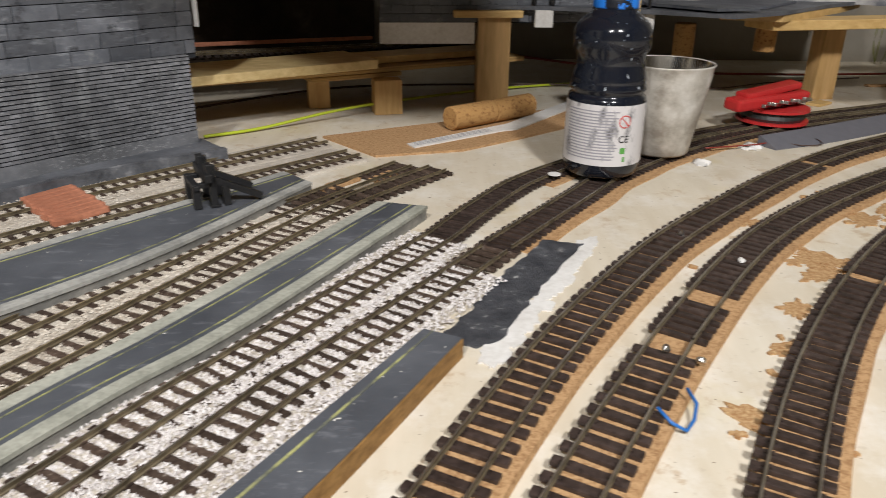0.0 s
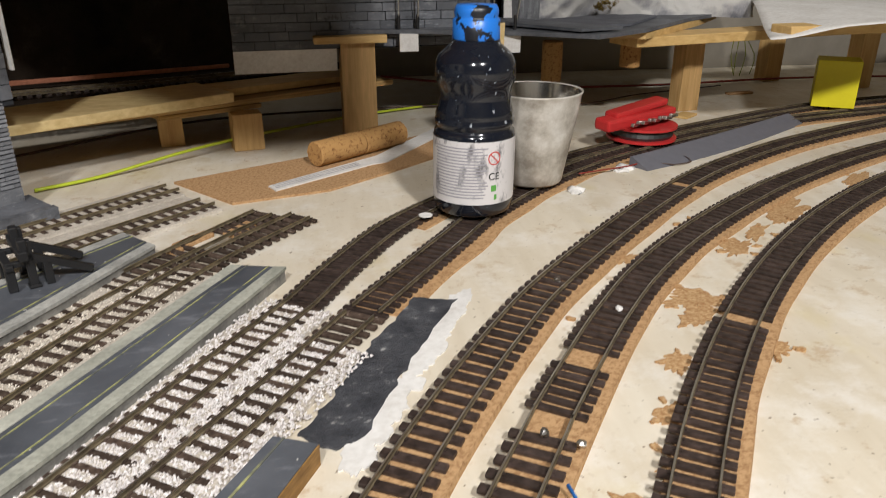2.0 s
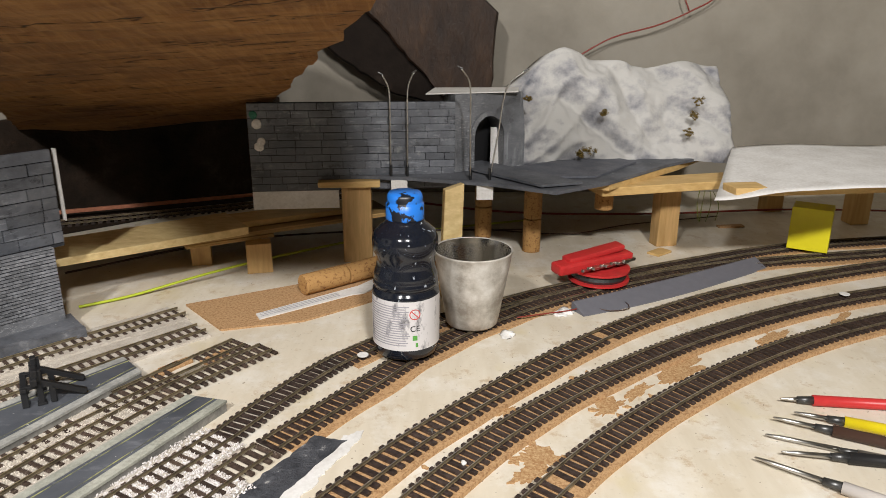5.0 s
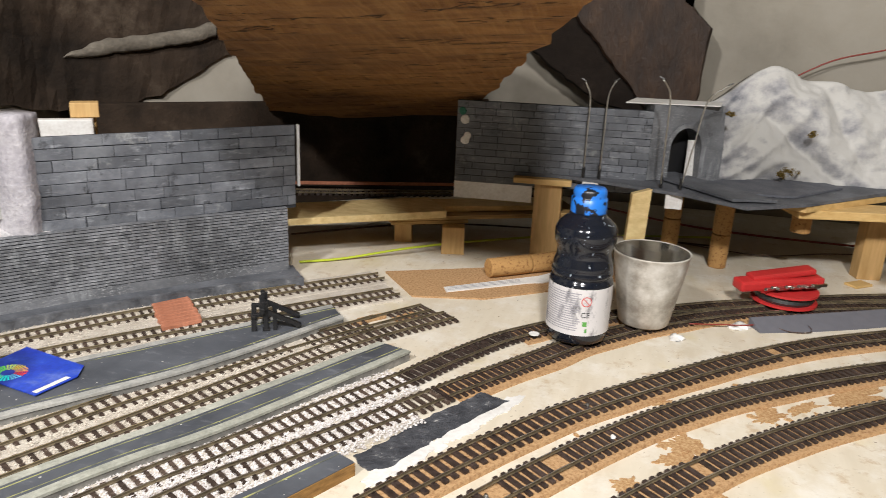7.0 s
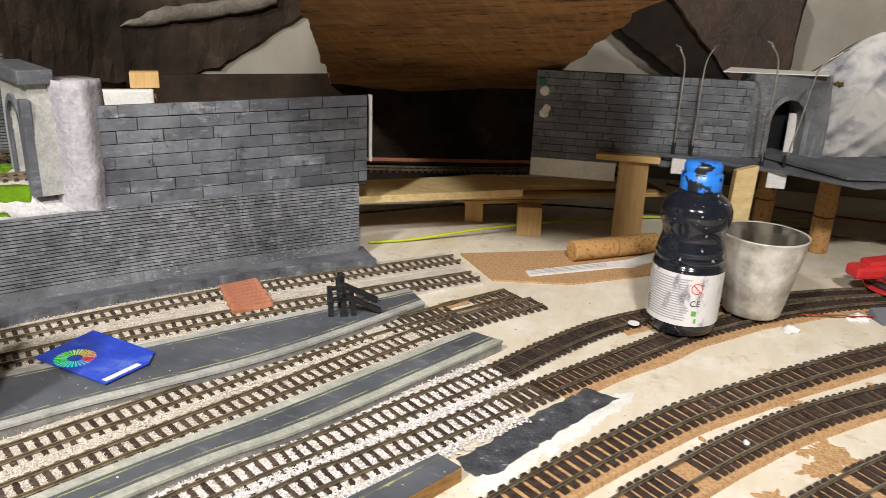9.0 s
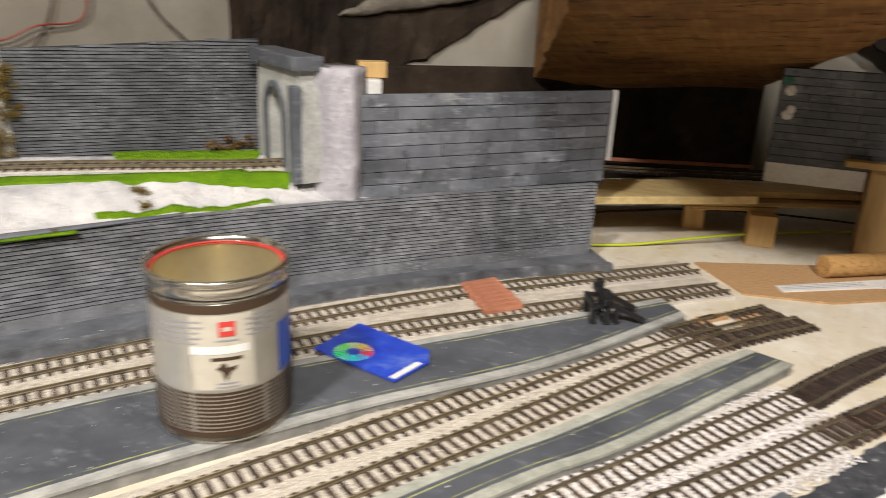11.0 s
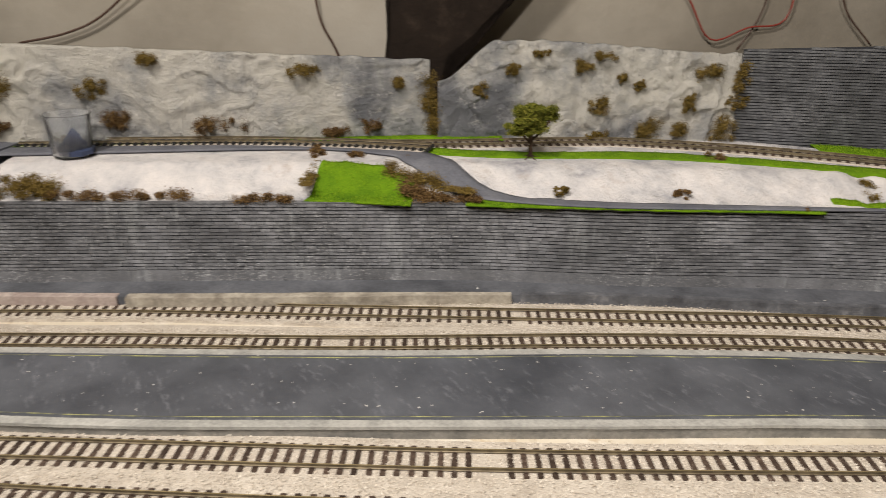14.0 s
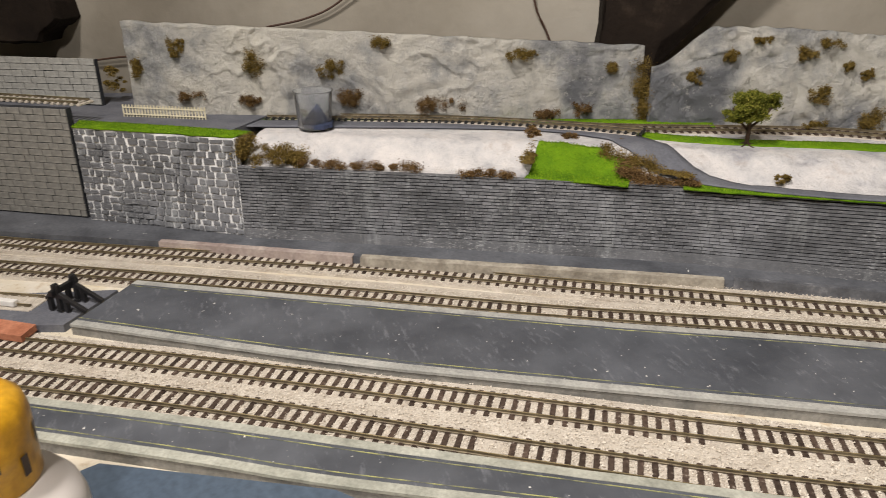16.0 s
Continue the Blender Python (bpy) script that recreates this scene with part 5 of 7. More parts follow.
panel_tufts((-0.800, 0.050), (-0.663, 0.339), ((0.244, 0.180, 0.007, 0.011), (0.138, 0.158, 0.008, 0.011), (0.54, 0.194, 0.015, 0.005), (0.469, 0.183, 0.014, 0.007), (0.604, 0.171, 0.006, 0.005), (0.663, 0.164, 0.006, 0.006), (0.536, 0.144, 0.012, 0.011), (0.893, 0.179, 0.012, 0.015), (0.835, 0.147, 0.013, 0.010), (0.708, 0.118, 0.023, 0.014), (0.815, 0.118, 0.008, 0.016), (0.955, 0.118, 0.021, 0.014), (1.0, 0.171, 0.011, 0.018), (1.0, 0.147, 0.010, 0.008), (0.336, 0.196, 0.008, 0.004), (0.536, 0.110, 0.011, 0.005)), "moss", "moss", "olive brown dried tuft clinging to the rock panel")
tuft((-0.842, -0.384, 0.094), 0.011, 5200, "moss", "brown moss filling the stone wall's corner", flat=0.8, along=(-0.836, -0.372, 0.114), lobe_count=10)
tuft((-0.807, 0.051, 0.108), 0.0135, 7500, "moss", "brown moss filling the gap between rock panels", flat=1.0, along=(-0.816, 0.044, 0.176), lobe_count=14)
for x, y, z, r, mat in ((-0.835, -0.352, 0.098, 0.014, "moss"), (-0.822, -0.330, 0.093, 0.013, "moss"), 
                        (-0.792, -0.085, 0.108, 0.010, "brush"), (-0.772, -0.055, 0.108, 0.009, "brush"), (-0.745, -0.010, 0.104, 0.009, "brush"), 
                        (-0.610, 0.262, 0.108, 0.010, "brush"), (-0.500, 0.338, 0.095, 0.012, "moss"), (-0.575, 0.180, 0.092, 0.006, "brush"), (-0.622, 0.085, 0.095, 0.005, "moss"), (-0.548, 0.478, 0.112, 0.011, "brush"), (-0.535, 0.488, 0.113, 0.010, "brush"), (-1.075, -0.520, 0.135, 0.012, "moss"), (-1.072, -0.520, 0.152, 0.011, "moss"), (-0.50, 0.262, 0.0865, 0.006, "brush")):
    tuft((x, y, z - 0.003), r * 1.2, 2600, mat, "low brown dried bush on the bank", flat=0.6)

for p0, p1, r, n_, mat in (((-0.806, -0.316, 0.090), (-0.764, -0.214, 0.089), 0.010, 6500, "brush"), ((-0.738, -0.182, 0.089), (-0.716, -0.135, 0.088), 0.0085, 3200, "brush"), ((-0.832, -0.350, 0.098), (-0.822, -0.322, 0.094), 0.017, 4200, "moss"), ((-0.768, -0.098, 0.104), (-0.714, -0.124, 0.090), 0.0085, 3200, "moss"),
                       ((-0.722, -0.036, 0.102), (-0.650, 0.004, 0.0885), 0.0125, 7500, "moss"), ((-0.690, -0.040, 0.0955), (-0.662, -0.026, 0.0885), 0.0115, 4200, "brush"), ((-0.672, -0.030, 0.0890), (-0.640, 0.016, 0.0880), 0.0085, 4200, "brush")):
    tuft(p0, r, n_, mat, "low mat of brown dried foliage along the bank", flat=0.6, along=p1, lobe_count=12)

tr = thing("model_tree", (-0.693, 0.097, 0.104), "small model tree with a green crown and twisted trunk", "tree")
bm = bmesh.new()
for pts, r in ((((-0.693, 0.097, 0.102), (-0.694, 0.098, 0.118), (-0.692, 0.096, 0.132)), 0.0022), (((-0.694, 0.098, 0.118), (-0.700, 0.089, 0.130), (-0.704, 0.083, 0.142)), 0.0012), (((-0.693, 0.097, 0.122), (-0.688, 0.107, 0.132), (-0.684, 0.113, 0.144)), 0.0012), (((-0.692, 0.096, 0.13), (-0.694, 0.095, 0.142), (-0.690, 0.097, 0.155)), 0.0011)):
    tube(pts, r, 0.004, 7, bm)
for a in range(5):
    tube(((-0.693, 0.097, 0.108), (-0.693 + 0.006 * math.cos(a * 1.3), 0.097 + 0.006 * math.sin(a * 1.3), 0.1055), (-0.693 + 0.013 * math.cos(a * 1.3), 0.097 + 0.013 * math.sin(a * 1.3), 0.1045)), 0.0008, 0.003, 5, bm)
part("trunk", bm, M["bark"], tr, "dark twisted trunk with roots", True)
cr = tuft((-0.693, 0.097, 0.1440), 0.0220, 15000, "leaf", "ragged green foliage", 0.0021, 0.62, "crown", "tree", lobe_count=34)
for key in ("label", "category", "group"):
    if key in cr:
        del cr[key]
hang(cr, tr)

fe = thing("picket_fence", (-0.95, -0.46, 0.112), "cream plastic picket fence beside the lane", "fence")
fa, fb = Vector((-0.992, -0.503)), Vector((-0.945, -0.414))
pk = mesh_of(box(0.0014, 0.001, 0.0135, None), "picket")
pk.materials.append(plain("cream_plastic", (0.72, 0.66, 0.48)))
turn = math.degrees(math.atan2((fb - fa).y, (fb - fa).x))
for i in range(27):
    p = fa.lerp(fb, i / 26)
    piece("picket", pk, pose(p.x, p.y, 0.1105, 0, 0, turn), fe)
for z in (0.113, 0.1205):
    p = fa.lerp(fb, 0.5)
    part("fence_rail", box((fb - fa).length, 0.0008, 0.0014, pose(p.x + 0.001, p.y - 0.0006, z, 0, 0, turn)), pk.materials[0], fe)

k = Nodes("clear_plastic", 0.08, spec=0.5)
k.b.inputs["Transmission Weight"].default_value = 0.93
k.b.inputs["IOR"].default_value = 1.2
M["clear"] = k.colour((0.93, 0.95, 0.97)).m
cu = thing("plastic_cup", (-0.883, -0.301, 0.1085), "small clear plastic cup with dark blue inside", "plastic cup")
part("cup_body", lathe([(0, 0), (0.0175, 0), (0.0205, 0.038), (0.0215, 0.0385), (0.0212, 0.0392), (0.0198, 0.0388), (0.0168, 0.001), (0, 0.001)], (-0.883, -0.301, 0.1085), 36), M["clear"], cu, smooth=True)
bm = lathe([(0, 0.0012), (0.0164, 0.0012), (0.0168, 0.006), (0.010, 0.010), (0.003, 0.022), (0, 0.024)], (-0.881, -0.298, 0.1085), 20)
for v in bm.verts:
    v.co += noise.noise_vector(v.co * 120) * 0.0022
part("dark_content", bm, plain("dark_blue_scrap", (0.03, 0.045, 0.10), 0.6), cu, "crumpled dark blue scrap")

# ---- the shelf, wall and mountain at the far end ----


def plank(name, a, b, width, thick, z, mat, label, category="plank", roll=0.0, kind=""):
    a, b = Vector(a), Vector(b)
    t = b - a
    turn = math.degrees(math.atan2(t.y, t.x))
    mid_ = a.lerp(b, 0.5)
    bm = box(t.length, width, thick, pose(mid_.x, mid_.y, z, roll, 0, turn), 0.0012, jitter=0.0008)
    return solo(name, bm, M[mat], label, category, kind=kind)


plank("shelf_plank", (-0.30, 0.735), (0.085, 0.965), 0.085, 0.006, 0.043, "ply_edge", "plywood shelf plank with layered edges")
plank("shelf_plank", (-0.285, 0.700), (-0.083, 0.848), 0.078, 0.009, 0.0495, "pale_pine", "pale rough pine board lying on the shelf")
plank("shelf_plank", (-0.14, 0.81), (-0.05, 0.865), 0.05, 0.005, 0.0375, "ply_edge", "short plywood offcut under the shelf")
plank("shelf_plank", (-0.10, 0.855), (0.06, 0.945), 0.05, 0.007, 0.0495, "pine_flat", "narrow pine strip under the grey wall")
track([(-0.36, 0.80), (-0.2, 0.87), (-0.08, 0.925), (0.03, 0.99)], 0.055, "rusty old track running back on the low shelf", "sleeper", "rail", 0.0085, group="upper tracks")
plank("shelf_plank", (-0.40, 0.82), (0.05, 1.02), 0.04, 0.006, 0.0485, "dark_beam", "dark board beneath the old track")
plank("wood_strip", (-0.36, 0.83), (-0.08, 0.955), 0.006, 0.004, 0.062, "terracotta", "thin reddish wooden strip behind the track", "wood strip")
post(-0.052, 0.826, 0.030, 0.022, 0.0, 0.0375, 15, "short square pine post under the low shelf")
post(-0.132, 0.852, 0.024, 0.022, 0.0, 0.0375, 15, "short square pine post under the low shelf")
post(0.064, 0.872, 0.036, 0.028, 0.0, 0.100, 4, "stout square pine post under the upper shelf")
plank("wood_pad", (0.018, 0.868), (0.093, 0.874), 0.044, 0.007, 0.100, "pine_flat", "flat pine pad on top of the post", "wood pad")
bm = box(0.021, 0.015, 0.127, pose(0.180, 0.752, 0.0, -1.5, 2.0, 12), 0.001, jitter=0.0006)
for v in bm.verts:
    if v.co.z > 0.1:
        v.co.z += 0.35 * (v.co.x - 0.190)   # cut off askew
solo("post", bm, M["pale_pine"], "upright pale pine offcut with a slanting top", "wooden post")


def wine_cork(m, label, length=0.045, name="wine_cork"):
    """A stained wine cork with a stamped band and rounded ends."""
    n = 22
    prof = [(0, 0), (0.0108, 0), (0.0118, 0.001), (0.0119, length * 0.5), (0.0118, length - 0.001), (0.0108, length), (0, length)]
    th = thing(name, m.translation, label, "wine cork")
    bm = lathe(prof, n=n, m=m)
    for v in bm.verts:
        v.co += noise.noise_vector(v.co * 400) * 0.0003
    part("cork_body", bm, M["wine_cork"], th, smooth=False)
    for i, (a, wd) in enumerate(((0.30, 0.005), (0.42, 0.005), (0.54, 0.004), (0.66, 0.005))):
        bm = box(0.0006, 0.006, wd, m @ pose(0, 0, length * a, 0, 0, -70) @ Matrix.Translation((0.0118, 0, 0)))
        part("stamp_mark", bm, M["stamp"], th, "dark stamped mark")
    return th


k = Nodes("wine_cork", 0.85, spec=0.15)
v = k.noise(260, 5, 0.7)
M["wine_cork"] = k.colour(k.mix(k.ramp(v, (0.52, 0.0), (0.66, 1.0)), (0.42, 0.24, 0.09), (0.17, 0.075, 0.03))).bump(v, 0.5, 0.0008).m
M["stamp"] = plain("stamp_ink", (0.07, 0.04, 0.025), 0.8)
# corks used as pillars under the shelf, and two lying on the board
for x, y, z0 in ((0.290, 0.912, 0.0), (0.290, 0.912, 0.046), (0.228, 0.972, 0.0), (0.228, 0.972, 0.046), (0.38, 0.90, 0.062)):
    th = wine_cork(pose(x, y, z0, 0, 0, random.uniform(0, 360)), "upright wine cork used as a pillar under the shelf")
wine_cork(pose(0.017, 0.741, 0.0142, 90, 0, 130), "stained wine cork with dark stamped marks lying down", 0.056)
wine_cork(pose(0.0607, 0.7777, 0.0142, 90, 0, 131), "stained wine cork lying end to end with another", 0.056)

# unseen rear stretched almost to the wall, to block light from below the shelf
shelf = [(0.02, 0.868), (0.12, 0.858), (0.235, 0.825), (0.300, 0.788), (0.370, 0.838), (0.470, 0.945), (0.56, 1.02), (0.60, 1.20), (0.02, 1.18)]


def plate(points, z, thick, bm=None):
    out = bm or bmesh.new()
    lo = [out.verts.new((x, y, z)) for x, y in points]
    hi = [out.verts.new((x, y, z + thick)) for x, y in points]
    out.faces.new(lo[::-1])
    out.faces.new(hi)
    for i in range(len(points)):
        j = (i + 1) % len(points)
        out.faces.new((lo[i], lo[j], hi[j], hi[i]))
    return out


solo("shelf_board", plate(shelf, 0.1075, 0.004), M["pavement"], "thin grey painted card shelf on posts", "shelf")
solo("shelf_board", plate([(0.31, 0.86), (0.372, 0.842), (0.490, 0.962), (0.56, 1.05), (0.45, 1.06)], 0.100, 0.007), M["pine_flat"], "pale rough pine board under the mountain", "shelf")
solo("ramp_card", plate([(0.165, 0.935), (0.205, 0.958), (0.335, 0.818), (0.285, 0.800)], 0.1135, 0.003), M["pavement"], "grey card road plate lying on the shelf", "card plate")
solo("card_plate", plate([(0.255, 0.905), (0.30, 0.85), (0.36, 0.86), (0.43, 0.95), (0.40, 0.985)], 0.1120, 0.0025), M["tarmac"], "dark tarmac card plate before the mountain", "card plate")
plank("shelf_plank", (0.36, 0.875), (0.80, 1.00), 0.05, 0.010, 0.090, "pine_flat", "pale pine batten under the far scenery")
for x, y in ((0.475, 0.945), (0.70, 1.13)):
    post(x, y, 0.030, 0.022, 0.0, 0.090, 15, "pine post under the far scenery")

pt = portal((0.229, 0.905, 0.112), 0.108, 0.096, 27, 0.043, 0.068, 0.03, "dark slate tunnel portal in the corner", "brick", "brick", band=False)
# black sheet added behind the arch for the darkness inside the tunnel
part("tunnel_back", box(0.060, 0.004, 0.085, pose(0.227, 0.905, 0.112, 0, 0, 27) @ Matrix.Translation((0, 0.034, 0))), M["black_plastic"], pt, "added black sheet standing in for the tunnel's dark inside")
# pale slab put in for the lit part of the tunnel's back wall
part("loose_card", box(0.017, 0.001, 0.050, pose(0.240, 0.922, 0.1125, -6, 3, 27)), M["white_card"], pt, "pale slab standing in for the tunnel's lit back wall")
part("roof_card", plate([(0.150, 0.878), (0.265, 0.912), (0.270, 0.960), (0.16, 0.95)], 0.2085, 0.0012), M["white_card"], pt, "pale card roof plate")

# crumpled plaster mountain
nx, nz = 90, 44
bm = bmesh.new()
rows = []
for i in range(nx + 1):
    u = i / nx
    row = []
    for j in range(nz + 1):
        w_ = j / nz
        base = Vector((0.268, 0.925)).lerp(Vector((0.575, 0.995)), u)
        crest = 0.205 + 0.050 * math.exp(-((u - 0.24) / 0.13) ** 2) + 0.030 * smooth01(0.15, 0.5, u) + 0.004 * math.sin(u * 17)
        back_ = 0.012 + 0.055 * w_ ** 1.5 + 0.02 * math.exp(-((u - 0.3) / 0.16) ** 2) * (1 - w_) - 0.028 * math.exp(-((u - 0.95) / 0.12) ** 2) * (1 - w_)
        q = Vector((u * 3.6 + w_ * 1.2, w_ * 1.7 - u * 0.8, 0.3))
        fold = 0.006 * (1 - abs(noise.noise(Vector((u * 6 - w_ * 2.0, w_ * 1.6 + u, 4.0))))) ** 4 * (1 - smooth01(0.45, 0.75, u)) + 0.026 * (abs(noise.noise(q)) - 0.22) + 0.005 * (abs(noise.noise(q * 2.7)) - 0.22) + 0.0022 * noise.noise(q * 9)
        x, y = base.x - 0.2 * (back_ - fold), base.y + back_ - fold
        row.append(bm.verts.new((x, y, 0.1085 + (crest - 0.1085) * w_ + fold * 0.4)))
    y2 = row[-1].co
    row.append(bm.verts.new((y2.x - 0.01, y2.y + 0.06, y2.z - 0.012)))
    row.append(bm.verts.new((y2.x - 0.01, y2.y + 0.065, 0.1085)))
    rows.append(row)
for r0, r1 in zip(rows, rows[1:]):
    for j in range(len(r0) - 1):
        bm.faces.new((r0[j], r1[j], r1[j + 1], r0[j + 1]))
bm.faces.new(rows[0])
bm.faces.new(rows[-1][::-1])
# mottled plaster; shading put into the colour, upturned faces paler, steep folds greyer
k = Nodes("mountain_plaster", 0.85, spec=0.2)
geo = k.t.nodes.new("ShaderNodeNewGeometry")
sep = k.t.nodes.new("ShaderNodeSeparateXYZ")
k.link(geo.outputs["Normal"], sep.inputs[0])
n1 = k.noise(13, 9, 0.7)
facing_shade = k.t.nodes.new("ShaderNodeMath")
facing_shade.operation = "MULTIPLY_ADD"
facing_shade.inputs[1].default_value, facing_shade.inputs[2].default_value = 0.16, 0.06
k.link(sep.outputs["Z"], facing_shade.inputs[0])
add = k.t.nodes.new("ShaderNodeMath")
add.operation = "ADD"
k.link(facing_shade.outputs[0], add.inputs[0])
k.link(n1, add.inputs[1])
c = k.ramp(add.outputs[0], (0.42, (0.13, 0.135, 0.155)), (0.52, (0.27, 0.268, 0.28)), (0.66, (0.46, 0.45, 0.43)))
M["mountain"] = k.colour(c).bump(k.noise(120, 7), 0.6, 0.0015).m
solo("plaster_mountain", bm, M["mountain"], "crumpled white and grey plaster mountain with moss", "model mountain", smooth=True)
for x, y, z, r in ((0.278, 0.925, 0.200, 0.006), (0.365, 0.945, 0.128, 0.011), (0.352, 0.942, 0.126, 0.008), (0.385, 0.962, 0.178, 0.007), (0.515, 0.985, 0.190, 0.007), (0.512, 0.980, 0.172, 0.009), (0.505, 0.976, 0.150, 0.008)):
    tuft((x, y, z), r, 800, "moss", "olive moss tuft on the plaster mountain", flat=0.8)

# sheet of paper over the far corner
bm = bmesh.new()
pa, pb = [(0.475, 0.775), (0.60, 0.765), (0.78, 0.79), (0.98, 0.83)], [(0.57, 0.985), (0.68, 1.0), (0.82, 1.03), (1.02, 1.08)]
between(curve(pa, 0.01), curve(pb, 0.01), 40, 14, 0.0006, bm, rise=lambda x, y: 0.121 + 0.008 * smooth01(0.78, 1.0, y) + 0.003 * math.sin(x * 22) - 0.012 * smooth01(0.56, 0.47, x))
solo("paper_sheet", bm, M["white_card"], "large white paper sheet draped over battens", "paper sheet", smooth=True)
plank("shelf_plank", (0.50, 0.80), (0.98, 0.87), 0.03, 0.010, 0.107, "pine_flat", "pale pine batten under the paper sheet")
post(0.80, 1.06, 0.030, 0.024, 0.0, 0.107, 8, "pine post under the paper sheet")


def street_lamp(base, top, reach, tall=True):
    """A thin model lamp: dark socket, bent tube and a small head."""
    sl = thing("street_lamp", base, "thin silver model street lamp with a bent arm", "street lamp", "street lamps")
    b, t = Vector(base), Vector(top)
    knee = Vector((b.x * 0.25 + t.x * 0.75 - reach[0] * 0.6, b.y * 0.25 + t.y * 0.75 - reach[1] * 0.6, t.z - 0.022))
    part("pole", tube((b, b.lerp(knee, 0.5), knee, t - Vector((reach[0] * 0.3, reach[1] * 0.3, 0.004)), t), 0.0009, 0.004, 7), M["steel"], sl, smooth=True)
    part("socket", lathe([(0, 0), (0.0018, 0), (0.0018, 0.014), (0.0012, 0.015), (0, 0.015)], base, 10), M["black_plastic"], sl, "black plastic socket")
    part("lamp_head", box(0.007, 0.0022, 0.0014, Matrix.Translation(t) @ pose(0, 0, 0, 0, -25 if reach[0] > 0 else 25, 0), 0.0005), M["dark_steel"], sl, "small silver head")


street_lamp((0.108, 0.862, 0.1115), (0.098, 0.850, 0.235), (-0.012, -0.004))
street_lamp((0.128, 0.862, 0.1115), (0.138, 0.852, 0.237), (0.010, 0.0))
street_lamp((0.205, 0.846, 0.1115), (0.190, 0.815, 0.245), (-0.014, -0.004))
street_lamp((0.228, 0.845, 0.1115), (0.268, 0.850, 0.240), (0.022, 0.0))
for x, y in ((0.118, 0.858), (0.222, 0.835)):
    solo("card_block", box(0.020, 0.004, 0.018, pose(x, y, 0.0895, 0, 0, 5), 0.0006), M["white_card"], "small pale card block under the shelf edge", "card block")

# ---- things standing on the board ----
k = Nodes("dark_bottle", 0.12, spec=0.6)
M["bottle"] = k.colour(k.mix(k.ramp(k.noise(150, 5, 0.6), (0.655, 0.0), (0.675, 1.0)), (0.008, 0.010, 0.016), (0.34, 0.37, 0.40))).m
k = Nodes("blue_cap", 0.35, spec=0.5)
M["cap"] = k.colour(k.mix(k.ramp(k.noise(95, 4), (0.55, 0.0), (0.58, 1.0)), (0.02, 0.17, 0.62), (0.006, 0.008, 0.014))).m
k = Nodes("smeared_label", 0.5)
M["label"] = k.colour(k.mix(k.ramp(k.noise(70, 6, 0.7, k.scaled(1, 1, 0.5)), (0.53, 0.0), (0.64, 0.85)), (0.60, 0.58, 0.58), (0.06, 0.06, 0.07))).m
M["print"] = plain("grey_print", (0.30, 0.29, 0.32), 0.7)
M["ink"] = plain("black_ink", (0.03, 0.03, 0.03), 0.6)
M["red_ink"] = plain("red_ink", (0.55, 0.06, 0.05), 0.6)
M["green_ink"] = plain("green_ink", (0.10, 0.33, 0.06), 0.6)
BX, BY = 0.140, 0.602
bo = thing("paint_bottle", (BX, BY, 0.0062), "dark blue paint bottle with smeared white label and blue cap", "paint bottle")
zb = 0.0062
body = [(0, 0), (0.026, 0), (0.0295, 0.003), (0.0305, 0.010), (0.0305, 0.066), (0.0298, 0.070), (0.0278, 0.0715), (0.0278, 0.0735), (0.0296, 0.0755), (0.0296, 0.079), (0.0286, 0.0805), (0.0292, 0.083), (0.0280, 0.088), (0.0264, 0.094), (0.0258, 0.100), (0.0272, 0.1065), (0.0290, 0.110), (0.0296, 0.117), (0.0292, 0.124), (0.0268, 0.130), (0.0215, 0.1355), (0.0176, 0.139), (0.0172, 0.142), (0, 0.142)]
body = [(r_, h_ * 0.89) for r_, h_ in body]
bm = lathe(body, (BX, BY, zb), 56)
part("bottle_body", bm, M["bottle"], bo, "glossy dark bottle with a ribbed waist", True)
part("cap", lathe([(0, 0.1262), (0.0168, 0.1262), (0.0170, 0.1275), (0.0168, 0.1400), (0.0158, 0.1408), (0.0152, 0.1420), (0.0158, 0.1440), (0.0154, 0.1475), (0.0138, 0.1500), (0, 0.1503)], (BX, BY, zb), 40), M["cap"], bo, "blue cap smeared with dark paint", True)


def wrap(a0, a1, z0, z1, r, cx, cy, n=24):
    """A thin curved patch on a round body."""
    bm = bmesh.new()
    g = [[bm.verts.new((cx + r * math.cos(math.radians(a0 + (a1 - a0) * i / n)), cy + r * math.sin(math.radians(a0 + (a1 - a0) * i / n)), z)) for z in (z0, z1)] for i in range(n + 1)]
    for a, b in zip(g, g[1:]):
        bm.faces.new((a[0], b[0], b[1], a[1]))
    return bm


la = part("label", wrap(150, 390, zb + 0.0115, zb + 0.0585, 0.0308, BX, BY, 48), M["label"], bo, "white label smeared with dark paint", True)
for i in range(17):
    z = zb + 0.0165 + i * 0.0023
    part("print_line", wrap(196 + random.uniform(0, 3), 276 + random.uniform(-10, 4), z, z + 0.0010, 0.0310, BX, BY, 14), M["print"], la)


def curved_text(body, size, ang, z, r, cx, cy, mat, parent, name):
    cu = bpy.data.curves.new(name, "FONT")
    cu.body, cu.size, cu.extrude, cu.align_x = body, size, 0.0001, "CENTER"
    tmp = new(name, cu)
    dep = bpy.context.evaluated_depsgraph_get()
    me = bpy.data.meshes.new_from_object(tmp.evaluated_get(dep))
    bpy.data.objects.remove(tmp)
    for v in me.vertices:
        a = math.radians(ang) + v.co.x / r
        rr = r + v.co.z + 0.00012
        v.co = (cx + rr * math.cos(a), cy + rr * math.sin(a), z + v.co.y)
    me.materials.clear()
    me.materials.append(mat)
    return part(name, me, None, parent)


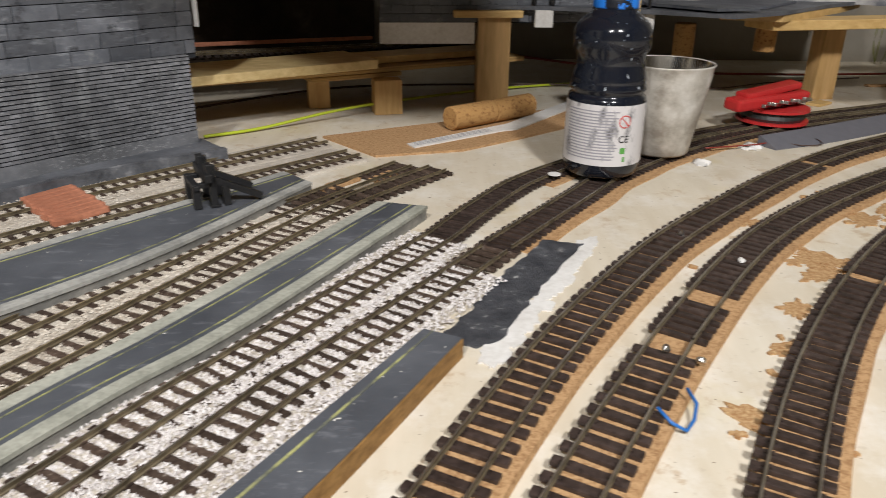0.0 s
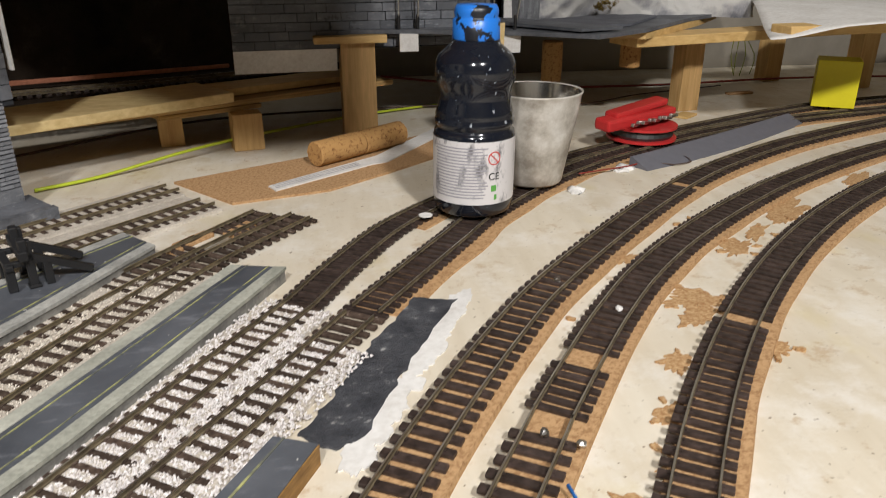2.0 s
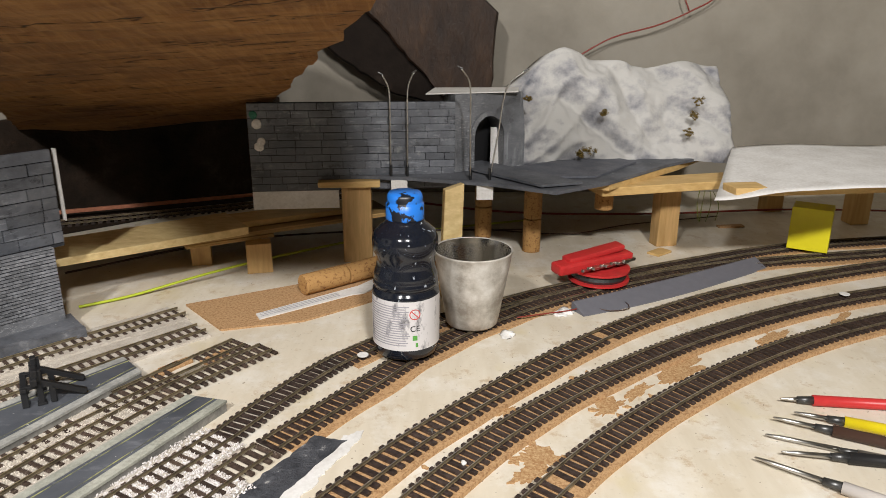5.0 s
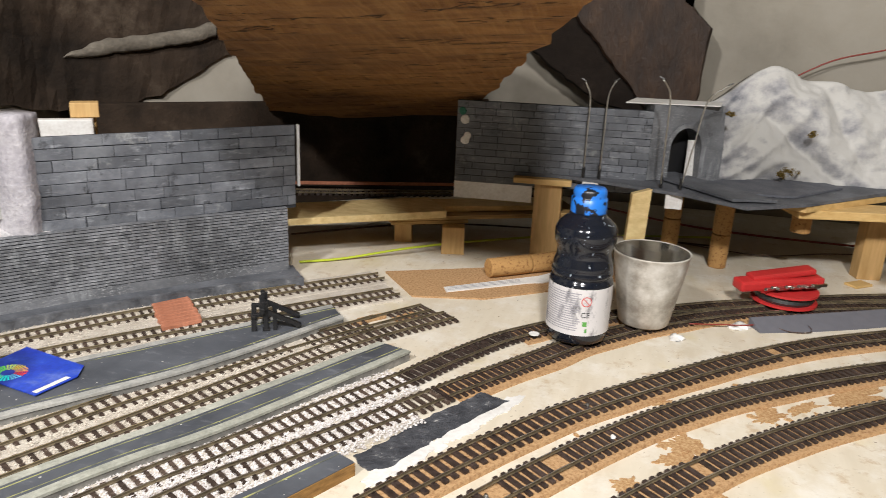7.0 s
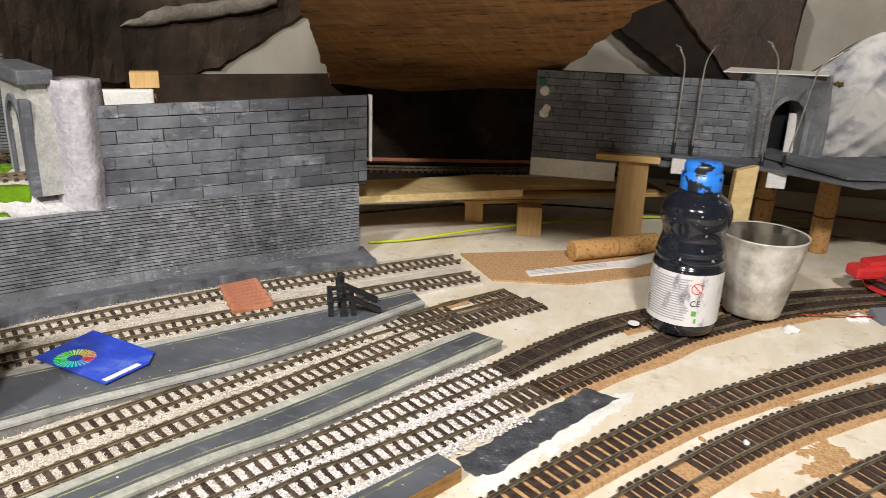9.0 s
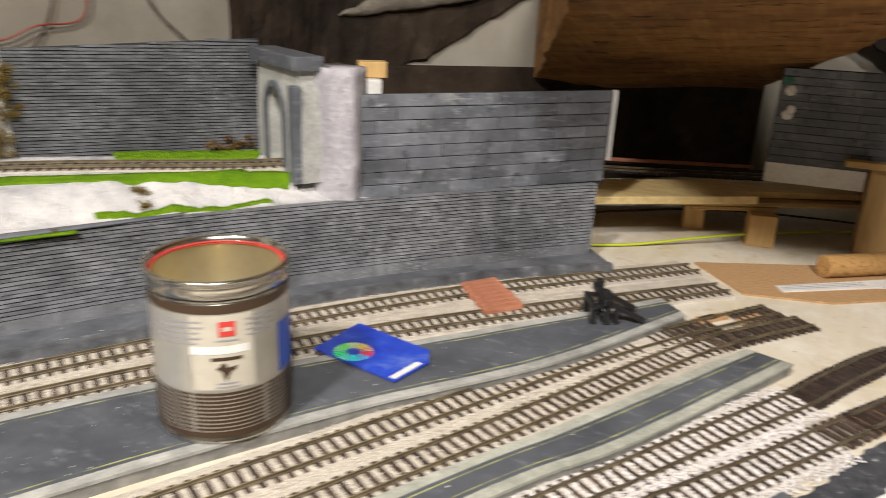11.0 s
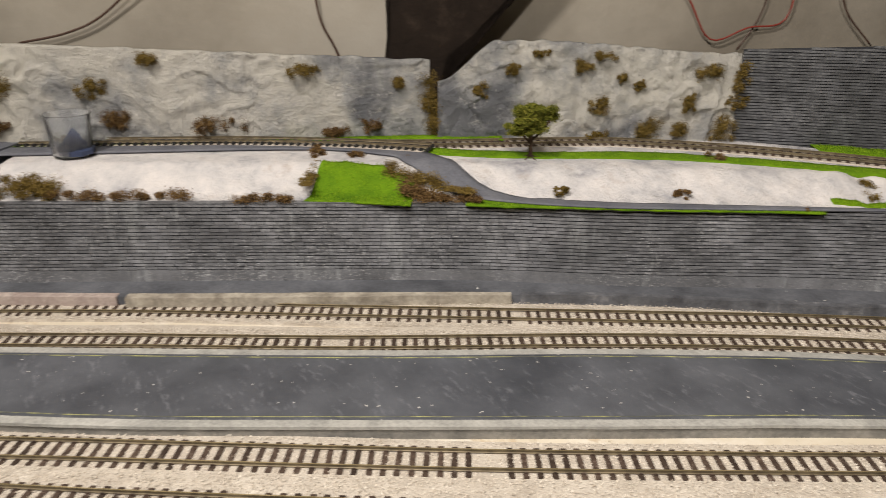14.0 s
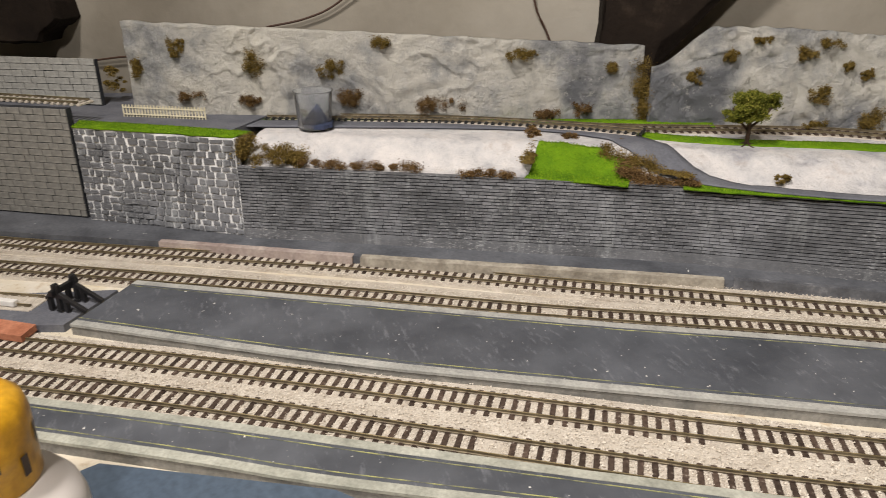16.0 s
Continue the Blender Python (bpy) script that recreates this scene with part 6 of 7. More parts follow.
curved_text("CE", 0.0075, 288, zb + 0.0305, 0.0310, BX, BY, M["ink"], la, "printed_mark")
bm = bmesh.new()
for i in range(28):
    a, b = 2 * math.pi * i / 28, 2 * math.pi * (i + 1) / 28
    q = []
    for ang, r in ((a, 0.0050), (b, 0.0050), (b, 0.0042), (a, 0.0042)):
        th = math.radians(288) + r * math.cos(ang) / 0.031
        q.append(bm.verts.new((BX + 0.0311 * math.cos(th), BY + 0.0311 * math.sin(th), zb + 0.0465 + r * math.sin(ang))))
    bm.faces.new(q)
q = []
for dx, dz in ((-0.0036, 0.0030), (-0.0030, 0.0036), (0.0036, -0.0030), (0.0030, -0.0036)):
    th = math.radians(288) + dx / 0.031
    q.append(bm.verts.new((BX + 0.0311 * math.cos(th), BY + 0.0311 * math.sin(th), zb + 0.0465 + dz)))
bm.faces.new(q)
part("warning_ring", bm, M["red_ink"], la, "red ring with a bar")
part("printed_mark", wrap(284, 292, zb + 0.0215, zb + 0.0262, 0.0310, BX, BY, 6), M["green_ink"], la, "dark green round mark")
part("printed_mark", wrap(289, 293, zb + 0.0150, zb + 0.0190, 0.0310, BX, BY, 6), M["green_ink"], la, "small green mark")

k = Nodes("smudged_tin", 0.5, 0.25)
M["smudged"] = k.colour(k.ramp(k.noise(40, 7, 0.65), (0.36, (0.30, 0.27, 0.23)), (0.52, (0.52, 0.49, 0.44)), (0.68, (0.70, 0.68, 0.64)))).bump(k.noise(200, 5), 0.3, 0.0005).m
M["bright_tin"] = plain("bright_tin", (0.62, 0.60, 0.56), 0.18, 1.0)
mc = thing("metal_cup", (0.203, 0.664, 0.0062), "tapered metal cup crusted with dried plaster", "metal cup")
part("cup_wall", lathe([(0, 0.0), (0.0245, 0.0), (0.0262, 0.002), (0.0375, 0.068), (0.0380, 0.075), (0.0392, 0.0765), (0.0392, 0.0778), (0.0378, 0.0778), (0.0368, 0.072), (0.0258, 0.004), (0, 0.004)], (0.203, 0.664, 0.0062), 56), M["smudged"], mc, "grey metal wall with plaster splashes", True)
part("inner_rim", lathe([(0.0270, 0.024), (0.0357, 0.070), (0.0374, 0.0772)], (0.203, 0.664, 0.0062), 56), M["bright_tin"], mc, "shiny bare metal band inside", True)
part("plaster_fill", lathe([(0, 0.022), (0.024, 0.022), (0.0285, 0.026), (0.0288, 0.024), (0.02, 0.018), (0, 0.018)], (0.203, 0.664, 0.0062), 40), M["plaster"], mc, "dried white plaster inside", True)

# coffee tin
TX, TY, TZ = -0.315, 0.233, 0.0104
k = Nodes("tin_body", 0.33, 0.6)
M["tin"] = k.colour(k.ramp(k.noise(12, 4), (0.35, (0.42, 0.40, 0.35)), (0.65, (0.62, 0.60, 0.55)))).m
M["tin_brown"] = plain("dark_brown_print", (0.055, 0.032, 0.018), 0.4)
M["tin_cream"] = plain("cream_print", (0.50, 0.46, 0.38), 0.45)
M["tin_red"] = plain("red_seal", (0.58, 0.05, 0.045), 0.4)
M["gold"] = plain("gold_lacquer", (0.66, 0.58, 0.38), 0.32, 0.85)
tn = thing("coffee_tin", (TX, TY, TZ), "open empty metal coffee tin with printed label", "tin can")
R = 0.0402
TALL = 0.828
part("tin_wall", lathe([(r_, h_ * TALL) for r_, h_ in [(0, 0), (R - 0.001, 0), (R + 0.0012, 0.0005), (R + 0.0012, 0.0030), (R, 0.0042), (R, 0.106), (R - 0.0006, 0.1065), (R - 0.0006, 0.109), (R + 0.0006, 0.110), (R + 0.0016, 0.114), (R + 0.0006, 0.118), (R + 0.0004, 0.1195), (R + 0.0022, 0.1205), (R + 0.0022, 0.123), (R + 0.0006, 0.1235), (R - 0.0012, 0.1225), (R - 0.0016, 0.118)]], (TX, TY, TZ), 72), M["bright_tin"], tn, "bare metal tin with rolled rims", True)
part("inside", lathe([(r_, h_ * TALL) for r_, h_ in [(R - 0.0016, 0.118), (R - 0.0016, 0.002), (0, 0.002)]], (TX, TY, TZ), 72), M["gold"], tn, "gold lacquered inside", True)
part("seal_ring", lathe([(r_, h_ * TALL) for r_, h_ in [(R - 0.0030, 0.1188), (R - 0.0014, 0.1194), (R - 0.0016, 0.1178), (R - 0.0030, 0.1174)]], (TX, TY, TZ), 72), M["tin_red"], tn, "red seal ring inside the rim", True)
lb = part("label", lathe([(r_, h_ * TALL) for r_, h_ in [(R + 0.0003, 0.0085), (R + 0.0003, 0.102)]], (TX, TY, TZ), 72), M["tin"], tn, "silver grey printed sleeve", True)
part("dark_band", lathe([(r_, h_ * TALL) for r_, h_ in [(R + 0.0005, 0.100), (R + 0.0005, 0.1065)]], (TX, TY, TZ), 72), M["tin_brown"], tn, "dark brown top band", True)
part("dark_band", lathe([(r_, h_ * TALL) for r_, h_ in [(R + 0.0005, 0.0045), (R + 0.0005, 0.0095)]], (TX, TY, TZ), 72), M["tin_brown"], tn, "dark brown foot band", True)
F = 313   # the side that faces along the platform
for a0, a1 in ((F - 160, F - 26), (F - 24.5, F + 34), (F + 36, F + 150)):
    for i in range(10):
        z = TZ + TALL * (0.0105 + i * 0.0031)
        part("print_line", wrap(a0, a1, z, z + 0.0017, R + 0.0006, TX, TY, 40), M["tin_brown"], lb)
part("cream_panel", wrap(F - 23, F + 26, TZ + TALL * 0.043, TZ + TALL * 0.099, R + 0.0005, TX, TY, 30), M["tin_cream"], lb, "cream front panel")
bm = wrap(F - 1, F + 12, TZ + TALL * 0.0835, TZ + TALL * 0.0945, R + 0.0009, TX, TY, 8)
part("brand_patch", bm, M["tin_red"], lb, "small red square")
part("brand_mark", wrap(F + 2, F + 9, TZ + TALL * 0.0875, TZ + TALL * 0.0905, R + 0.0011, TX, TY, 6), M["tin_cream"], lb, "pale mark")
part("white_band", wrap(F - 24, F + 22, TZ + TALL * 0.0705, TZ + TALL * 0.0765, R + 0.0008, TX, TY, 30), M["white_card"], lb, "pale band")
part("print_line", wrap(F - 8, F + 16, TZ + TALL * 0.0655, TZ + TALL * 0.0680, R + 0.0009, TX, TY, 16), M["tin_brown"], lb)
for a0, a1, z in ((F - 80, F - 14, 0.094), (F - 82, F - 12, 0.090), (F - 78, F - 16, 0.086), (F - 80, F - 14, 0.082), (F - 76, F - 18, 0.078), (F + 20, F + 46, 0.094), (F + 20, F + 44, 0.090), (F + 20, F + 46, 0.086), (F + 20, F + 42, 0.082), (F - 6, F + 14, 0.0445), (F - 4, F + 12, 0.0475), (F - 4, F + 14, 0.0800)):
    part("print_line", wrap(a0, a1, TZ + TALL * z, TZ + TALL * z + 0.0009, R + 0.0009, TX, TY, 20), M["print"], lb)
bm = bmesh.new()
shape = ((-0.0085, 0.0035), (-0.0055, 0.0055), (-0.0035, 0.0085), (-0.0008, 0.0075), (0.0005, 0.0040), (0.0050, 0.0050), (0.0080, 0.0058), (0.0062, 0.0020), (0.0035, 0.0012), (0.0010, -0.0030), (-0.0008, -0.0085), (-0.0030, -0.0040), (-0.0042, 0.0005))
q = []
for dx, dz in shape:
    dx, dz = dx * 0.72, dz * 0.72
    th = math.radians(F + 4) + dx / R
    q.append(bm.verts.new((TX + (R + 0.0010) * math.cos(th), TY + (R + 0.0010) * math.sin(th), TZ + TALL * 0.0565 + dz)))
bm.faces.new(q)
part("printed_map", bm, M["tin_brown"], lb, "small dark country outline")
part("blue_panel", wrap(F + 52, F + 100, TZ + TALL * 0.043, TZ + TALL * 0.082, R + 0.0007, TX, TY, 20), plain("blue_print", (0.04, 0.09, 0.42), 0.4), lb, "blue side panel")

# glossy blue card with a colour wheel
cd = thing("printed_card", (-0.265, 0.333, 0.0112), "glossy blue printed card with a rainbow wheel", "printed card")
ca = [(-0.311, 0.377), (-0.241, 0.366), (-0.232, 0.349), (-0.239, 0.313), (-0.315, 0.323)]
part("card", plate(ca, 0.0113, 0.0008), blotchy("blue_card", ((0.35, (0.010, 0.030, 0.40)), (0.60, (0.020, 0.065, 0.50)), (0.72, (0.10, 0.16, 0.55))), 40, 260, 0.28, bump=0.1, spec=0.5), cd)
cx, cy, cz = -0.287, 0.334, 0.01225
for i in range(30):
    a0, a1 = math.radians(i * 12), math.radians(i * 12 + 8)
    hue = (i / 30 * 0.62 + (0.02 if i < 15 else 0.0)) % 1.0
    col = colorsys.hsv_to_rgb(hue, 0.55 if i % 2 else 0.8, 0.95)
    key = "ray_%d" % (i // 3)
    if key not in M:
        M[key] = plain("wheel_colour", tuple(c_ ** 2.2 for c_ in col), 0.35)
    bm = bmesh.new()
    bm.faces.new([bm.verts.new((cx + r * math.cos(a), cy + r * 0.95 * math.sin(a), cz)) for r, a in ((0.0055, a0), (0.0055, a1), (0.0150, a1), (0.0150, a0))])
    part("wheel_ray", bm, M[key], cd)
bm = bmesh.new()
bm.faces.new([bm.verts.new((x, y, 0.01225)) for x, y in ((-0.2400, 0.3455), (-0.2350, 0.3450), (-0.2405, 0.3155), (-0.2455, 0.3162))])
part("white_strip", bm, M["white_card"], cd, "white printed strip")

# red plank crossing between the two main lines
cr_ = thing("plank_crossing", (-0.245, 0.495, 0.004), "terracotta plank level crossing over the main line", "level crossing")
plank_mesh = mesh_of(box(0.0375, 0.0080, 0.0046, None, 0.0008, jitter=0.0005), "plank")
plank_mesh.materials.append(M["terracotta"])
for i in range(8):
    o = -0.0285 + i * 0.0082
    slip = random.uniform(-0.0018, 0.0018)
    piece("plank", plank_mesh, pose(-0.2505 + 0.715 * o + 0.56 * slip, 0.5024 - 0.70 * o + 0.83 * slip, 0.0024 + random.uniform(0, 0.0007), 0, 0, 55 + random.uniform(-1.5, 1.5)), cr_)


def buffer_stop(m, label, s=1.0):
    """A timber buffer stop: two frames of post and raking strut, sleepers and a beam."""
    bs = thing("buffer_stop", m.translation, label, "buffer stop")
    mat = M["black_plastic"]
    sc = Matrix.Diagonal((s, s, s, 1))
    for y in (-0.011, 0.011):
        part("upright", box(0.004, 0.004, 0.026, m @ sc @ Matrix.Translation((0, y, 0)), 0.0005), mat, bs)
        part("rear_post", box(0.0045, 0.0045, 0.015, m @ sc @ Matrix.Translation((-0.010, y, 0)), 0.0005), mat, bs)
        part("strut", box(0.033, 0.0040, 0.0038, m @ sc @ pose(0.013, y, 0.0085, 0, 27, 0), 0.0005), mat, bs)
        part("side_beam", box(0.016, 0.0030, 0.0030, m @ sc @ Matrix.Translation((-0.004, y, 0.0125)), 0.0005), mat, bs)
        part("middle_post", box(0.004, 0.004, 0.0125, m @ sc @ Matrix.Translation((0.0075, y, 0)), 0.0005), mat, bs)
        part("foot", box(0.006, 0.006, 0.0016, m @ sc @ Matrix.Translation((0.0, y, 0)), 0.0004), mat, bs)
        part("buffer_pad", box(0.004, 0.006, 0.006, m @ sc @ Matrix.Translation((-0.002, y, 0.021)), 0.0008), mat, bs)
    part("cross_beam", box(0.0045, 0.034, 0.005, m @ sc @ Matrix.Translation((-0.003, 0, 0.0165)), 0.0006), mat, bs)
    part("cross_beam", box(0.004, 0.030, 0.003, m @ sc @ Matrix.Translation((-0.010, 0, 0.012)), 0.0006), mat, bs)


buffer_stop(pose(-0.147, 0.500, 0.0103, 0, 0, 30), "black plastic buffer stop standing loose on the platform", 1.12)
buffer_stop(pose(-0.722, -0.535, 0.0080, 0, 0, 58), "black buffer stop at the end of the short siding", 0.9)

# the low ground and siding beyond the wide platform's end
solo("platform_slope", plate([(-0.80, -0.76), (-0.745, -0.50), (-0.688, -0.535), (-0.755, -0.76)], 0.0, 0.0068), M["tarmac"], "dark low ground at the platform's end", "model ground")
track([(-0.80, -0.70), (-0.735, -0.56)], 0.0058, "short pale siding behind the buffer stop", "ballast", "rail_brass", 0.0085, 0.026)
ribbon("ballast_bed", [(-0.81, -0.72), (-0.735, -0.56)], 0.032, 0.003, 0.0076, "ballast", "pale ballast of the short siding", "ballast")
solo("crossing_plate", plate([(-0.755, -0.66), (-0.690, -0.555), (-0.672, -0.562), (-0.735, -0.67)], 0.004, 0.0055), M["terracotta"], "terracotta planked crossing plate beside the siding", "crossing plate")
solo("foam_strip", box(0.05, 0.006, 0.005, pose(-0.745, -0.60, 0.0085, 0, 0, 60), 0.0008), M["white_card"], "white foam strip on the platform end", "foam strip")

# glue bottle and a blue folder in the foreground
M["glue_cap"] = blotchy("amber_cap", ((0.3, (0.32, 0.14, 0.005)), (0.7, (0.62, 0.34, 0.02))), 25, 200, 0.3)
GX, GY = -0.391, -0.501
gl = thing("glue_bottle", (GX, GY, 0.0198), "white glue bottle with a large amber cap", "glue bottle")
k = Nodes("milky_plastic", 0.35)
M["milky"] = k.colour(k.ramp(k.noise(9, 3), (0.3, (0.56, 0.52, 0.48)), (0.7, (0.66, 0.62, 0.60)))).m
part("bottle_body", lathe([(0, 0), (0.036, 0), (0.038, 0.003), (0.038, 0.042), (0.036, 0.050), (0.031, 0.057), (0.0245, 0.062), (0.023, 0.064), (0, 0.064)], (GX, GY, 0.0198), 44), M["milky"], gl, "milky white body", True)
part("screw_cap", lathe([(0, 0.0645), (0.0235, 0.0645), (0.0238, 0.094), (0.0225, 0.100), (0.018, 0.1045), (0.010, 0.1065), (0, 0.107)], (GX, GY, 0.0198), 44), M["glue_cap"], gl, "amber cap with dark slanting marks", True)
for i in range(12):
    a = i * 30
    part("cap_mark", wrap(a, a + 9, 0.0905 + 0.008 * (i % 2), 0.100 + 0.008 * (i % 2), 0.0240, GX, GY, 4), M["tin_brown"], gl)
solo("blue_folder", plate([(-0.478, -0.478), (-0.44, -0.57), (-0.33, -0.55), (-0.27, -0.40), (-0.395, -0.330), (-0.418, -0.352)], 0.0085, 0.011), blotchy("slate_blue", ((0.3, (0.06, 0.085, 0.12)), (0.7, (0.085, 0.115, 0.155))), 8, 200, 0.45, bump=0.1), "slate blue folder lying over the tracks", "folder")

# grey painted patch, white dabs, residue of pulled up cork
bm = bmesh.new()
outline = [(0.078, 0.462), (0.102, 0.455), (0.070, 0.395), (0.040, 0.330), (0.030, 0.326), (0.014, 0.338), (0.028, 0.362), (0.045, 0.400)]
fine = []
for i in range(len(outline)):
    a, b = Vector(outline[i]), Vector(outline[(i + 1) % len(outline)])
    for j in range(14):
        p = a.lerp(b, j / 14)
        fine.append((p.x + 0.0026 * noise.noise(Vector((p.x * 120, p.y * 120, 0))) + 0.001 * noise.noise(Vector((p.x * 600, p.y * 600, 2))), p.y + 0.0026 * noise.noise(Vector((p.x * 120, p.y * 120, 4))) + 0.001 * noise.noise(Vector((p.x * 600, p.y * 600, 7)))))
plate(fine, 0.0, 0.0012, bm)
k = Nodes("rough_road_patch", 0.75, spec=0.35)
c = k.ramp(k.noise(60, 8, 0.7), (0.32, (0.030, 0.032, 0.040)), (0.56, (0.080, 0.083, 0.095)), (0.72, (0.17, 0.175, 0.19)))
c = k.mix(k.ramp(k.noise(120, 8, 0.75), (0.60, 0.0), (0.68, 0.7)), c, (0.55, 0.54, 0.52))
M["road_patch"] = k.colour(c).bump(k.noise(220, 8, 0.75), 1.0, 0.003).m
tagged(part("paint_patch", bm, M["road_patch"], None), "rough dark grey road patch on the bare board", "paint patch", kind="structure")


def splash(cx, cy, r, z, mat, label, seed, stretch=(1, 1), turn=0.0, category="stain", name="stain", rough=0.55):
    pts = []
    ca_, sa_ = math.cos(turn), math.sin(turn)
    for i in range(48):
        a = 2 * math.pi * i / 48
        q = r * (1 + rough * noise.noise(Vector((math.cos(a) * 1.6, math.sin(a) * 1.6, seed))) + rough * 0.6 * noise.noise(Vector((math.cos(a) * 5, math.sin(a) * 5, seed))))
        x, y = q * math.cos(a) * stretch[0], q * math.sin(a) * stretch[1]
        pts.append((cx + x * ca_ - y * sa_, cy + x * sa_ + y * ca_))
    return tagged(part(name, plate(pts, 0.0, z), M[mat], None), label, category, kind="structure")


for i in range(9):
    u = i / 8
    p = Vector((0.106, 0.456)).lerp(Vector((0.040, 0.322)), u)
    splash(p.x, p.y, 0.007, 0.0006 + 0.00003 * i, "white_card", "white plaster smear along the patch", i * 3.1, (1, 1.7), math.radians(-26))
for i, (x, y, r, st) in enumerate(((0.245, 0.437, 0.013, (1, 1.5)), (0.235, 0.418, 0.010, (1.3, 0.8)), (0.205, 0.372, 0.007, (1.2, 1)), (0.183, 0.330, 0.008, (1.3, 0.8)), (0.172, 0.296, 0.010, (1, 1.2)), (0.152, 0.262, 0.013, (1, 1.5)), (0.310, 0.508, 0.010, (1.8, 0.8)), (0.340, 0.535, 0.009, (1.8, 0.7)), (0.390, 0.575, 0.014, (2.0, 0.8)), (0.500, 0.640, 0.012, (2.2, 0.6)), (0.590, 0.690, 0.010, (2.2, 0.6)), (0.300, 0.555, 0.008, (1.6, 0.6)), (0.225, 0.500, 0.007, (1.5, 0.7)), (0.155, 0.430, 0.007, (1.4, 0.6)), (0.260, 0.378, 0.008, (1, 1)), (0.222, 0.258, 0.006, (1, 1)))):
    splash(x, y, r, 0.0005 + 0.00002 * i, "residue", "torn brown cork residue glued to the board", i * 1.7 + 30, st, 0.8, rough=0.85)
    for j in range(4):   # crumbs torn off round it
        a = i * 2.1 + j * 1.7
        splash(x + 1.5 * r * math.cos(a), y + 1.5 * r * math.sin(a), r * 0.22, 0.0009 + 0.00002 * (4 * i + j), "residue", "torn brown cork residue glued to the board", i * 3.3 + j + 70, (1.4, 0.8), a, rough=0.8)
for x, y, r, z0 in ((0.101, 0.586, 0.0052, 0.0064), (0.620, 0.741, 0.0055, 0.0087), (0.66, 0.93, 0.005, 0.0064)):
    solo("white_disc", lathe([(0, 0), (r, 0), (r, 0.0006), (0, 0.0006)], (x, y, z0), 24), M["white_card"], "small white plastic disc lying on the rails", "plastic disc")
for x, y, z0 in ((0.190, 0.421, 0.0057), (0.13, 0.307, 0.0075), (0.117, 0.316, 0.0075), (0.166, 0.462, 0.0062)):
    bm = lathe([(0, 0), (0.002, 0), (0.0022, 0.0012), (0.001, 0.0022), (0, 0.0023)], (x, y, z0), 8)
    for v in bm.verts:
        v.co += noise.noise_vector(v.co * 500) * 0.0008
    solo("paint_fleck", bm, M["white_card"] if x > 0.18 else M["steel"], "tiny pale fleck stuck on a sleeper", "fleck")

# cork sheet, printed paper strip
solo("cork_sheet", plate([(-0.105, 0.712), (-0.048, 0.648), (0.030, 0.672), (0.085, 0.718), (0.175, 0.800), (0.165, 0.87), (0.075, 0.815), (0.0, 0.772)], 0.0, 0.0022), M["cork"], "flat brown cork sheet lying on the board", "cork sheet")
pp = thing("paper_strip", (0.02, 0.715, 0.0022), "white printed paper strip lying on cork", "paper strip")
part("strip", plate([(-0.022, 0.685), (-0.015, 0.672), (0.070, 0.740), (0.085, 0.747), (0.165, 0.865), (0.155, 0.885), (0.075, 0.768), (0.062, 0.757)], 0.0022, 0.0012), M["white_card"], pp)
for i in range(3):
    bm = bmesh.new()
    o = 0.003 + i * 0.004
    bm.faces.new([bm.verts.new(v_) for v_ in ((-0.016 - 0.4 * o + 0.002, 0.676 + 0.9 * o, 0.0036), (-0.0155 - 0.4 * o + 0.002, 0.6752 + 0.9 * o, 0.0036), (0.060 - 0.4 * o, 0.7345 + 0.9 * o, 0.0036), (0.0595 - 0.4 * o, 0.7355 + 0.9 * o, 0.0036))])
    part("print_line", bm, M["print"], pp)
for i, (x, y, t_) in enumerate(((-0.083, 0.552, 60), (-0.078, 0.560, 52), (-0.047, 0.578, 58))):
    solo("cork_strip", box(0.03, 0.010, 0.003, pose(x + 0.012, y + 0.012, 0.0, 0, 0, t_), 0.0006), M["cork"], "short cork scrap between sleepers", "cork scrap")

# coil of red wire with a folding tool
M["red_plastic"] = plain("red_plastic", (0.50, 0.03, 0.03), 0.35)
tl = thing("hex_key_set", (0.352, 0.780, 0.0215), "red folding hex key set with steel keys", "hex key set")
mt = pose(0.352, 0.780, 0.0215, 4, -1, 28)
part("handle_half", box(0.106, 0.020, 0.012, mt @ Matrix.Translation((0, 0.010, 0.0)), 0.003), M["red_plastic"], tl, "red plastic handle")
part("handle_half", box(0.080, 0.017, 0.007, mt @ pose(0.004, 0.014, 0.0115, 0, -4, 0), 0.0025), M["red_plastic"], tl)
for i in range(8):
    part("hex_key", box(0.030 + 0.003 * (i % 3), 0.0035, 0.0035, mt @ pose(i * 0.0085 - 0.018, -0.005, 0.003 + 0.0015 * (i % 2), 0, 12, 24), 0.0006), M["steel"], tl, "steel hex key")
sp = thing("wire_spool", (0.356, 0.792, 0.006), "flat red plastic spool of dark wire", "wire spool")
for z0 in (0.0065, 0.0190):
    part("flange", lathe([(0, 0), (0.036, 0), (0.036, 0.0025), (0, 0.0025)], (0.356, 0.792, z0), 36), M["red_plastic"], sp, "red plastic disc")
part("winding", lathe([(0, 0.009), (0.031, 0.009), (0.0325, 0.012), (0.031, 0.0190), (0, 0.0190)], (0.356, 0.792, 0.0), 36), M["dark_steel"], sp, "dark wound wire")

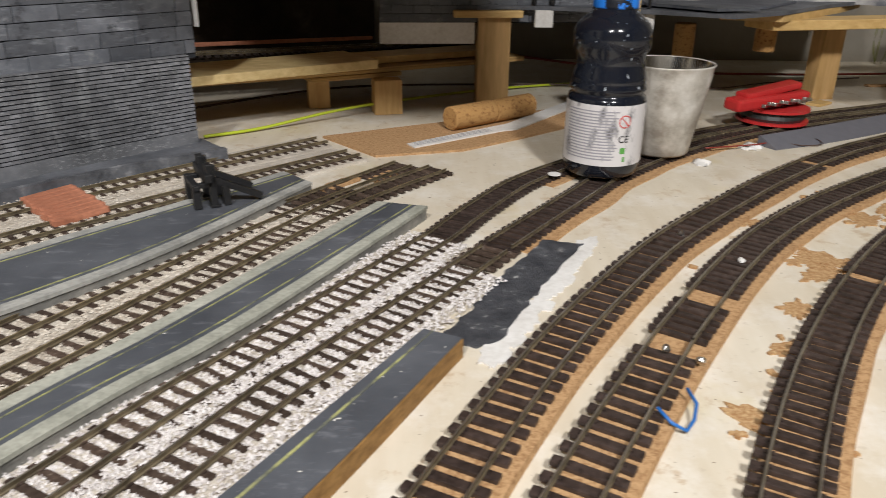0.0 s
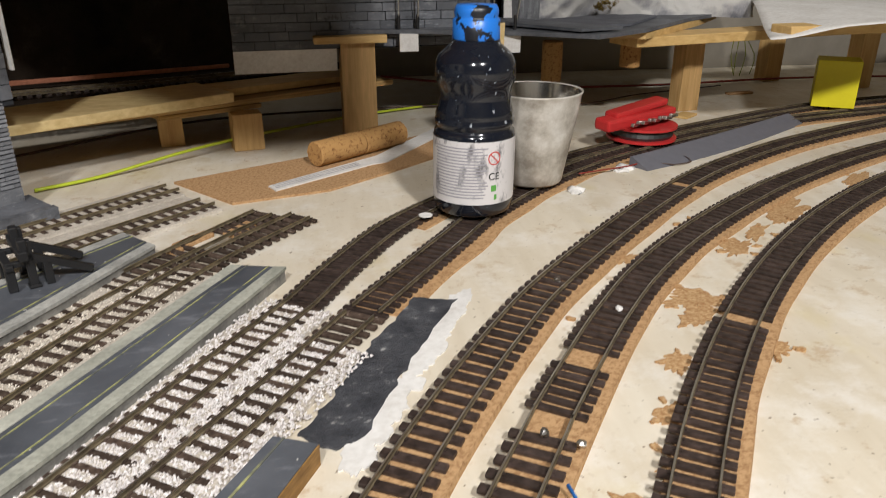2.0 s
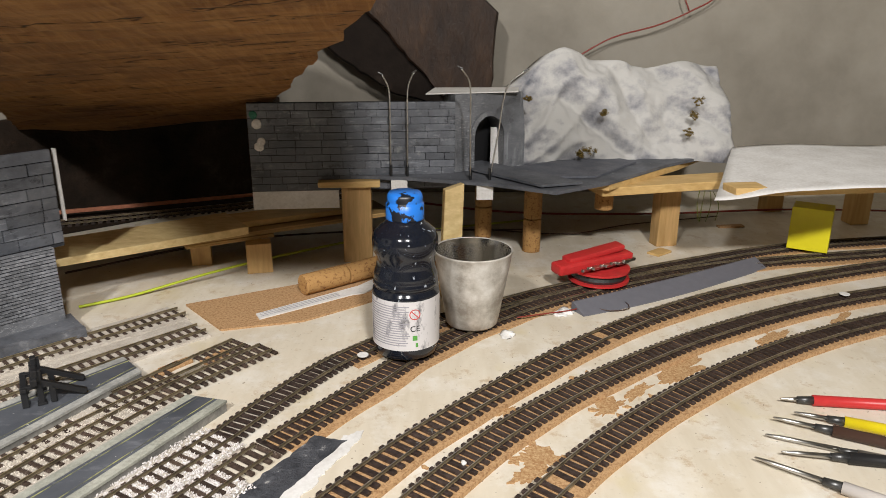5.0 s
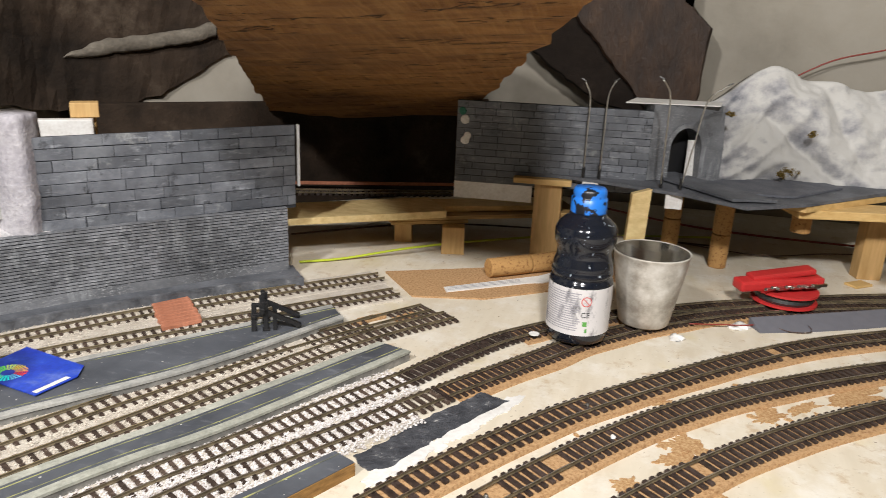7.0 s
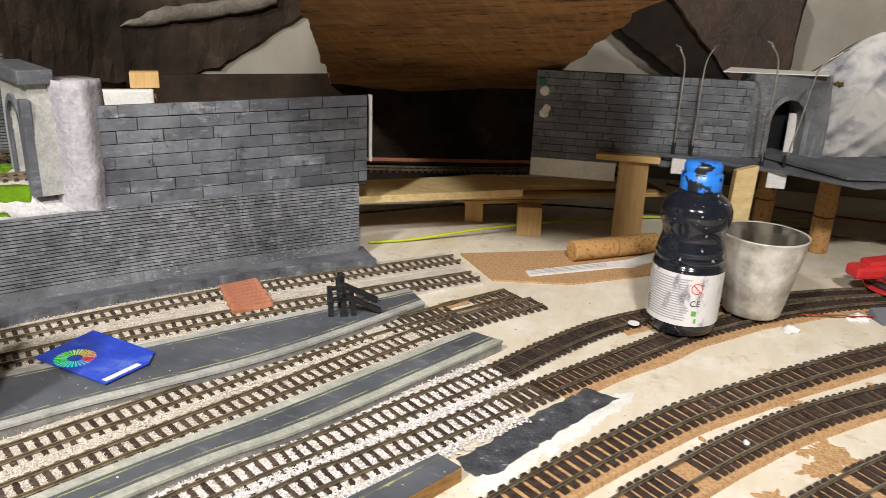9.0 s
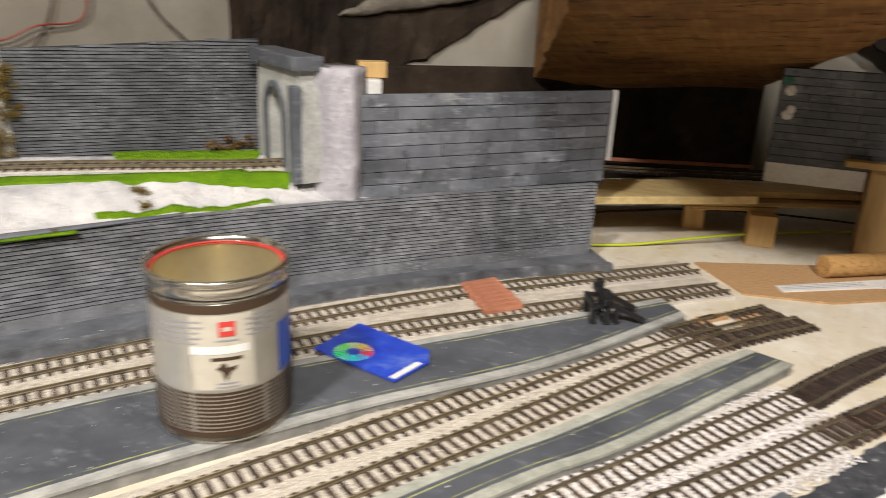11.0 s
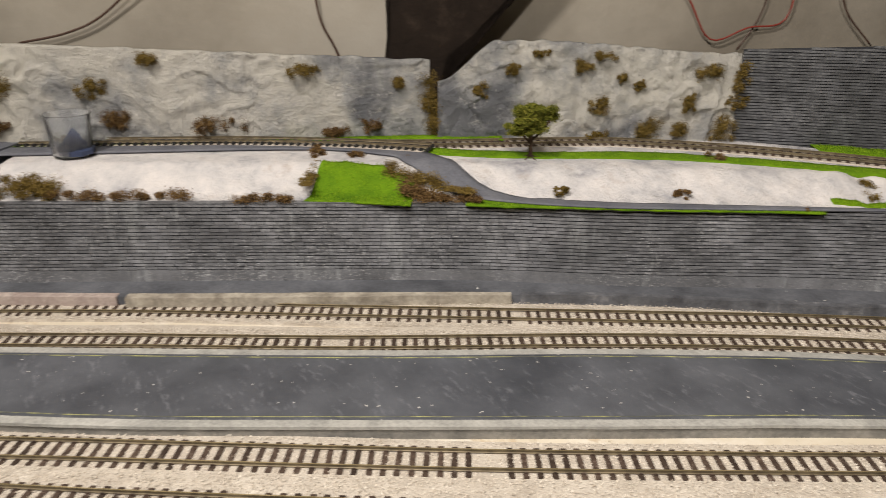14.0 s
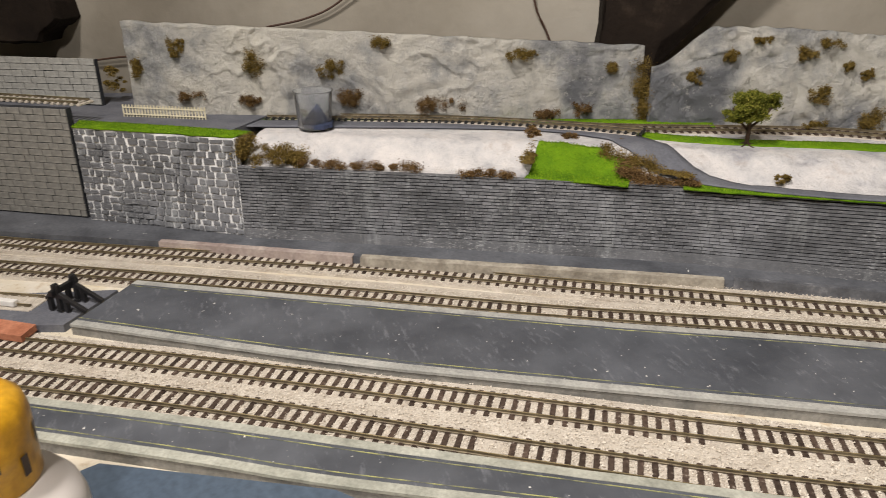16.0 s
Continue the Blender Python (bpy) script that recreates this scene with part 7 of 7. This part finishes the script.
# grey ramp strip along the outer track
a_ = [(0.312, 0.712), (0.37, 0.745), (0.455, 0.795), (0.572, 0.868)]
b_ = [(0.322, 0.692), (0.385, 0.722), (0.470, 0.772), (0.583, 0.850)]
la_, lb_ = curve(a_, 0.01), curve(b_, 0.01)
bm = bmesh.new()
rows = []
for i in range(31):
    p, q = at_share(la_, i / 30), at_share(lb_, i / 30)
    rows.append([bm.verts.new((p.x, p.y, 0.0)), bm.verts.new((p.x, p.y, 0.009)), bm.verts.new((p.lerp(q, 0.1).x, p.lerp(q, 0.1).y, 0.0095)), bm.verts.new((q.x, q.y, 0.001)), bm.verts.new((q.x, q.y, 0.0))])
for r0, r1 in zip(rows, rows[1:]):
    for i in range(5):
        j = (i + 1) % 5
        bm.faces.new((r0[i], r0[j], r1[j], r1[i]))
bm.faces.new(rows[0])
bm.faces.new(rows[-1][::-1])
solo("ramp_strip", bm, plain("grey_ramp", (0.13, 0.13, 0.15), 0.6), "smooth grey sloping embankment strip", "embankment strip")

yb = thing("yellow_box", (0.660, 0.915, 0.0062), "small bright yellow cardboard box", "cardboard box")
M["yellow"] = plain("yellow_card", (0.70, 0.62, 0.01), 0.45)
my = pose(0.660, 0.915, 0.0062, 0, 0, -30)
part("box_body", box(0.049, 0.030, 0.056, my, 0.0008), M["yellow"], yb)
part("flap", box(0.048, 0.030, 0.0012, my @ Matrix.Translation((0, 0, 0.0565)) @ pose(0, 0, 0, 3, 0, 0), 0.0003), M["yellow"], yb, "closed top flap")
solo("wood_chip", box(0.03, 0.018, 0.003, pose(0.46, 0.905, 0, 0, 0, 40), 0.0008), M["pine_flat"], "small pale wood chip", "wood chip")
solo("wood_chip", box(0.04, 0.010, 0.003, pose(0.60, 1.03, 0, 0, 0, 8), 0.0008), M["cork"], "small brown cork chip", "cork chip")
for x, y in ((0.238, 0.645), (0.306, 0.705), (0.298, 0.698)):
    bm = lathe([(0, 0), (0.009, 0), (0.008, 0.0015), (0.003, 0.003), (0, 0.003)], (x, y, 0.0), 18)
    for v in bm.verts:
        v.co += noise.noise_vector(v.co * 180) * 0.004
    solo("tissue_scrap", bm, M["white_card"], "crumpled white tissue scrap beside the track", "tissue", smooth=True)


def hand_tool(tip, direction, length, mat, label, blade=0.04, r=0.0045, steel="steel"):
    """A slim hand tool: tapered tip, metal shank, ferrule and handle."""
    d = Vector((*direction, 0)).normalized()
    m = Matrix.Translation((*tip, r + 0.0003)) @ d.to_track_quat("Z", "Y").to_matrix().to_4x4()
    tl_ = thing("hand_tool", (*tip, 0), label, "hand tool", "modelling tools")
    part("tip", lathe([(0, 0), (0.0008, 0.001), (0.0016, 0.010), (0.0020, blade), (0, blade)], n=12, m=m), M[steel], tl_, "bare metal tip", True)
    part("ferrule", lathe([(0, blade), (r * 0.6, blade), (r * 0.8, blade + 0.012), (0, blade + 0.012)], n=14, m=m), M["dark_steel"], tl_, "dark ferrule", True)
    part("handle", lathe([(0, blade + 0.012), (r, blade + 0.012), (r, length - 0.003), (r * 0.7, length), (0, length)], n=16, m=m), mat, tl_, smooth=True)


M["yellow_plastic"] = plain("yellow_plastic", (0.70, 0.55, 0.01), 0.35)
hand_tool((0.452, 0.517), (1.0, -0.10), 0.16, M["red_plastic"], "red-handled modelling knife lying on the board", 0.014)
hand_tool((0.454, 0.496), (1.0, -0.42), 0.15, M["yellow_plastic"], "yellow and black handled fine file", 0.024)
hand_tool((0.434, 0.488), (1.0, -0.50), 0.16, M["wire_brown"], "brown-handled pointed scriber on the board", 0.030)
hand_tool((0.419, 0.466), (1.0, -0.42), 0.17, M["steel"], "slim all-steel needle file", 0.05, 0.0030)
hand_tool((0.420, 0.441), (1.0, -0.16), 0.15, M["black_plastic"], "black-handled small screwdriver on the board", 0.034)
hand_tool((0.398, 0.434), (1.0, -0.75), 0.15, M["milky"], "clear-handled modelling knife on the board", 0.045)
hand_tool((0.372, 0.388), (1.0, -0.55), 0.12, M["steel"], "slim steel tweezer-like probe", 0.05, 0.0028)
hand_tool((0.340, 0.367), (1.0, -0.80), 0.12, M["dark_steel"], "dark steel rod with a blunt tip", 0.04, 0.0022, "dark_steel")

# ---- cables ----


def cable(points, r, mat, label, name="cable", category="cable"):
    return solo(name, tube(points, r), M[mat], label, category, smooth=True)


cable([(-0.215, 0.70, 0.003), (-0.17, 0.735, 0.003), (-0.10, 0.79, 0.010), (-0.02, 0.87, 0.008), (0.10, 0.97, 0.003), (0.3, 1.05, 0.003)], 0.0016, "wire_green", "yellow-green earth cable winding under the shelf")
cable([(-0.28, 0.80, 0.004), (-0.12, 0.90, 0.012), (0.05, 0.98, 0.004), (0.3, 1.0, 0.003)], 0.0014, "wire_brown", "brown cable under the shelf")
cable([(0.10, 1.06, 0.03), (0.28, 1.06, 0.012), (0.50, 1.08, 0.006), (0.75, 1.12, 0.004), (1.1, 1.1, 0.004)], 0.0018, "wire_red", "dark red cable along the back of the board")
cable([(0.22, 1.0, 0.003), (0.35, 0.98, 0.003), (0.45, 1.03, 0.003), (0.6, 1.08, 0.003)], 0.0010, "wire_brown", "thin dark cable behind the posts")
cable([(0.101, 0.270, 0.0085), (0.108, 0.262, 0.004), (0.114, 0.266, 0.002), (0.119, 0.276, 0.006), (0.116, 0.285, 0.009), (0.113, 0.284, 0.008)], 0.0008, "wire_blue", "short loop of blue wire beside the rail", "wire_loop", "wire")
cable([(0.330, 0.713, 0.004), (0.352, 0.704, 0.002), (0.375, 0.712, 0.002), (0.372, 0.728, 0.004)], 0.0005, "wire_brown", "thin loose wire end", "wire_loop", "wire")
cable([(0.250, 0.675, 0.006), (0.28, 0.690, 0.004), (0.315, 0.703, 0.004), (0.335, 0.722, 0.006)], 0.0007, "wire_red", "thin red wire beside the track", "wire_loop", "wire")
cable([(0.370, 1.215, 0.222), (0.44, 1.218, 0.262), (0.515, 1.222, 0.283), (0.57, 1.226, 0.306), (0.615, 1.228, 0.336), (0.66, 1.230, 0.42)], 0.0014, "wire_red", "dark red cable pinned along the plaster wall")
cable([(0.565, 1.224, 0.306), (0.552, 1.224, 0.34), (0.545, 1.224, 0.42)], 0.0012, "wire_red", "dark red cable hanging down the plaster wall")
cable([(-1.052, -0.333, 0.196), (-1.032, -0.285, 0.207), (-1.016, -0.246, 0.227), (-0.99, -0.19, 0.28)], 0.0014, "wire_brown", "dark cable sagging across the plaster wall")
cable([(-0.926, -0.011, 0.176), (-0.930, -0.018, 0.195), (-0.934, -0.032, 0.227), (-0.935, -0.04, 0.3)], 0.0013, "wire_brown", "dark cable hanging on the plaster wall")
cable([(-0.788, 0.335, 0.30), (-0.774, 0.368, 0.240), (-0.763, 0.396, 0.199), (-0.745, 0.435, 0.213), (-0.730, 0.480, 0.224), (-0.727, 0.484, 0.30)], 0.0011, "wire_red", "thin red wire drooping on the plaster wall")
cable([(-0.738, 0.460, 0.30), (-0.742, 0.450, 0.230), (-0.752, 0.425, 0.182)], 0.0011, "wire_brown", "thin brown wire on the plaster wall")
cable([(-0.708, 0.535, 0.30), (-0.704, 0.545, 0.239), (-0.687, 0.587, 0.191)], 0.0011, "wire_brown", "thin brown wire on the plaster wall")
cable([(-1.19, -0.68, 0.152), (-1.15, -0.57, 0.152), (-1.118, -0.496, 0.160), (-1.06, -0.36, 0.165)], 0.0013, "wire_brown", "dark cable along the plaster wall's foot")
for i in range(4):
    a = i * 0.7
    cable([(0.500 + 0.01 * math.cos(a), 0.875 + 0.006 * math.sin(a), 0.092), (0.505 + 0.014 * math.cos(a + 0.6), 0.868 + 0.01 * math.sin(a), 0.075), (0.508 + 0.016 * math.cos(a + 1.1), 0.862 + 0.012 * math.sin(a + 1), 0.052)], 0.0005, "leaf", "green raffia strand hanging from the batten", "raffia_strand", "strand")
